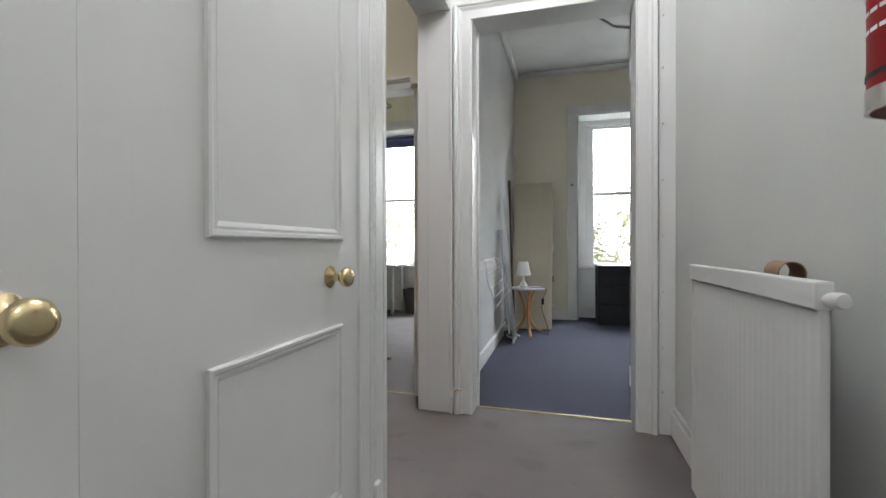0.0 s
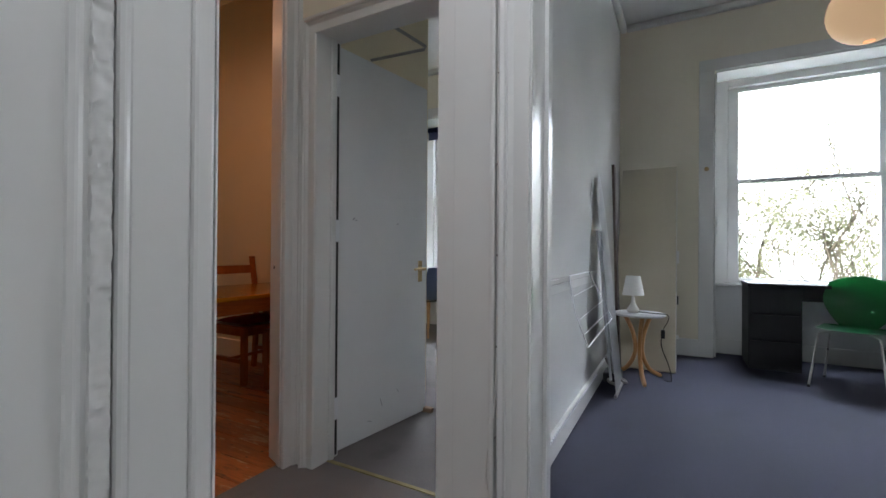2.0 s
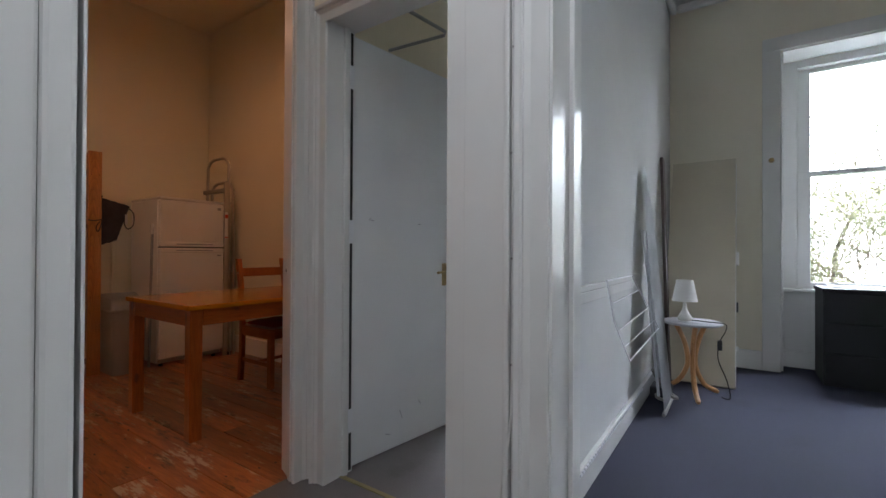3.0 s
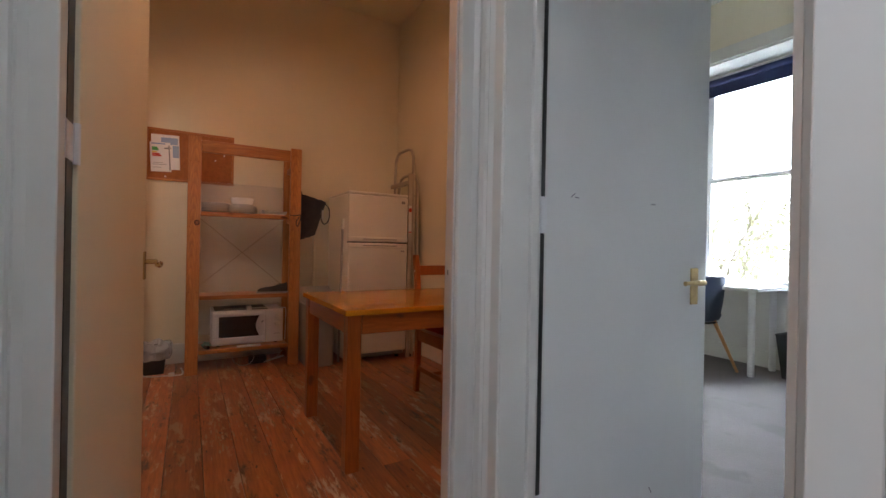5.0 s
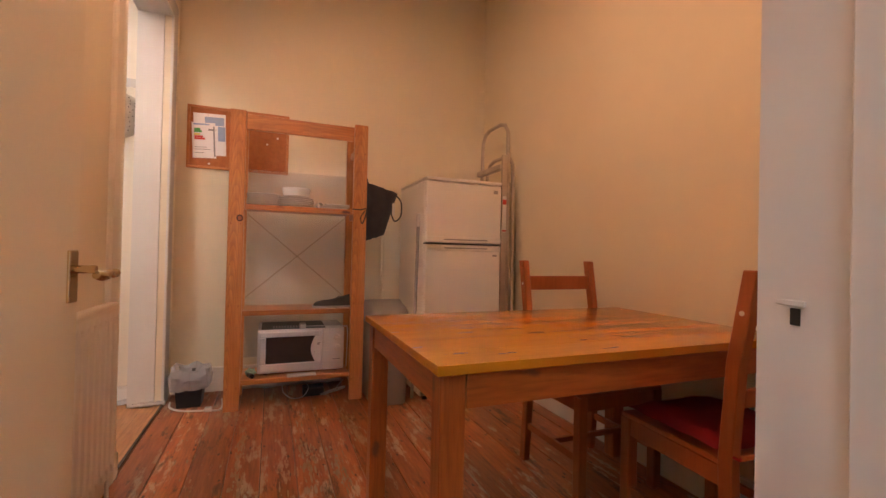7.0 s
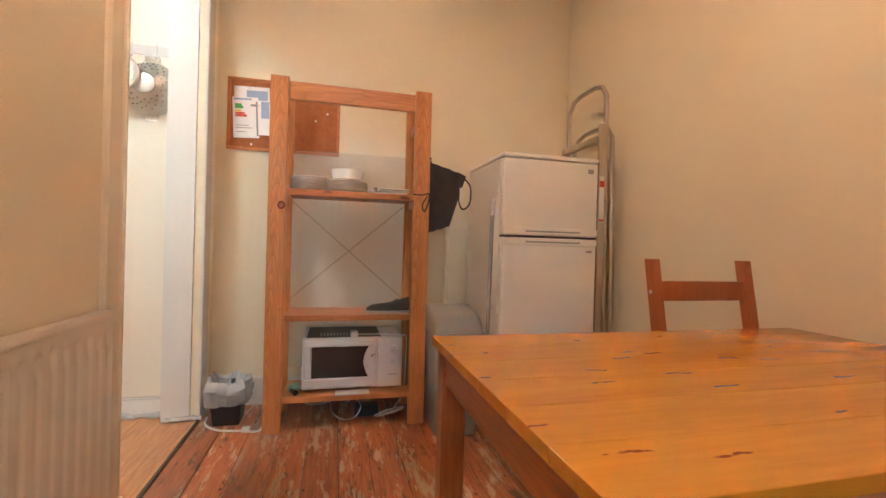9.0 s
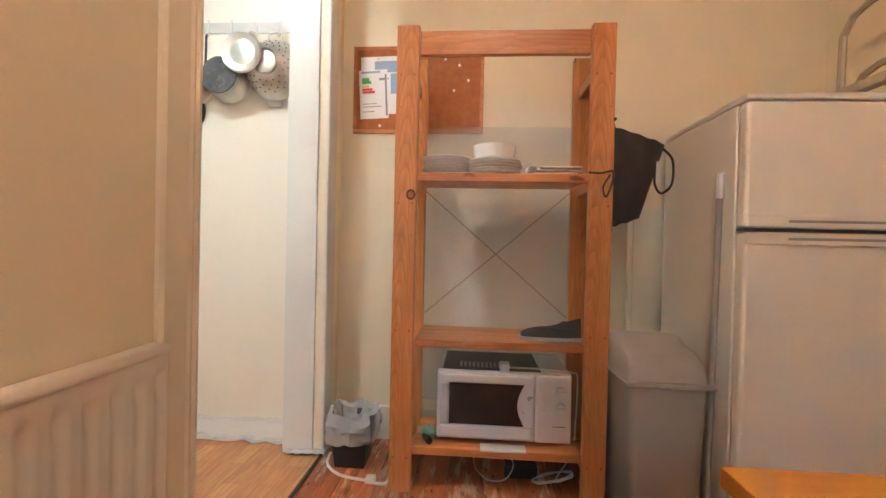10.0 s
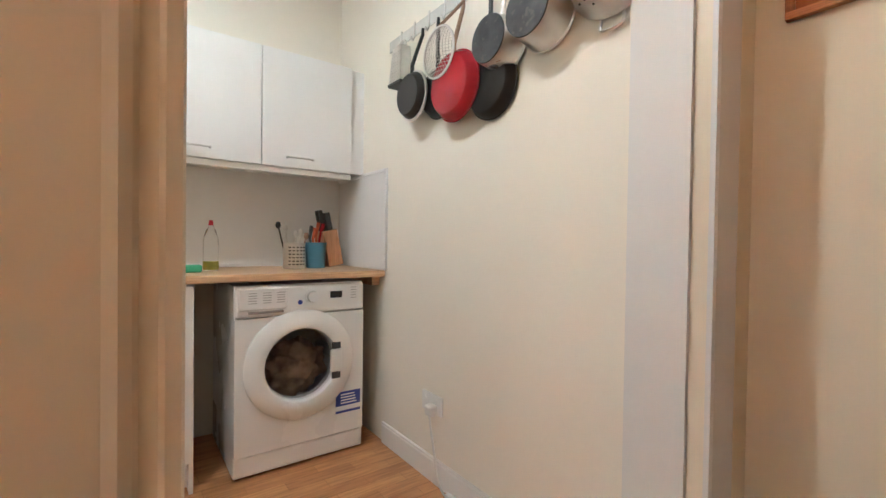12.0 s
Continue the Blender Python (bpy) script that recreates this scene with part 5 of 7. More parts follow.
smooth(part("liner", bm, LINER, sb, "crumpled clear plastic liner folded over the rim"), 25)
lead = thing("floor_lead", (-4.7, 1.6, 0), "white lead lying along the skirting", "cable")
part("wire", tube(curve_points([(-4.78, 1.40, 0.008), (-4.68, 1.42, 0.006), (-4.60, 1.50, 0.006), (-4.57, 1.62, 0.006), (-4.55, 1.70, 0.008), (-4.62, 1.715, 0.01), (-4.75, 1.70, 0.01)], 6), 0.006, 6), CABLE, lead)
part("plug", box(-4.59, -4.55, 1.62, 1.66, 0.0, 0.025, 0.006), CABLE, lead)

# radiator on the dining wall
rd = thing("radiator", (-3.2, 1.40, 0.1), "cream painted panel radiator with pressed channels", "radiator")
bm = bmesh.new()
n, xa, xb = 240, -3.677, -2.50
for_z = [(0.10, 0), (0.13, 0.0), (0.138, 0.8), (0.15, 1.0), (0.172, 0.35), (0.66, 0.35), (0.685, 0.9), (0.705, 1.0), (0.716, 0.7), (0.722, 0), (0.745, 0), (0.758, 0)]
cols = []
for i in range(n + 1):
    u = i / n
    x = xa + (xb - xa) * u
    ph = (x - xa) / 0.0535 % 1.0
    g = 0.014 * max(0.0, math.sin((ph - 0.25) * 2 * math.pi)) ** 0.6 if 0.25 < ph < 0.75 else 0.0
    cols.append([bm.verts.new((x, 1.412 - g * k, z)) for z, k in for_z])
for a, b in zip(cols, cols[1:]):
    for k in range(len(for_z) - 1):
        bm.faces.new((a[k], b[k], b[k + 1], a[k + 1]))
smooth(part("panel", bm, RAD, rd), 60)
part("top_rail", box(xa - 0.002, xb, 1.370, 1.416, 0.752, 0.776, 0.010, seg=3), RAD, rd)
part("back_panel", box(xa + 0.01, xb, 1.378, 1.398, 0.10, 0.75, 0.004), RAD, rd)
part("end_seam", box(xa - 0.001, xa + 0.012, 1.394, 1.4135, 0.10, 0.76, 0.004), RAD, rd)
for x in (-3.5, -2.7):
    part("bracket", box(x, x + 0.03, 1.36, 1.38, 0.2, 0.6), RAD, rd)
part("pipe", rod((-3.66, 1.395, 0.0), (-3.66, 1.395, 0.12), 0.008), RAD, rd)

# a scrap of paper on the floor by the doorway
solid("paper_scrap", box(-3.62, -3.50, 1.385, 1.41, 0.0, 0.012, 0.004, m=None), PAPER, "torn white strip on the floor by the radiator", "paper")
bm = bmesh.new()
pts = curve_points([(-4.775, 1.375, 0.012), (-4.76, 1.30, 0.02), (-4.765, 1.2, 0.012)], 8)
tube(pts, [0.012 + 0.004 * math.sin(i * 1.7) for i in range(len(pts))], 6, bm)
smooth(solid("tape_strip", bm, FILM, "crumpled white masking strip along the doorway foot", "tape"))

# table
tb = thing("dining_table", (-2.93, 3.01, 0), "orange-lacquered pine dining table against the wall", "table")
TX0, TX1, TY0, TY1 = -3.345, -2.512, 2.345, 3.665
nb = 6
for i in range(nb):
    a = TX0 + (TX1 - TX0) * i / nb
    part("top_board", box(a + 0.0002, a + (TX1 - TX0) / nb - 0.0002, TY0, TY1, 0.715, 0.74, 0.0012, seg=1), TABLE_TOP, tb)
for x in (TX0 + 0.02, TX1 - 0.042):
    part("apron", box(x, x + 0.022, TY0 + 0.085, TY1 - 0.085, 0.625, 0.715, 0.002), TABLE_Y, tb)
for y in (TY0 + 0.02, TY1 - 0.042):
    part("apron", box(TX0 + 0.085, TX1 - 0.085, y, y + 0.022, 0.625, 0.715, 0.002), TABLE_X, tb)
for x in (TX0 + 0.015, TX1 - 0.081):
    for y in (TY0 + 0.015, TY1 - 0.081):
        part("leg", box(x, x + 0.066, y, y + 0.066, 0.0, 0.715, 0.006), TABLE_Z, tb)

# chairs
ch = thing("dining_chair", (0, 0, 0), "brown wooden dining chair with a red seat cushion", "chair", "chairs round the table")
for y in (-0.20, 0.20):
    bm = bmesh.new()
    prof = [(-0.205, 0.0), (-0.185, 0.25), (-0.18, 0.45), (-0.20, 0.72), (-0.245, 0.975)]
    rows = [[bm.verts.new((x + dx, y + dy, z)) for dx, dy in ((-0.021, -0.017), (0.021, -0.017), (0.021, 0.017), (-0.021, 0.017))] for x, z in prof]
    for a, b in zip(rows, rows[1:]):
        for k in range(4):
            bm.faces.new((a[k], a[(k + 1) % 4], b[(k + 1) % 4], b[k]))
    bm.faces.new(rows[0]), bm.faces.new(rows[-1])
    bmesh.ops.bevel(bm, geom=list(bm.edges), offset=0.003, segments=1, affect="EDGES")
    post = part("back_post", bm, CHAIR_WOOD, ch)
    part("screw_cap", rod((-0.225, y - 0.0172 if y < 0 else y + 0.0172, 0.86), (-0.225, y - 0.019 if y < 0 else y + 0.019, 0.86), 0.007, seg=10), CHINA, post, "pale screw cap")
    part("leg", box(0.18, 0.222, y - 0.02, y + 0.02, 0.0, 0.43, 0.004), CHAIR_WOOD, ch)
    part("side_rail", box(-0.165, 0.182, y - 0.012, y + 0.012, 0.37, 0.43, 0.003), CHAIR_WOOD, ch)
    part("stretcher", box(-0.17, 0.182, y - 0.009, y + 0.009, 0.16, 0.19, 0.003), CHAIR_WOOD, ch)
part("back_rail", box(-0.235, -0.213, -0.184, 0.184, 0.83, 0.90, 0.004, m=pose(0, 0, 0, 0, -0.5)), CHAIR_WOOD, ch)
part("back_rail", box(-0.212, -0.192, -0.184, 0.184, 0.60, 0.65, 0.004), CHAIR_WOOD, ch)
part("front_rail", box(0.19, 0.212, -0.18, 0.18, 0.37, 0.43, 0.003), CHAIR_WOOD, ch)
part("stretcher", box(0.0, 0.02, -0.191, 0.191, 0.165, 0.188, 0.003), CHAIR_WOOD, ch)
part("seat", box(-0.17, 0.225, -0.215, 0.215, 0.43, 0.446, 0.005), CHAIR_WOOD, ch)
bm = bmesh.new()
rows = []
for i in range(17):
    row = []
    for j in range(17):
        u, v = i / 16 * 2 - 1, j / 16 * 2 - 1
        e = (1 - abs(u) ** 4) * (1 - abs(v) ** 4)
        row.append(bm.verts.new((0.03 + u * 0.185, v * 0.195, 0.462 + 0.03 * e ** 0.5 + 0.006 * noise.noise(Vector((u * 3, v * 3, 1))))))
    rows.append(row)
for a, b in zip(rows, rows[1:]):
    for j in range(16):
        bm.faces.new((a[j], a[j + 1], b[j + 1], b[j]))
bmesh.ops.solidify(bm, geom=list(bm.faces), thickness=0.016)
cu = smooth(part("cushion", bm, RED, ch, "red padded seat cushion"), 60)
for y in (-0.185, 0.185):
    part("tie", tube(curve_points([(-0.14, y, 0.46), (-0.19, y * 1.14, 0.47), (-0.215, y * 1.09, 0.465), (-0.19, y * 0.95, 0.462)], 4), 0.004, 6), RED, cu)
ch.matrix_basis = pose(-3.20, 3.36, 0, 0, 0, 0)
copy_thing(ch, pose(-2.56, 3.375, 0, 0, 0, 180 - 4))

# ---- kitchen ----
kl = thing("ceiling_lamp", (-3.45, 0.55, H), "white conical pendant shade on a short ceiling cord", "lamp")
part("cord", rod((-3.45, 0.55, 3.05), (-3.45, 0.55, H), 0.004), CABLE, kl)
smooth(part("shade", turned([(0.03, 0.15), (0.05, 0.12), (0.14, 0.0), (0.137, 0.0), (0.046, 0.118), (0.0, 0.13)], pose(-3.45, 0.55, 2.91), 32), WHITE_METAL, kl))

wm = thing("washing_machine", (-4.46, -0.5, 0), "white front-loading washing machine under the worktop", "washing machine")
wa, wb, yf = -4.768, -4.168, -0.252
WM = Matrix.Translation((-4.468, yf, 0)) @ pose(0, 0, 0, 0, 0, 0)
bm = box(wa, wb, -0.80, yf - 0.0205, 0.012, 0.85)
bmesh.ops.delete(bm, geom=[f for f in bm.faces if f.calc_center_median().y > yf - 0.03], context="FACES")
bmesh.ops.recalc_face_normals(bm, faces=bm.faces)
bmesh.ops.solidify(bm, geom=list(bm.faces), thickness=0.010)
part("cabinet", bm, APPLIANCE, wm)
for x in (wa + 0.06, wb - 0.06):
    for y in (-0.75, yf - 0.08):
        part("foot", rod((x, y, 0), (x, y, 0.014), 0.02), BLACK, wm)
cx, cz = -4.455, 0.475
bm = bmesh.new()
loop_in, loop_out = [], []
for k in range(64):
    a = k * math.tau / 64
    c, s_ = math.cos(a), math.sin(a)
    reach = min(((wb if c > 0 else wa) - cx) / c if abs(c) > 1e-6 else 9, ((0.705 if s_ > 0 else 0.105) - cz) / s_ if abs(s_) > 1e-6 else 9)
    loop_in.append((cx + 0.19 * c, cz + 0.19 * s_))
    loop_out.append((cx + reach * c, cz + reach * s_))
corner = [(wa, 0.105), (wb, 0.105), (wb, 0.705), (wa, 0.705)]
for qx, qz in corner:
    k = min(range(64), key=lambda i: (loop_out[i][0] - qx) ** 2 + (loop_out[i][1] - qz) ** 2)
    loop_out[k] = (qx, qz)
rings = [[bm.verts.new((x, y, z)) for x, z in loop] for loop, y in ((loop_in, yf - 0.02), (loop_in, yf), (loop_out, yf), (loop_out, yf - 0.02))]
for p, q in zip(rings, rings[1:]):
    for k in range(64):
        bm.faces.new((p[k], p[(k + 1) % 64], q[(k + 1) % 64], q[k]))
part("front_panel", bm, APPLIANCE, wm)
part("kick_panel", box(wa, wb, yf - 0.02, yf - 0.003, 0.014, 0.102, 0.006), APPLIANCE, wm)
pn = part("control_panel", box(wa, wb, yf - 0.02, yf + 0.006, 0.709, 0.846, 0.014, seg=3), APPLIANCE, wm)
dr = part("drawer", box(-4.385, -4.18, yf - 0.004, yf + 0.012, 0.742, 0.838, 0.006), APPLIANCE, pn)
part("drawer_grip", box(-4.37, -4.22, yf + 0.006, yf + 0.0125, 0.726, 0.738, 0.003), GREY, dr)
smooth(part("dial", turned([(0.0, 0.0), (0.034, 0.0), (0.034, 0.006), (0.027, 0.008), (0.025, 0.024), (0.0, 0.026)], facing((-4.50, yf + 0.006, 0.79), (0, 1, 0))), APPLIANCE, pn))
part("display", box(-4.65, -4.59, yf + 0.005, yf + 0.0075, 0.776, 0.808, 0.001), BLACK, pn)
smooth(part("button", turned([(0.0, 0.0), (0.011, 0.0), (0.010, 0.004), (0.0, 0.005)], facing((-4.445, yf + 0.006, 0.765), (0, 1, 0)), 16), BLUE, pn))
bm = bmesh.new()
for c in range(3):
    for r in range(5):
        box(-4.375 + c * 0.06, -4.34 + c * 0.06, yf + 0.0118, yf + 0.0126, 0.772 + r * 0.011, 0.775 + r * 0.011, bm=bm)
for r in range(5):
    box(-4.725, -4.695, yf + 0.0058, yf + 0.0066, 0.77 + r * 0.013, 0.773 + r * 0.013, bm=bm)
tagged(part("programme_print", bm, GREY, pn), kind="stuff")
dm2 = facing((cx, yf, cz), (0, 1, 0))
door = smooth(part("door", turned([(0.255, -0.001), (0.255, 0.006), (0.248, 0.014), (0.205, 0.026), (0.182, 0.028), (0.170, 0.022), (0.164, 0.004), (0.163, -0.02)], dm2, 64), APPLIANCE, wm))
pane = smooth(part("glass", turned([(0.164, 0.002), (0.155, 0.008), (0.12, 0.004), (0.085, -0.02), (0.05, -0.034), (0.0, -0.04)], dm2, 48), PORT_GLASS, door))
pane.visible_shadow = False
smooth(part("gasket", turned([(0.188, -0.022), (0.166, -0.03), (0.160, -0.045), (0.172, -0.06), (0.20, -0.065)], dm2, 48), GREY, wm, "grey rubber door seal"))
drum = smooth(part("drum", turned([(0.19, -0.066), (0.235, -0.07), (0.238, -0.40), (0.22, -0.42), (0.0, -0.43)], dm2, 48), STEEL, wm, "pierced steel drum"))
for k in range(3):
    a = k * math.tau / 3 + 0.5
    part("paddle", box(-0.025, 0.025, 0.19, 0.236, -0.36, -0.12, 0.012, m=dm2 @ pose(0, 0, 0, 0, 0, math.degrees(a))), GREY, drum)
bm = bmesh.new()
bmesh.ops.create_icosphere(bm, subdivisions=5, radius=1)
for v in bm.verts:
    n = 0.85 + 0.3 * noise.noise(v.co * 2.6) + 0.12 * noise.noise(v.co * 7.0 + Vector((3, 1, 0)))
    v.co = Vector((cx + v.co.x * 0.18 * n, yf - 0.17 + v.co.y * 0.10 * n, cz - 0.055 + v.co.z * 0.15 * n))
smooth(part("laundry", bm, LAUNDRY, drum, "brown washing seen through the glass"), 80)
part("door_handle", box(cx - 0.19, cx - 0.13, yf + 0.018, yf + 0.032, cz - 0.055, cz + 0.055, 0.008), APPLIANCE, door)
# Dark grey blocks carry the shade of the handle recesses in their colour.
for z in (cz + 0.072, cz - 0.072):
    part("handle_recess", box(cx - 0.182, cx - 0.14, yf + 0.016, yf + 0.0295, z - 0.016, z + 0.016, 0.003), DARK_GREY, door)
st = part("sticker", box(-4.755, -4.625, yf, yf + 0.0012, 0.20, 0.305), PAPER, wm, "blue and white energy sticker")
part("print", box(-4.755, -4.625, yf + 0.0012, yf + 0.0016, 0.235, 0.305), BLUE, st)
part("print", box(-4.755, -4.625, yf + 0.0012, yf + 0.0016, 0.20, 0.212), BLUE, st)
for i in range(4):
    part("print", box(-4.735 + i * 0.004, -4.65, yf + 0.0016, yf + 0.002, 0.245 + i * 0.014, 0.251 + i * 0.014), PAPER, st)

wt = thing("worktop", (-3.8, -0.55, 0.86), "beech-effect kitchen worktop with a rounded edge", "worktop")
part("slab", box(-4.886, -2.7, -0.85, -0.238, 0.868, 0.902, 0.008, seg=3), WORKTOP, wt)
part("support_batten", box(-4.886, -4.84, -0.80, -0.30, 0.82, 0.868, 0.003), WORKTOP, wt)
part("sealant", box(-4.886, -2.7, -0.85, -0.838, 0.902, 0.915, 0.003), UNIT, wt)


def base_unit(x0, x1):
    u = thing("base_cabinet", ((x0 + x1) / 2, -0.55, 0), "white laminate kitchen base cabinet", "cabinet", "kitchen base cabinets")
    part("body", box(x0, x1, -0.83, -0.275, 0.13, 0.866, 0.002), UNIT, u)
    d = part("door", box(x0 + 0.003, x1 - 0.003, -0.275, -0.256, 0.135, 0.86, 0.002), UNIT, u)
    part("handle", tube([(x0 + 0.35, -0.256, 0.80), (x0 + 0.35, -0.235, 0.80), (x0 + 0.47, -0.235, 0.80), (x0 + 0.47, -0.256, 0.80)], 0.005, 6), STEEL, d)
    part("plinth", box(x0, x1, -0.36, -0.345, 0.0, 0.13), UNIT, u)
    part("side", box(x0, x0 + 0.016, -0.345, -0.275, 0.0, 0.13), UNIT, u)


base_unit(-4.02, -3.42)
base_unit(-3.418, -2.82)


def wall_unit(x0, x1):
    u = thing("wall_cabinet", ((x0 + x1) / 2, -0.68, 1.42), "white laminate wall cabinet with a slim bar handle", "cabinet", "kitchen wall cabinets")
    part("body", box(x0, x1, -0.848, -0.521, 1.43, 2.01, 0.002), UNIT, u)
    d = part("door", box(x0 + 0.0015, x1 - 0.0015, -0.52, -0.50, 1.425, 2.012, 0.002), UNIT, u)
    c = x0 + 0.29
    part("handle", tube([(c - 0.065, -0.50, 1.475), (c - 0.065, -0.475, 1.475), (c + 0.065, -0.475, 1.475), (c + 0.065, -0.50, 1.475)], 0.005, 6), STEEL, d)


for x0, x1 in ((-4.81, -4.332), (-4.33, -3.85), (-3.848, -3.37), (-3.368, -2.89)):
    wall_unit(x0, x1)
strip(-4.89, -4.813, -0.85, -0.52, 1.43, 2.01, UNIT, "filler_panel", 0.002)
strip(-4.81, -2.89, -0.53, -0.515, 1.395, 1.424, UNIT, "light_pelmet", 0.002)

# splashback panels
strip(-4.878, -2.7, -0.85, -0.842, 0.915, 1.43, UNIT, "splashback", 0.001)
strip(-4.89, -4.880, -0.842, -0.242, 0.904, 1.415, UNIT, "splashback", 0.001)
strip(-4.89, -4.874, -0.842, -0.226, 1.415, 1.434, UNIT, "splashback_trim", 0.003)
strip(-4.89, -4.874, -0.242, -0.226, 0.904, 1.415, UNIT, "splashback_trim", 0.003)

# worktop clutter
pot = thing("utensil_pot", (-4.52, -0.58, 0.902), "pierced steel pot holding cutlery", "utensil pot")
smooth(part("pot", turned([(0.0, 0.0), (0.055, 0.0), (0.057, 0.004), (0.057, 0.135), (0.053, 0.135), (0.053, 0.01), (0.0, 0.01)], pose(-4.52, -0.58, 0.902)), STEEL, pot))
bm = bmesh.new()
for i in range(6):
    for k in range(5):
        a = radians(50 + k * 20)
        m = pose(-4.52 + 0.0572 * math.cos(a), -0.58 + 0.0572 * math.sin(a), 0.925 + i * 0.018, 0, 0, math.degrees(a))
        box(-0.0005, 0.0008, -0.006, 0.006, -0.003, 0.003, bm=bm, m=m)
part("slots", bm, BLACK, pot)
for dx, dy, l, mt in ((0.03, 0.01, 0.20, STEEL), (0.0, 0.02, 0.17, STEEL), (-0.02, 0.0, 0.18, STEEL), (0.045, -0.01, 0.215, BLACK), (-0.03, 0.02, 0.16, CARD)):
    u = thing("utensil", (-4.52 + dx, -0.58 + dy, 0.915), "utensil standing in the steel pot", "utensil", "utensils in pots")
    e = Vector((-4.52 + dx * 1.8, -0.58 + dy * 1.5, 0.915 + l))
    part("handle", rod((-4.52 + dx * 0.7, -0.58 + dy * 0.6, 0.915), e, 0.004, seg=8), mt, u)
    smooth(part("head", turned([(0.0, -0.02), (0.010, -0.012), (0.014, 0.0), (0.010, 0.016), (0.0, 0.02)], Matrix.Translation(e) @ Matrix.Diagonal((1, 0.4, 1, 1)), 12), mt, u))
mug = thing("tumbler", (-4.645, -0.60, 0.902), "blue enamel tumbler holding kitchen tools", "tumbler")
smooth(part("body", turned([(0.0, 0.0), (0.05, 0.0), (0.057, 0.135), (0.059, 0.14), (0.053, 0.138), (0.047, 0.008), (0.0, 0.008)], pose(-4.645, -0.60, 0.902)), CUP_BLUE, mug))
for dx, l, mt in ((0.03, 0.22, BLACK), (0.0, 0.24, ORANGE), (-0.02, 0.235, RED_PAN), (0.015, 0.21, ORANGE)):
    u = thing("kitchen_tool", (-4.645 + dx, -0.60, 0.912), "plastic kitchen tool standing in the blue tumbler", "utensil", "utensils in pots")
    part("handle", tube([(-4.645 + dx * 0.5, -0.60 + dx * 0.4, 0.912), (-4.645 + dx * 1.5, -0.60 + dx, 0.912 + l * 0.7), (-4.66 + dx * 1.7, -0.60 + dx, 0.912 + l)], [0.005, 0.007, 0.011], 8), mt, u)
kb = thing("knife_block", (-4.76, -0.64, 0.902), "wooden knife block with black-handled knives", "knife block")
kbm = pose(-4.77, -0.66, 0.902, 0, 0, 0) @ pose(0, 0, 0, 0, 12, 0)
part("block", box(-0.045, 0.045, -0.06, 0.06, 0.01, 0.215, 0.005, m=kbm), KNIFE_BLOCK, kb)
for i, (a, b) in enumerate(((-0.02, -0.03), (0.02, -0.03), (-0.02, 0.02), (0.02, 0.02), (0.0, 0.045))):
    part("knife_handle", box(a - 0.012, a + 0.012, b - 0.009, b + 0.009, 0.2, 0.315 + 0.02 * (i % 2), 0.005, m=kbm), BLACK, kb)
btl = thing("detergent_bottle", (-4.12, -0.56, 0.902), "clear washing-up bottle with a red cap, nearly empty", "bottle")
smooth(part("bottle", turned([(0.0, 0.0), (0.032, 0.0), (0.035, 0.02), (0.033, 0.15), (0.022, 0.19), (0.012, 0.205), (0.012, 0.215), (0.0, 0.215)], pose(-4.12, -0.56, 0.902)), CLEAR, btl))
part("liquid", turned([(0.0, 0.004), (0.029, 0.004), (0.031, 0.045), (0.0, 0.045)], pose(-4.12, -0.56, 0.902)), surf("washing_up_liquid", (0.55, 0.50, 0.06), None, 0.3, 5, bump=0), btl, "yellow liquid")
part("cap", turned([(0.0, 0.24), (0.008, 0.24), (0.011, 0.215), (0.0, 0.215)], pose(-4.12, -0.56, 0.902)), RED_PAN, btl, "red cap")
solid("sponge", box(-4.07, -3.98, -0.50, -0.44, 0.902, 0.935, 0.008), surf("green_sponge", (0.12, 0.42, 0.22), None, 0.9, 40, bump=0.6), "green washing-up sponge on the worktop", "sponge")

# socket
so = thing("wall_socket", (-4.89, 0.205, 0.30), "white double wall socket with a plug in it", "socket")
part("plate", box(-4.89, -4.879, 0.128, 0.278, 0.300, 0.384, 0.004), UNIT, so)
part("switch", box(-4.880, -4.876, 0.150, 0.163, 0.355, 0.372, 0.002), UNIT, so)
part("switch", box(-4.880, -4.876, 0.243, 0.256, 0.355, 0.372, 0.002), UNIT, so)
pl = part("plug", box(-4.879, -4.838, 0.205, 0.255, 0.302, 0.348, 0.010, seg=3), CABLE, so)
part("lead", tube(curve_points([(-4.85, 0.23, 0.302), (-4.853, 0.245, 0.22), (-4.86, 0.26, 0.13), (-4.85, 0.30, 0.05), (-4.845, 0.38, 0.012), (-4.85, 0.6, 0.008), (-4.855, 0.9, 0.008)], 6), 0.005, 6), CABLE, pl)
bm = bmesh.new()
pts = [(-4.855 + 0.008 * math.sin(i * 0.9), 0.36 + i * 0.03, 0.014 + 0.006 * math.sin(i * 1.7)) for i in range(28)]
tube(pts, [0.014 + 0.005 * math.sin(i * 1.3) for i in range(28)], 6, bm)
smooth(solid("floor_tape", bm, FILM, "crumpled white strip stuffed along the kitchen skirting", "tape"))

# hanging rail and pans
XW = -4.89
rail = thing("pan_rail", (XW, 0.5, 2.05), "clear plastic rail with white hooks on the kitchen wall", "rail")
part("strip", box(XW, XW + 0.006, -0.22, 1.16, 2.02, 2.075, 0.002), surf("frosted_strip", (0.66, 0.66, 0.63), None, 0.15, 6, bump=0.02), rail)
HOOKS = (-0.10, 0.02, 0.14, 0.26, 0.37, 0.48, 0.60, 0.70, 0.82, 0.95, 1.07)
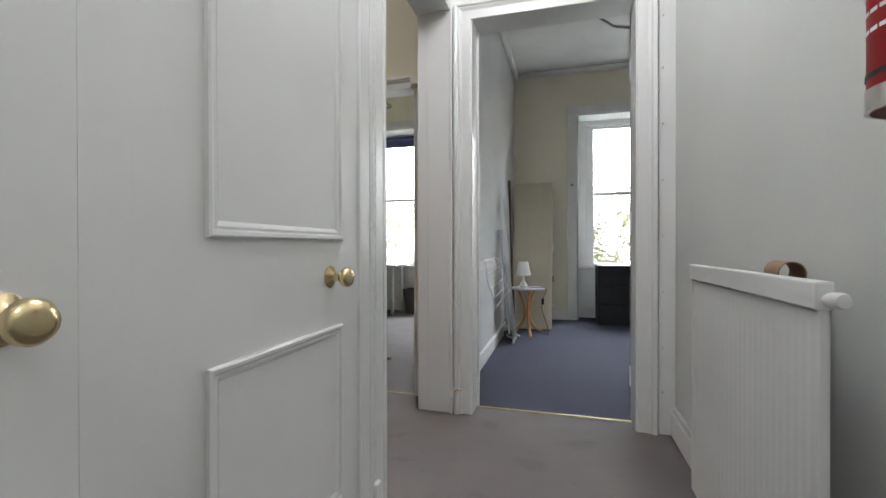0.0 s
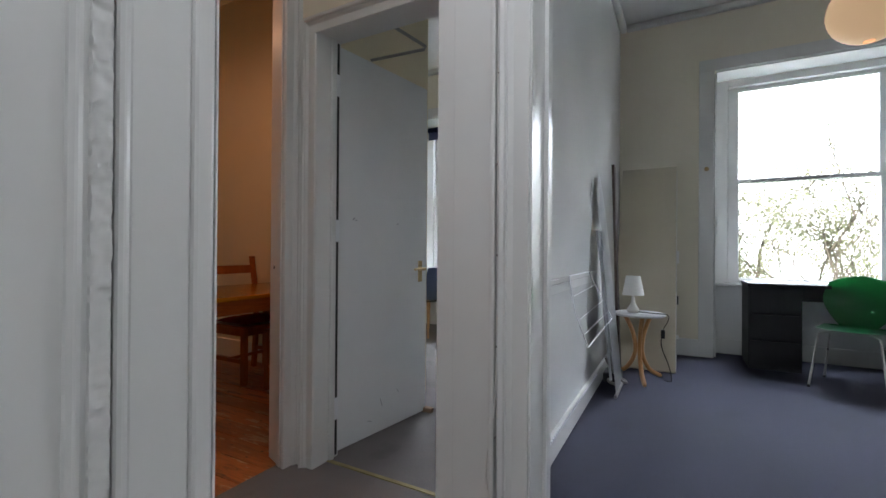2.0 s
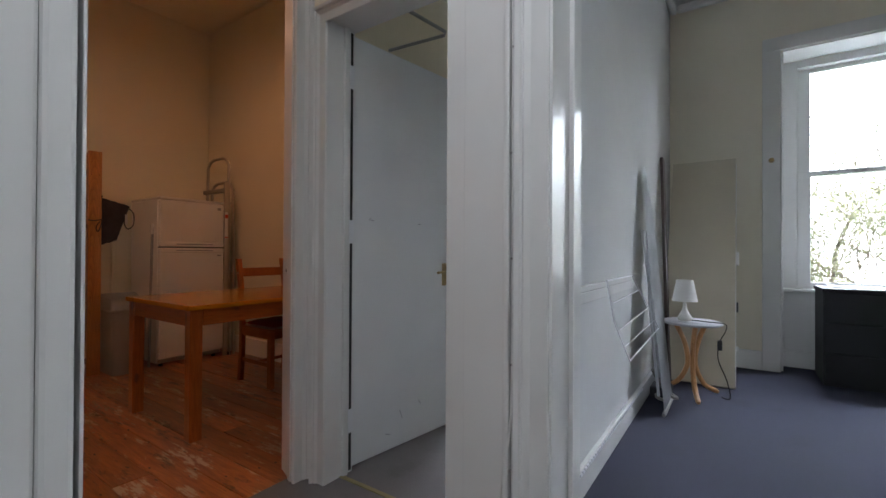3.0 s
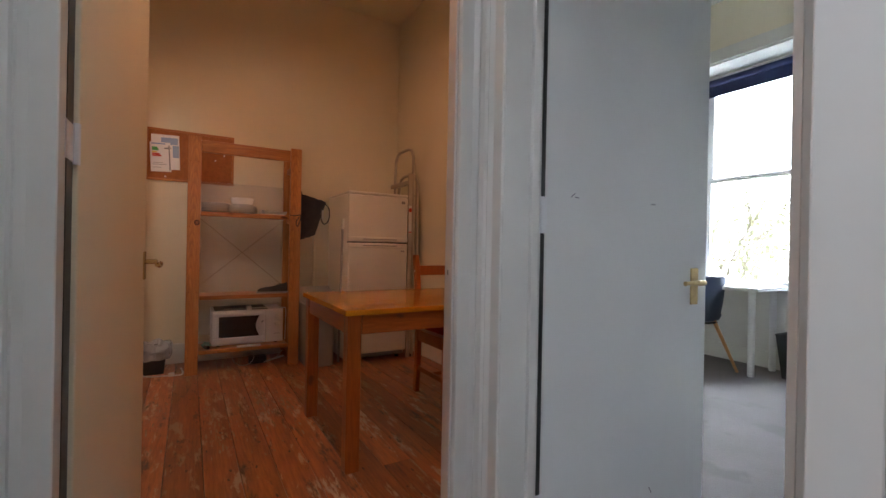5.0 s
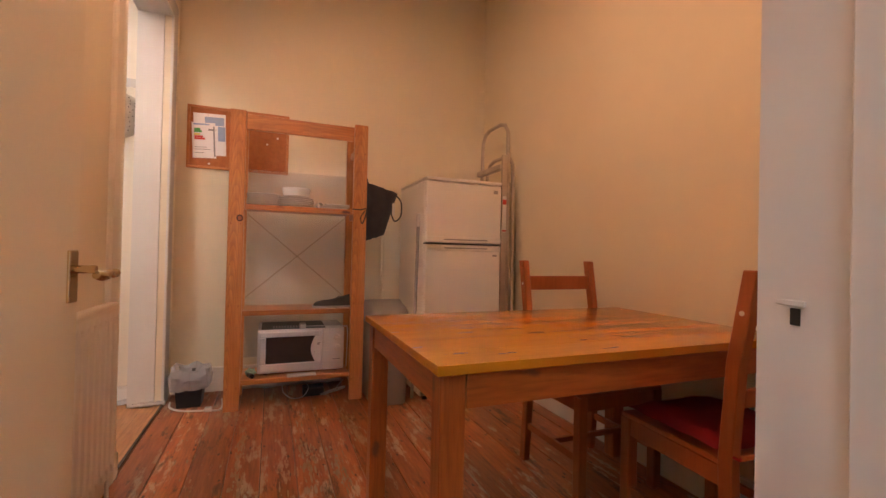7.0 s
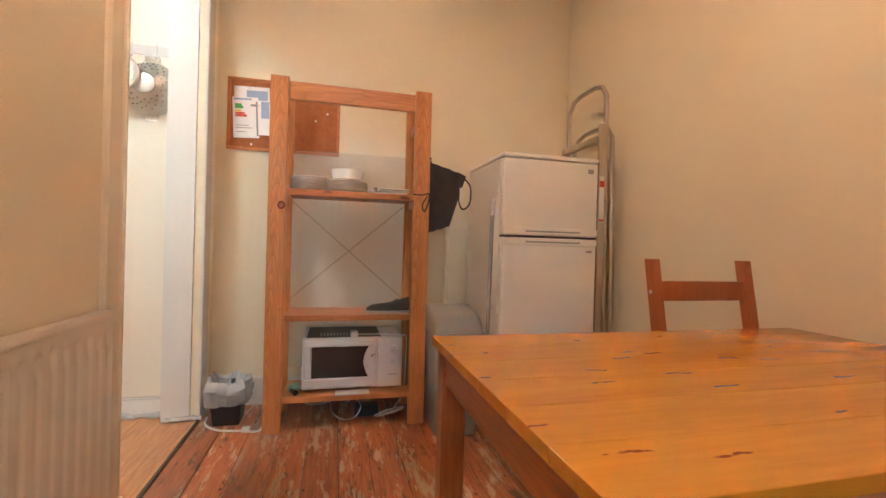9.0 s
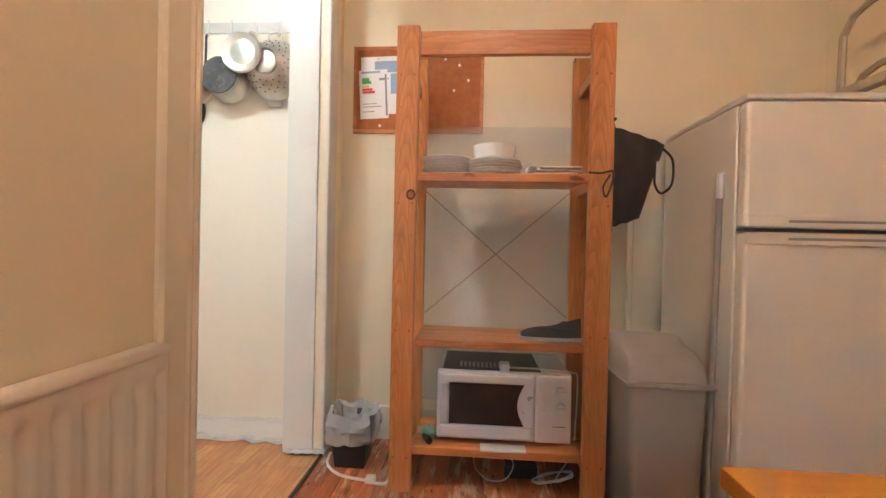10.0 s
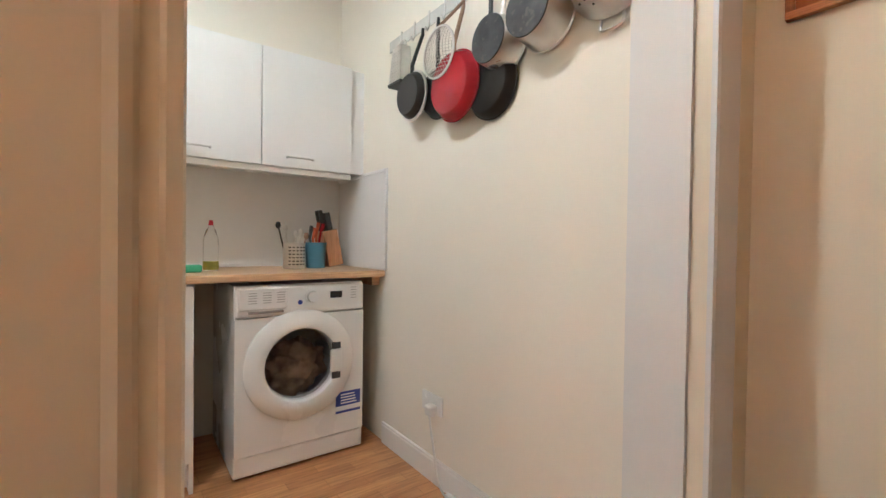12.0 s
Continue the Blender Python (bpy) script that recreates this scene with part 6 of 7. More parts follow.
for y in HOOKS:
    hk = part("hook", tube(curve_points([(XW + 0.006, y, 2.085), (XW + 0.008, y, 2.03), (XW + 0.012, y, 2.005), (XW + 0.022, y, 1.998), (XW + 0.028, y, 2.012)], 4), 0.0045, 6), CABLE, rail)


def hung(name, label, y, zc, r, depth, material, handle, off, tilt=0, face="base", group="pans on the rail"):
    """A pan hanging flat to the wall, its base to the room, by its handle from the rail."""
    p = thing(name, (XW + off, y, 2.005), label, "pan", group)
    m = Matrix.Translation((XW + off, y, zc)) @ pose(0, 0, 0, 0, 90 + tilt, 0)
    if face == "base":
        prof = [(r * 0.0, depth), (r * 0.80, depth), (r * 0.86, depth - 0.006), (r * 0.97, 0.012), (r, 0.0), (r * 1.03, -0.002), (r * 1.03, 0.002), (r * 0.98, 0.004)]
    else:
        prof = [(0.0, 0.006), (r * 0.8, 0.006), (r * 0.86, 0.01), (r * 0.97, depth), (r * 1.02, depth + 0.003), (r, depth + 0.006), (r * 0.83, 0.012), (0.0, 0.01)]
    body = smooth(part("body", turned(prof, m, 40), material, p))
    top = zc + r
    part("handle", tube([(XW + off + 0.012, y, top - 0.012), (XW + off + 0.012, y, top + 0.03), (XW + 0.024, y, 1.985), (XW + 0.024, y, 2.012)], [0.009, 0.009, 0.008, 0.006], 8), handle, p)
    return p, body, m


p, b, m = hung("saucepan", "steel saucepan with a scorched dark base", 0.632, 1.755, 0.098, 0.085, STEEL, STEEL, 0.012)
part("base_disc", turned([(0.0, 0.0885), (0.080, 0.0885), (0.082, 0.084)], m, 36), PAN_BASE, p, "scorched blue-grey base")
p, b, m = hung("saucepan", "larger steel saucepan with a blackened base", 0.823, 1.775, 0.105, 0.10, STEEL, STEEL, 0.012)
part("base_disc", turned([(0.0, 0.1035), (0.086, 0.1035), (0.088, 0.099)], m, 36), PAN_BASE, p, "blackened base")
p, b, m = hung("frying_pan", "red enamelled frying pan with a pale handle", 0.405, 1.665, 0.135, 0.045, RED_PAN, CARD, 0.055)
p, b, m = hung("frying_pan", "black non-stick frying pan", 0.565, 1.635, 0.125, 0.04, PAN_BLACK, BLACK, 0.010)
p, b, m = hung("frying_pan", "dark frying pan hanging edge-on", 0.115, 1.70, 0.105, 0.04, PAN_BLACK, BLACK, 0.065, 0)
part("rim", turned([(0.100, 0.0), (0.110, 0.002), (0.110, 0.010), (0.100, 0.012)], m, 36), STEEL, p)
p, b, m = hung("frying_pan", "small black frying pan at the back", 0.235, 1.69, 0.105, 0.04, PAN_BLACK, BLACK, 0.012)
# mesh strainer
s = thing("strainer", (XW + 0.1, 0.365, 2.005), "fine wire mesh strainer with a long handle", "strainer")
m = Matrix.Translation((XW + 0.115, 0.365, 1.795)) @ pose(0, 0, 0, 0, 90, 0)
part("rim", tube([m @ Vector((0.098 * math.cos(k * math.tau / 32), 0.098 * math.sin(k * math.tau / 32), 0)) for k in range(32)], 0.005, 6, closed=True), CHINA, s)
bm = bmesh.new()
for i in range(-8, 9):
    o = i * 0.0115
    w = math.sqrt(max(0.098 ** 2 - o * o, 0))
    if w < 0.02:
        continue
    for swap in (0, 1):
        pts = []
        for k in range(7):
            t = -w + 2 * w * k / 6
            dep = 0.035 * (1 - (t * t + o * o) / 0.098 ** 2)
            pts.append(m @ Vector((t, o, dep) if swap else (o, t, dep)))
        tube(pts, 0.0011, 4, bm)
part("mesh", bm, MESH, s)
part("handle", tube([(XW + 0.115, 0.365, 1.893), (XW + 0.06, 0.39, 1.96), (XW + 0.024, 0.41, 2.01)], 0.006, 8), CARD, s, "reddish wooden handle")
# steel colander with a small strainer before it
c = thing("colander", (XW + 0.02, 1.05, 2.0), "shiny steel colander with looped handles", "colander")
m = Matrix.Translation((XW + 0.012, 1.055, 1.83)) @ pose(0, 0, 0, 0, 90, 0)
smooth(part("bowl", turned([(0.142, 0.0), (0.146, 0.002), (0.138, 0.012), (0.128, 0.05), (0.10, 0.085), (0.06, 0.108), (0.03, 0.116), (0.0, 0.118)], m, 44), STEEL, c))
part("foot_ring", turned([(0.058, 0.104), (0.064, 0.122), (0.060, 0.126), (0.055, 0.122), (0.053, 0.108)], m, 36), STEEL, c)
bm = bmesh.new()
for ring, (rad, lift) in enumerate(((0.085, 0.097), (0.100, 0.0855), (0.113, 0.070), (0.123, 0.057))):
    for k in range(16):
        a = (k + 0.5 * (ring % 2)) * math.tau / 16
        rod(m @ Vector((rad * math.cos(a), rad * math.sin(a), lift - 0.001)), m @ Vector((rad * math.cos(a) * 1.012, rad * math.sin(a) * 1.012, lift + 0.0022)), 0.0032, seg=6, bm=bm)
tagged(part("drain_holes", bm, DARK_GREY, c), kind="stuff")
for z, sgn in ((1.98, 1), (1.683, -1)):
    part("loop_handle", tube(curve_points([(XW + 0.016, 1.02, z), (XW + 0.02, 1.025, z + sgn * 0.03), (XW + 0.02, 1.085, z + sgn * 0.03), (XW + 0.016, 1.09, z)], 4), 0.005, 6), STEEL, c)
c2 = thing("small_sieve", (XW + 0.13, 0.96, 2.0), "small round steel lid hanging before the colander", "pan lid")
m = Matrix.Translation((XW + 0.135, 0.95, 1.865)) @ pose(0, 0, 0, 0, 90, 0)
smooth(part("disc", turned([(0.090, 0.0), (0.095, 0.004), (0.095, 0.014), (0.089, 0.018), (0.078, 0.014), (0.068, 0.006), (0.055, 0.004), (0.050, 0.007), (0.0, 0.006)], m, 40), STEEL, c2))
part("handle", tube([(XW + 0.135, 0.95, 1.955), (XW + 0.06, 0.95, 2.0), (XW + 0.022, 0.95, 2.01)], 0.005, 6), STEEL, c2)
# box grater
g = thing("grater", (XW + 0.04, -0.05, 2.0), "steel box grater hanging from a hook", "grater")
bm = bmesh.new()
a = [bm.verts.new((XW + x, y, 1.80)) for x, y in ((0.004, -0.105), (0.075, -0.105), (0.075, 0.005), (0.004, 0.005))]
b = [bm.verts.new((XW + x, y, 1.98)) for x, y in ((0.012, -0.09), (0.06, -0.09), (0.06, -0.01), (0.012, -0.01))]
for k in range(4):
    bm.faces.new((a[k], a[(k + 1) % 4], b[(k + 1) % 4], b[k]))
bm.faces.new(b)
part("body", bm, STEEL, g)
bm = bmesh.new()
for i in range(9):
    for k in range(5):
        rod((XW + 0.074 - i * 0.0015, -0.085 + k * 0.0175, 1.82 + i * 0.016), (XW + 0.0775 - i * 0.0015, -0.085 + k * 0.0175, 1.824 + i * 0.016), 0.004, 0.002, 6, bm)
part("teeth", bm, STEEL, g)
part("handle", tube(curve_points([(XW + 0.03, -0.08, 1.98), (XW + 0.03, -0.075, 2.01), (XW + 0.03, -0.03, 2.01), (XW + 0.03, -0.02, 1.98)], 4), 0.006, 6), STEEL, g)
part("base_band", box(XW + 0.003, XW + 0.077, -0.107, 0.007, 1.795, 1.81, 0.002), BLACK, g)
# a long spatula
sp = thing("spatula", (XW + 0.03, 0.70, 2.0), "thin black-handled spatula on the rail", "utensil", "utensils in pots")
part("handle", tube([(XW + 0.024, 0.70, 2.012), (XW + 0.026, 0.70, 1.86)], 0.006, 6), BLACK, sp)

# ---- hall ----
# Unseen pendants added above the hall's two fill lights.
hl = thing("hall_lamp", (-0.05, -1.0, H), "unseen ceiling pendant added for the hall's fill light", "lamp", "hall pendants")
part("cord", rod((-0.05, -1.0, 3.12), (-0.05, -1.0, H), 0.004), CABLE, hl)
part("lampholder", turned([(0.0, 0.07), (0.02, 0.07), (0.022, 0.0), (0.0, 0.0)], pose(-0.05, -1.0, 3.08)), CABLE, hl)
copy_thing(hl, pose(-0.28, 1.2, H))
# Unseen downlight body added round the lobby's fill spot.
lobby = thing("lobby_lamp", (-1.2, 1.72, H), "unseen ceiling downlight added for the lobby's fill light", "lamp")
smooth(part("can", turned([(0.03, 0.32), (0.06, 0.30), (0.06, 0.0), (0.056, 0.0), (0.056, 0.28), (0.0, 0.29)], pose(-1.2, 1.72, H - 0.32), 28), WHITE_METAL, lobby))

hr = thing("hall_radiator", (0.5, 1.15, 0.13), "white ribbed panel radiator with a top shelf on the hall wall", "radiator")
bm = bmesh.new()
n = 150
cols = []
for i in range(n + 1):
    y = 0.76 + 0.79 * i / n
    g = 0.001 if (i // 3) % 2 else 0.0
    cols.append([bm.verts.new((0.455 + g * k, y, z)) for z, k in ((0.13, 0), (0.15, 0), (0.165, 1), (0.86, 1), (0.875, 0), (0.89, 0))])
for a, b in zip(cols, cols[1:]):
    for k in range(5):
        bm.faces.new((a[k], b[k], b[k + 1], a[k + 1]))
part("panel", bm, RAD_W, hr)
part("end_seam", box(0.453, 0.470, 0.752, 0.764, 0.13, 0.90, 0.003), RAD_W, hr)
part("end_seam", box(0.453, 0.470, 1.546, 1.558, 0.13, 0.90, 0.003), RAD_W, hr)
part("top_rail", box(0.445, 0.478, 0.75, 1.56, 0.895, 0.948, 0.004), RAD_W, hr)
part("back_panel", box(0.472, 0.478, 0.765, 1.545, 0.14, 0.895), RAD_W, hr)
part("rest", box(0.478, 0.584, 0.98, 1.14, 0.905, 0.92, 0.002), RAD_W, hr)
for y in (1.1, 1.45):
    part("bracket", box(0.478, 0.586, y, y + 0.03, 0.3, 0.8), RAD_W, hr)
vl = smooth(part("valve", turned([(0.0, 0.0), (0.009, 0.0), (0.010, 0.012), (0.014, 0.018), (0.015, 0.045), (0.012, 0.053), (0.0, 0.055)], facing((0.465, 0.752, 0.915), (0, -1, 0.05))), RAD_W, hr))
tr = thing("card_tube", (0.52, 1.07, 0.948), "empty brown cardboard roll lying on the radiator", "card tube")
smooth(part("tube", turned([(0.026, -0.055), (0.028, -0.055), (0.028, 0.055), (0.026, 0.055), (0.0255, 0.0)], facing((0.53, 1.06, 0.949), (0.12, 1, 0))), CARD, tr))

fe = thing("fire_extinguisher", (0.53, 0.60, 1.22), "red fire extinguisher hung on the hall wall", "fire extinguisher")
smooth(part("cylinder", turned([(0.0, 0.0), (0.06, 0.0), (0.07, 0.012), (0.07, 0.40), (0.06, 0.44), (0.03, 0.47), (0.02, 0.49), (0.0, 0.49)], pose(0.513, 0.59, 1.235), 36), RED_PAINT, fe))
smooth(part("foot_ring", turned([(0.066, -0.02), (0.072, -0.02), (0.072, 0.014), (0.066, 0.014)], pose(0.513, 0.59, 1.235), 36), STEEL, fe))
part("band", turned([(0.0705, 0.03), (0.0715, 0.03), (0.0715, 0.038), (0.0705, 0.038)], pose(0.513, 0.59, 1.235), 36), BLACK, fe)
bm = bmesh.new()
for i in range(9):
    z = 0.10 + i * 0.028
    for k in range(6):
        a = radians(120 + k * 15)
        box(0.0702, 0.0709, -0.007, 0.007, -0.003, 0.003, bm=bm, m=pose(0.513, 0.59, 1.235 + z) @ pose(0, 0, 0, 0, 0, math.degrees(a)))
tagged(part("label_print", bm, PAPER, fe, "small white print"), kind="stuff")
part("valve", rod((0.513, 0.59, 1.72), (0.513, 0.59, 1.78), 0.018), BLACK, fe)
part("lever", box(0.44, 0.53, 0.58, 0.60, 1.775, 1.79, 0.004), BLACK, fe)
part("bracket", box(0.578, 0.587, 0.56, 0.62, 1.40, 1.62, 0.003), BLACK, fe)

# ---- first bedroom ----
ln = thing("paper_lantern", (0.93, 4.62, H), "round warm rice-paper lantern hanging on a cord", "lamp")
part("cord", rod((0.93, 4.62, 2.75), (0.93, 4.62, H), 0.003), CABLE, ln)
bm = bmesh.new()
prof = []
for i in range(41):
    a = -math.pi / 2 + math.pi * i / 40
    r = 0.205 * math.cos(a)
    prof.append((max(r, 0.03) + (0.004 if i % 2 else 0), 0.205 * math.sin(a)))
smooth(part("globe", turned(prof, pose(0.93, 4.62, 2.56), 40, bm), LANTERN, ln), 60)

st = thing("side_table", (-0.385, 4.86, 0), "small round side table with bent beech legs", "side table")
smooth(part("top", turned([(0.0, 0.52), (0.185, 0.52), (0.195, 0.527), (0.195, 0.536), (0.188, 0.541), (0.0, 0.541)], pose(-0.385, 4.86, 0), 48), TABLE_GREY, st))
for k in range(3):
    a = radians(-75 + k * 120)
    c, s_ = math.cos(a), math.sin(a)
    pts = curve_points([(-0.385 + c * 0.12, 4.86 + s_ * 0.12, 0.52), (-0.385 + c * 0.05, 4.86 + s_ * 0.05, 0.38), (-0.385 + c * 0.03, 4.86 + s_ * 0.03, 0.22), (-0.385 + c * 0.10, 4.86 + s_ * 0.10, 0.08), (-0.385 + c * 0.22, 4.86 + s_ * 0.22, 0.012)], 6)
    part("leg", tube(pts, [0.017] * (len(pts) - 1) + [0.012], 8), BEECH, st)
tl = thing("table_lamp", (-0.43, 4.85, 0.541), "small white table lamp with a tapered shade", "lamp")
smooth(part("base", turned([(0.0, 0.0), (0.042, 0.0), (0.048, 0.012), (0.046, 0.03), (0.03, 0.055), (0.016, 0.085), (0.012, 0.13), (0.0, 0.13)], pose(-0.43, 4.85, 0.541)), CHINA, tl))
smooth(part("shade", turned([(0.085, 0.13), (0.055, 0.285), (0.052, 0.285), (0.082, 0.13)], pose(-0.43, 4.85, 0.555), 36), SHADE, tl))
part("spider", box(-0.485, -0.375, 4.848, 4.852, 0.70, 0.704), STEEL, tl)
part("stem", rod((-0.43, 4.85, 0.66), (-0.43, 4.85, 0.72), 0.006), STEEL, tl)
part("flex", tube(curve_points([(-0.39, 4.85, 0.548), (-0.33, 4.84, 0.548), (-0.27, 4.83, 0.546), (-0.18, 4.80, 0.545), (-0.175, 4.79, 0.50), (-0.21, 4.79, 0.42), (-0.22, 4.79, 0.30), (-0.17, 4.82, 0.15), (-0.15, 4.86, 0.02), (-0.2, 4.9, 0.005)], 5), 0.0035, 6), BLACK, tl, "dark flex with a switch")
part("flex_switch", box(-0.225, -0.195, 4.78, 4.80, 0.36, 0.43, 0.006), BLACK, tl)

# spare door and boards leaning in the corner
lean = math.degrees(math.atan2(0.80, 1.93))
bd = thing("spare_door", (-0.41, 5.2, 0), "plain beige spare door leaning against the bedroom wall", "door")
m = Matrix.Translation((0, 5.16, 0.0)) @ pose(0, 0, 0, -lean)
part("leaf", box(-0.63, -0.125, 0.0, 0.036, 0.014, 2.06, 0.003, m=m), BEIGE, bd)
part("edge_strip", box(-0.124, -0.118, 0.004, 0.032, 0.02, 2.0, m=m), UNIT, bd)
part("latch", box(-0.118, -0.104, 0.008, 0.028, 0.62, 0.70, 0.003, m=m), DARK_GREY, bd)
part("keep", box(-0.118, -0.10, 0.008, 0.028, 1.02, 1.14, 0.003, m=m), UNIT, bd)
part("keep", box(-0.118, -0.10, 0.008, 0.028, 0.30, 0.34, 0.003, m=m), UNIT, bd)
ib = thing("ironing_board", (-0.55, 4.45, 0), "folded grey ironing board leaning on the partition", "ironing board")
m = Matrix.Translation((-0.49, 4.46, 0.0)) @ pose(0, 0, 0, 0, -5.4, 0)
bm = bmesh.new()
outline = [(-0.19, 0.02), (-0.19, 1.05), (-0.15, 1.38), (-0.07, 1.60), (0.0, 1.66), (0.07, 1.60), (0.15, 1.38), (0.19, 1.05), (0.19, 0.02)]
f = bm.faces.new([bm.verts.new((0, y, z)) for y, z in outline])
bmesh.ops.solidify(bm, geom=[f], thickness=0.03)
bmesh.ops.transform(bm, matrix=m @ pose(0, 0.02, 0.0), verts=bm.verts)
part("board", bm, GREY_FABRIC, ib)
for y in (-0.1, 0.1):
    part("leg", tube([m @ Vector((-0.035, y, 0.1)), m @ Vector((-0.045, y * 0.4, 0.7)), m @ Vector((-0.035, -y, 1.2))], 0.010, 6), WHITE_METAL, ib)
part("foot_bar", tube([m @ Vector((0.0, -0.2, 0.012)), m @ Vector((0.0, 0.22, 0.012))], 0.012, 6), GREY, ib)
pk = thing("dark_plank", (-0.6, 5.3, 0), "narrow dark wooden plank leaning in the corner", "plank")
part("board", box(-0.012, 0.012, -0.05, 0.05, 0.01, 1.86, 0.002, m=Matrix.Translation((-0.55, 5.0, 0)) @ pose(0, 0, 0, -9, -2.8, 0)), DARK_WOOD, pk)
ps = thing("cable_coil", (-0.55, 4.62, 0), "loose grey coil of cable and strap on the floor", "cable")
part("wire", tube(curve_points([(-0.60, 4.55, 0.22), (-0.56, 4.60, 0.12), (-0.50, 4.62, 0.04), (-0.46, 4.66, 0.015), (-0.50, 4.72, 0.02), (-0.57, 4.68, 0.05), (-0.58, 4.60, 0.02), (-0.5, 4.56, 0.01)], 6), 0.012, 8), GREY, ps)
bx_ = thing("dark_case", (-0.56, 4.80, 0), "small dark case on the carpet below the boards", "case")
part("body", box(-0.63, -0.50, 4.62, 4.80, 0.0, 0.08, 0.012), DARK_GREY, bx_)

# wire airer hooked over the dado
ar = thing("clothes_airer", (-0.62, 3.7, 0.87), "white wire clothes airer hooked over the dado rail", "clothes airer")
A = lambda u, v: Vector((-0.635 + 0.15 * v * (0.35 + 0.65 * u), 3.42 + 0.60 * u - 0.02 * v, 0.90 - 0.42 * v + 0.12 * u * v))
part("frame", tube([A(0, 0), A(1, 0), A(1, 0.55), A(1, 1), A(0.25, 1.05)], 0.0038, 6), WHITE_METAL, ar)
part("frame", tube([A(0, 0), A(0.06, 0.5), A(0.25, 1.05)], 0.0038, 6), WHITE_METAL, ar)
for v in (0.28, 0.62, 0.85):
    part("wire", tube([A(0.04 + 0.2 * v, v), A(1, v)], 0.0026, 6), WHITE_METAL, ar)

# desk
dk = thing("desk", (1.05, 5.95, 0), "black laminate desk with a drawer pedestal under the window", "desk")
part("top", box(0.44, 1.68, 5.70, 6.20, 0.735, 0.765, 0.003), BLACK_DESK, dk)
pd = part("pedestal", box(0.45, 0.83, 5.73, 6.19, 0.0, 0.735, 0.003), BLACK_DESK, dk)
for i in range(3):
    part("drawer", box(0.456, 0.824, 5.714, 5.729, 0.03 + i * 0.235, 0.255 + i * 0.235, 0.003), BLACK_DESK, pd)
part("panel", box(1.64, 1.67, 5.74, 6.19, 0.0, 0.735, 0.003), BLACK_DESK, dk)
part("apron", box(0.83, 1.64, 5.74, 5.76, 0.62, 0.735, 0.003), BLACK_DESK, dk)
# papers on it
solid("desk_paper", box(0.52, 1.5, 5.95, 6.15, 0.766, 0.770), PAPER, "white papers spread on the black desk", "paper")

# green shell chair
gc = thing("shell_chair", (1.08, 5.42, 0), "green moulded shell chair with thin steel legs", "chair")
gm = pose(1.08, 5.42, 0, 0, 0, 155)
bm = bmesh.new()
rows = []
for i in range(25):
    s = i / 24
    if s < 0.45:
        t = s / 0.45
        y, z, w = 0.22 - 0.38 * t, 0.455 - 0.02 * math.sin(t * math.pi), 0.20 + 0.02 * math.sin(t * math.pi)
    else:
        t = (s - 0.45) / 0.55
        y, z = -0.16 - 0.09 * t - 0.03 * math.sin(t * math.pi), 0.455 + 0.40 * t
        w = 0.11 + 0.12 * math.sin(min(t * 1.25, 1) * math.pi * 0.75) if t < 0.9 else 0.23 * math.sqrt(max(0, 1 - ((t - 0.62) / 0.385) ** 2))
        w = max(w, 0.03)
    rows.append([bm.verts.new((w * (k / 8 - 1), y + (0.03 * (k / 8 - 1) ** 2 if s > 0.45 else 0), z + (0.012 * (k / 8 - 1) ** 2 if s < 0.45 else 0))) for k in range(17)])
for a, b in zip(rows, rows[1:]):
    for k in range(16):
        bm.faces.new((a[k], a[k + 1], b[k + 1], b[k]))
bmesh.ops.solidify(bm, geom=list(bm.faces), thickness=0.010)
bmesh.ops.transform(bm, matrix=gm, verts=bm.verts)
smooth(part("shell", bm, GREEN, gc), 50)
for sx in (-1, 1):
    for sy, yy in ((1, 0.20), (-1, -0.18)):
        part("leg", tube([gm @ Vector((sx * 0.10, yy * 0.6, 0.44)), gm @ Vector((sx * 0.17, yy * 0.9, 0.42)), gm @ Vector((sx * 0.22, yy * 1.15, 0.012))], 0.008, 8), STEEL, gc)
        part("leg_tip", rod(gm @ Vector((sx * 0.2195, yy * 1.147, 0.02)), gm @ Vector((sx * 0.2205, yy * 1.152, 0.0)), 0.011), BLACK, gc)
# switch on the wall by the window
solid("coat_hook", rod((0.135, 5.985, 1.86), (0.135, 5.955, 1.86), 0.022, 0.018, 16), OLD_BRASS, "small round metal hook on the window casing", "hook")
# hook on the partition
solid("wall_hook", tube(curve_points([(-0.66, 2.80, 1.98), (-0.64, 2.80, 1.97), (-0.63, 2.80, 1.92), (-0.645, 2.80, 1.86), (-0.66, 2.80, 1.85)], 4), 0.008, 6), OLD_BRASS, "old metal hook on the white partition", "hook")
# bead along the skirting
bm = bmesh.new()
for i in range(48):
    y = 2.80 + i * 0.033
    box(-0.64, -0.632, y, y + 0.02, 0.115, 0.128, 0.002, bm, seg=1)
structure("beaded_trim", bm, WHITE_METAL)

bb = thing("waste_bin", (1.42, 5.60, 0), "dark round waste bin beside the desk", "bin")
smooth(part("body", turned([(0.0, 0.004), (0.095, 0.0), (0.10, 0.006), (0.125, 0.285), (0.121, 0.285), (0.097, 0.012), (0.0, 0.012)], pose(1.42, 5.60, 0), 32), DARK_GREY, bb))
smooth(part("rim", turned([(0.121, 0.283), (0.130, 0.283), (0.131, 0.292), (0.122, 0.293)], pose(1.42, 5.60, 0), 32), DARK_GREY, bb))

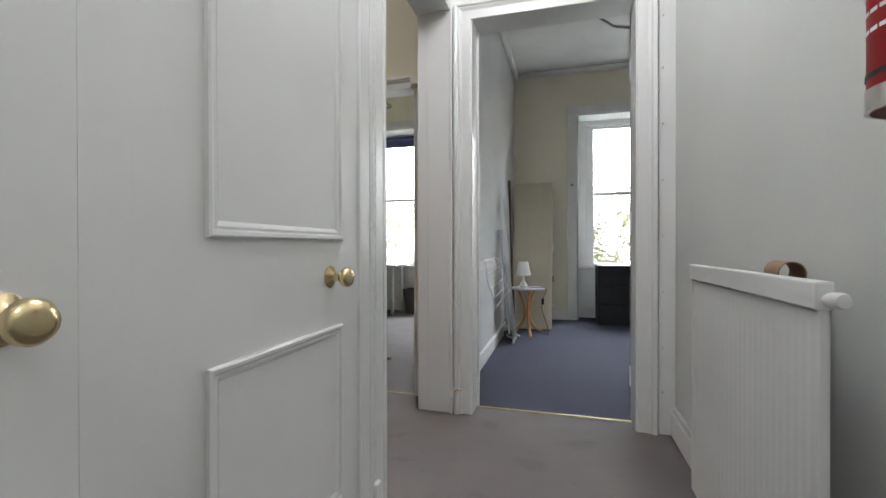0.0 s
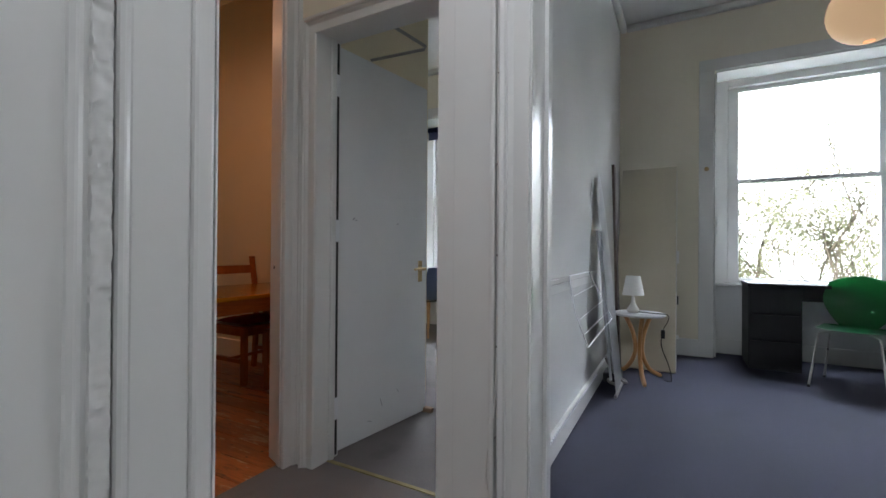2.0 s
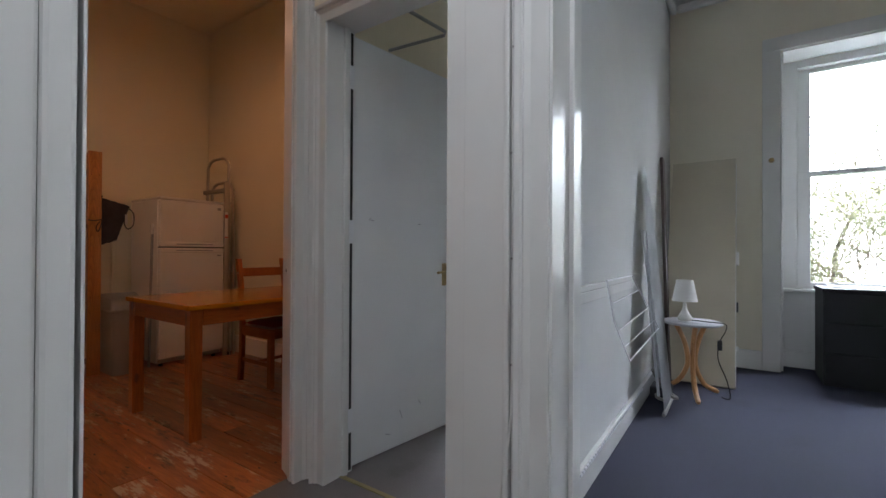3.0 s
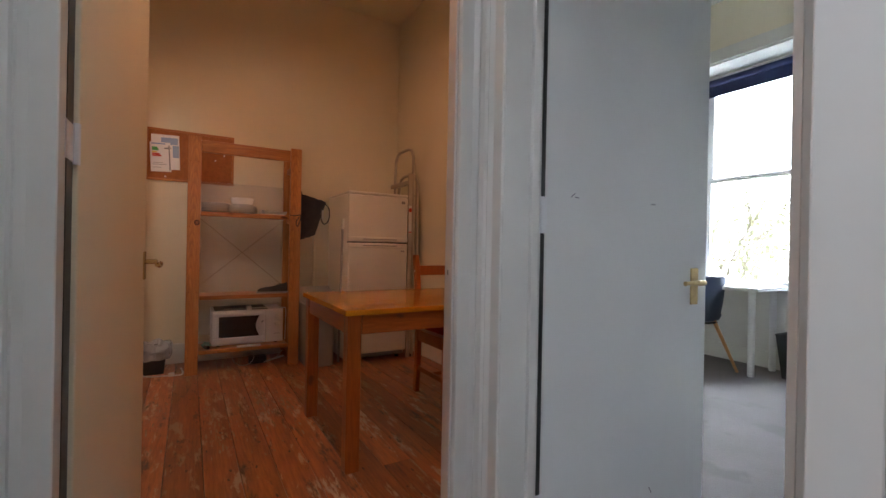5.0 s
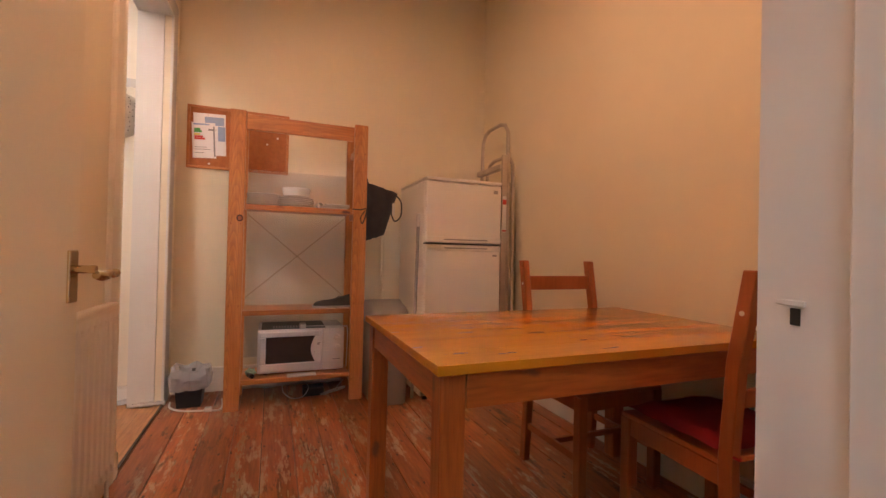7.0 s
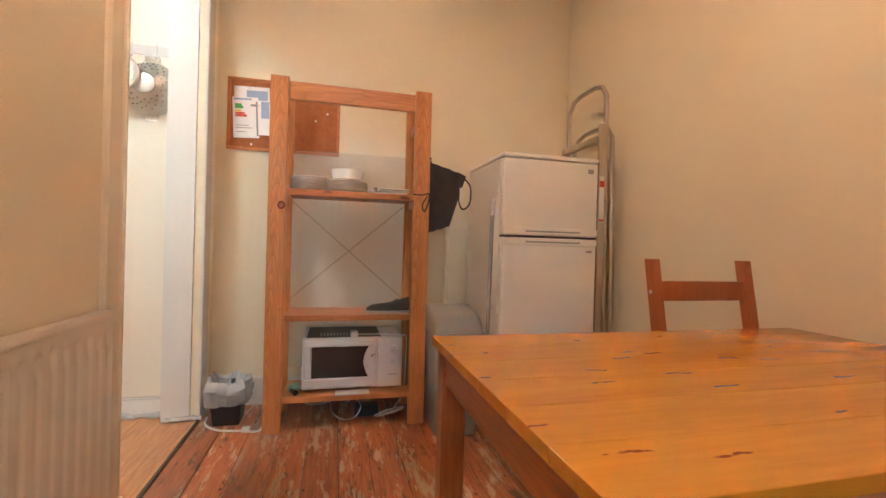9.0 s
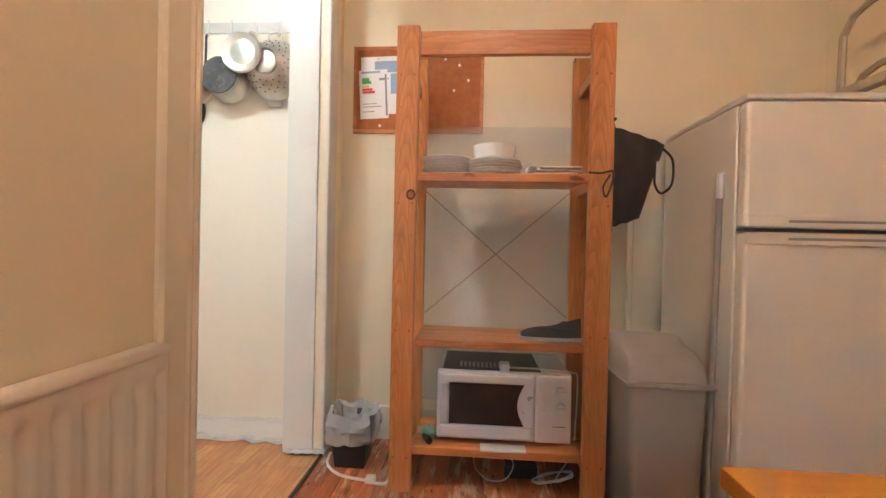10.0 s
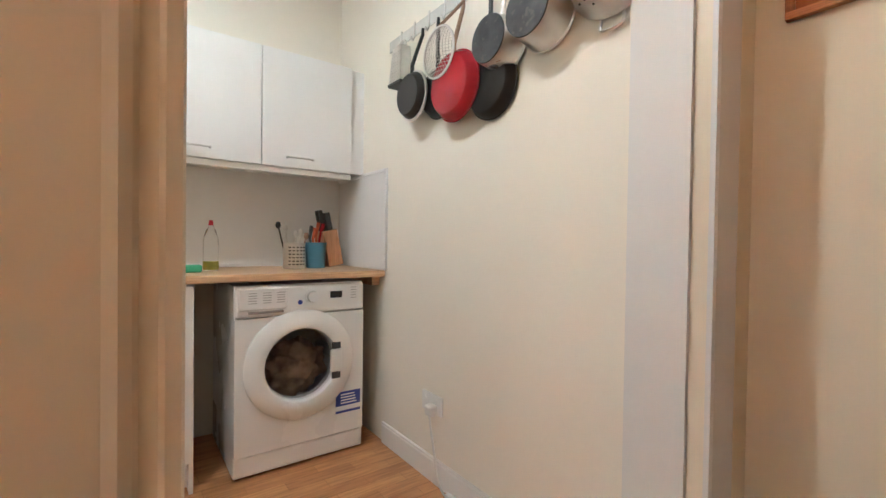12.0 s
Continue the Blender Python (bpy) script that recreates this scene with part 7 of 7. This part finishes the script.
# ---- second bedroom ----
wd = thing("white_desk", (-2.85, 6.02, 0), "white desk with round metal legs under the window", "desk")
part("top", box(-3.60, -2.375, 5.74, 6.28, 0.715, 0.745, 0.003), WHITE_METAL, wd)
for x in (-3.52, -2.45):
    for y in (5.82, 6.20):
        part("leg", rod((x, y, 0.0), (x, y, 0.715), 0.026, seg=20), WHITE_METAL, wd)
sc = thing("scandi_chair", (-2.85, 5.60, 0), "blue-grey shell chair with splayed beech legs", "chair")
sm = pose(-2.86, 5.68, 0, 0, 0, 75)
bm = bmesh.new()
rows = []
for i in range(21):
    s = i / 20
    if s < 0.5:
        t = s / 0.5
        y, z, w, cup_ = 0.22 - 0.36 * t, 0.46 - 0.03 * t, 0.215, 0.05
    else:
        t = (s - 0.5) / 0.5
        y, z, w, cup_ = -0.14 - 0.10 * t, 0.43 + 0.40 * t, 0.225 - 0.05 * t * t, 0.07
    rows.append([bm.verts.new((w * (k / 6 - 1), y + (cup_ * (k / 6 - 1) ** 2 if s >= 0.5 else 0), z + (cup_ * (k / 6 - 1) ** 2 if s < 0.5 else 0))) for k in range(13)])
for a, b in zip(rows, rows[1:]):
    for k in range(12):
        bm.faces.new((a[k], a[k + 1], b[k + 1], b[k]))
bmesh.ops.solidify(bm, geom=list(bm.faces), thickness=0.012)
bmesh.ops.transform(bm, matrix=sm, verts=bm.verts)
smooth(part("shell", bm, CHAIR_BLUE, sc), 50)
for sx in (-1, 1):
    for sy in (-1, 1):
        part("leg", rod(sm @ Vector((sx * 0.24, sy * 0.24, 0.0)), sm @ Vector((sx * 0.12, sy * 0.11, 0.43)), 0.011, 0.017), BEECH, sc)
part("under_frame", box(-0.14, 0.14, -0.13, 0.13, 0.405, 0.425, 0.004, m=sm), BLACK, sc)
wb_ = thing("paper_bin", (-2.2, 6.12, 0), "black square tapered waste paper bin", "bin")
bm = bmesh.new()
cx, cy = -2.20, 6.10
a = [bm.verts.new((cx + x * 0.10, cy + y * 0.10, 0.0)) for x, y in ((-1, -1), (1, -1), (1, 1), (-1, 1))]
b = [bm.verts.new((cx + x * 0.135, cy + y * 0.135, 0.36)) for x, y in ((-1, -1), (1, -1), (1, 1), (-1, 1))]
bm.faces.new(a)
for k in range(4):
    bm.faces.new((a[k], a[(k + 1) % 4], b[(k + 1) % 4], b[k]))
bmesh.ops.solidify(bm, geom=list(bm.faces), thickness=0.005)
part("body", bm, DARK_GREY, wb_)
part("rim", tube([(cx + x * 0.135, cy + y * 0.135, 0.36) for x, y in ((-1, -1), (1, -1), (1, 1), (-1, 1))], 0.007, 6, closed=True), DARK_GREY, wb_)

# ---- outside ----
g = bmesh.new()
bmesh.ops.create_grid(g, x_segments=8, y_segments=8, size=400)
for v in g.verts:
    v.co.z = -6.0
tagged(part("ground", g, GRASS), kind="structure")
bd_ = bmesh.new()
box(-160, 160, 120, 121, -6, 130, bm=bd_)
tagged(part("backdrop", bd_, glow("bright_overcast_sky", (0.94, 0.97, 1.0), 36.0)), kind="structure")


def tree(x, y, seed, height):
    """A spring tree: trunk, limbs that fork, and small scattered leaves."""
    r = random.Random(seed)
    t = thing("tree", (x, y, -6.0), "bare-limbed spring tree with sparse yellow-green leaves outside the window", "tree", "trees outside")
    trunk, limbs, leaves = bmesh.new(), bmesh.new(), []
    tube(curve_points([(x, y, -6.0), (x + 0.1, y, -4.5), (x - 0.1, y + 0.1, -3.0), (x, y, -2.2)], 4), [0.26, 0.25, 0.24, 0.23, 0.22, 0.21, 0.2, 0.2, 0.19, 0.18, 0.17, 0.17, 0.16], 9, trunk)

    def grow(p, d, length, rad, level):
        pts, q, dd = [p], p.copy(), d.normalized()
        steps = 5
        for i in range(steps):
            dd = (dd + Vector((r.uniform(-1, 1), r.uniform(-1, 1), r.uniform(-0.7, 0.8))) * 0.26).normalized()
            q = q + dd * (length / steps)
            pts.append(q.copy())
        tube(pts, [rad * (1 - 0.45 * i / steps) for i in range(steps + 1)], 6 if level < 2 else 4, limbs)
        if level >= 2:
            for _ in range(24 if level == 2 else 48):
                o = pts[r.randrange(1, len(pts))] + Vector((r.gauss(0, 0.17), r.gauss(0, 0.17), r.gauss(0, 0.17)))
                leaves.append(o)
        if level < 4:
            for _ in range(3 if level < 3 else 2):
                k = r.randrange(2, len(pts))
                nd = (dd + Vector((r.uniform(-1, 1), r.uniform(-1, 1), r.uniform(-0.5, 0.9)))).normalized()
                grow(pts[k], nd, length * r.uniform(0.58, 0.8), rad * 0.62, level + 1)

    for k in range(6):
        a = k * math.tau / 6 + r.uniform(-0.4, 0.4)
        grow(Vector((x, y, -2.3)), Vector((math.cos(a), math.sin(a), 0.75 + r.uniform(0, 0.6))), height * 0.44, 0.042, 0)
    part("trunk", trunk, BARK, t)
    part("branchwork", limbs, BARK, t)
    verts, faces = [], []
    for o in leaves:
        u = Vector((r.gauss(0, 1), r.gauss(0, 1), r.gauss(0, 1))).normalized()
        w = u.orthogonal().normalized()
        s = r.uniform(0.02, 0.042)
        n = len(verts)
        verts += [o - u * s, o + w * s * 0.55, o + u * s, o - w * s * 0.55]
        faces.append((n, n + 1, n + 2, n + 3))
    me = bpy.data.meshes.new("crown")
    me.from_pydata(verts, [], faces)
    me.materials.append(FOLIAGE)
    c = new("crown", me)
    c.parent = t
    c.matrix_parent_inverse = Matrix.Translation(-BASE[t.name])
    tagged(c, kind="stuff")


tree(1.7, 11.0, 3, 6.6)
tree(0.1, 12.6, 8, 6.8)
tree(3.4, 12.2, 15, 6.4)
tree(-5.4, 12.5, 11, 5.8)

# ---- dining floorboards ----
rng = random.Random(21)
y, row = 1.372, 0
while y < 3.688:
    w = min(0.140 + 0.014 * ((row * 37) % 5) / 4, 3.69 - y)
    cuts = [-4.98, -1.755] if row % 4 else [-4.98, rng.uniform(-3.0, -2.2), -1.755]
    for a, b in zip(cuts, cuts[1:]):
        part("floorboard", box(a + 0.0008, b - 0.0008, y + 0.0017, y + w - 0.0017, -0.021, rng.uniform(-0.0012, 0.0012), 0.002, seg=1), BOARDS, floor_dining)
    y += w
    row += 1
# bare, scuffed streaks where the stain has worn away
rng = random.Random(5)
verts, faces = [], []
for cx, cy, n, sx, sy in ((-3.9, 1.86, 60, 0.55, 0.012), (-3.75, 2.16, 46, 0.4, 0.02), (-4.15, 2.42, 40, 0.3, 0.03), (-3.55, 2.30, 30, 0.3, 0.02), (-4.1, 2.86, 30, 0.25, 0.04), (-3.3, 1.90, 24, 0.3, 0.03), (-3.3, 2.1, 24, 0.5, 0.09), (-3.6, 1.62, 16, 0.5, 0.05)):
    for _ in range(n * 2):
        x, y = rng.gauss(cx, sx * 0.5), rng.gauss(cy, sy)
        a, b = rng.uniform(0.005, 0.05), rng.uniform(0.0015, 0.007)
        k0 = len(verts)
        m_ = rng.randrange(6, 10)
        for k in range(m_):
            t = k / m_ * math.tau
            q = rng.uniform(0.55, 1.1)
            verts.append((x + a * q * math.cos(t), y + b * q * math.sin(t), 0.0020))
        faces.append(tuple(range(k0, k0 + m_)))
me = bpy.data.meshes.new("worn_patches")
me.from_pydata(verts, [], faces)
me.materials.append(WORN)
wp = new("worn_patches", me)
wp.parent = floor_dining
tagged(wp, kind="stuff")
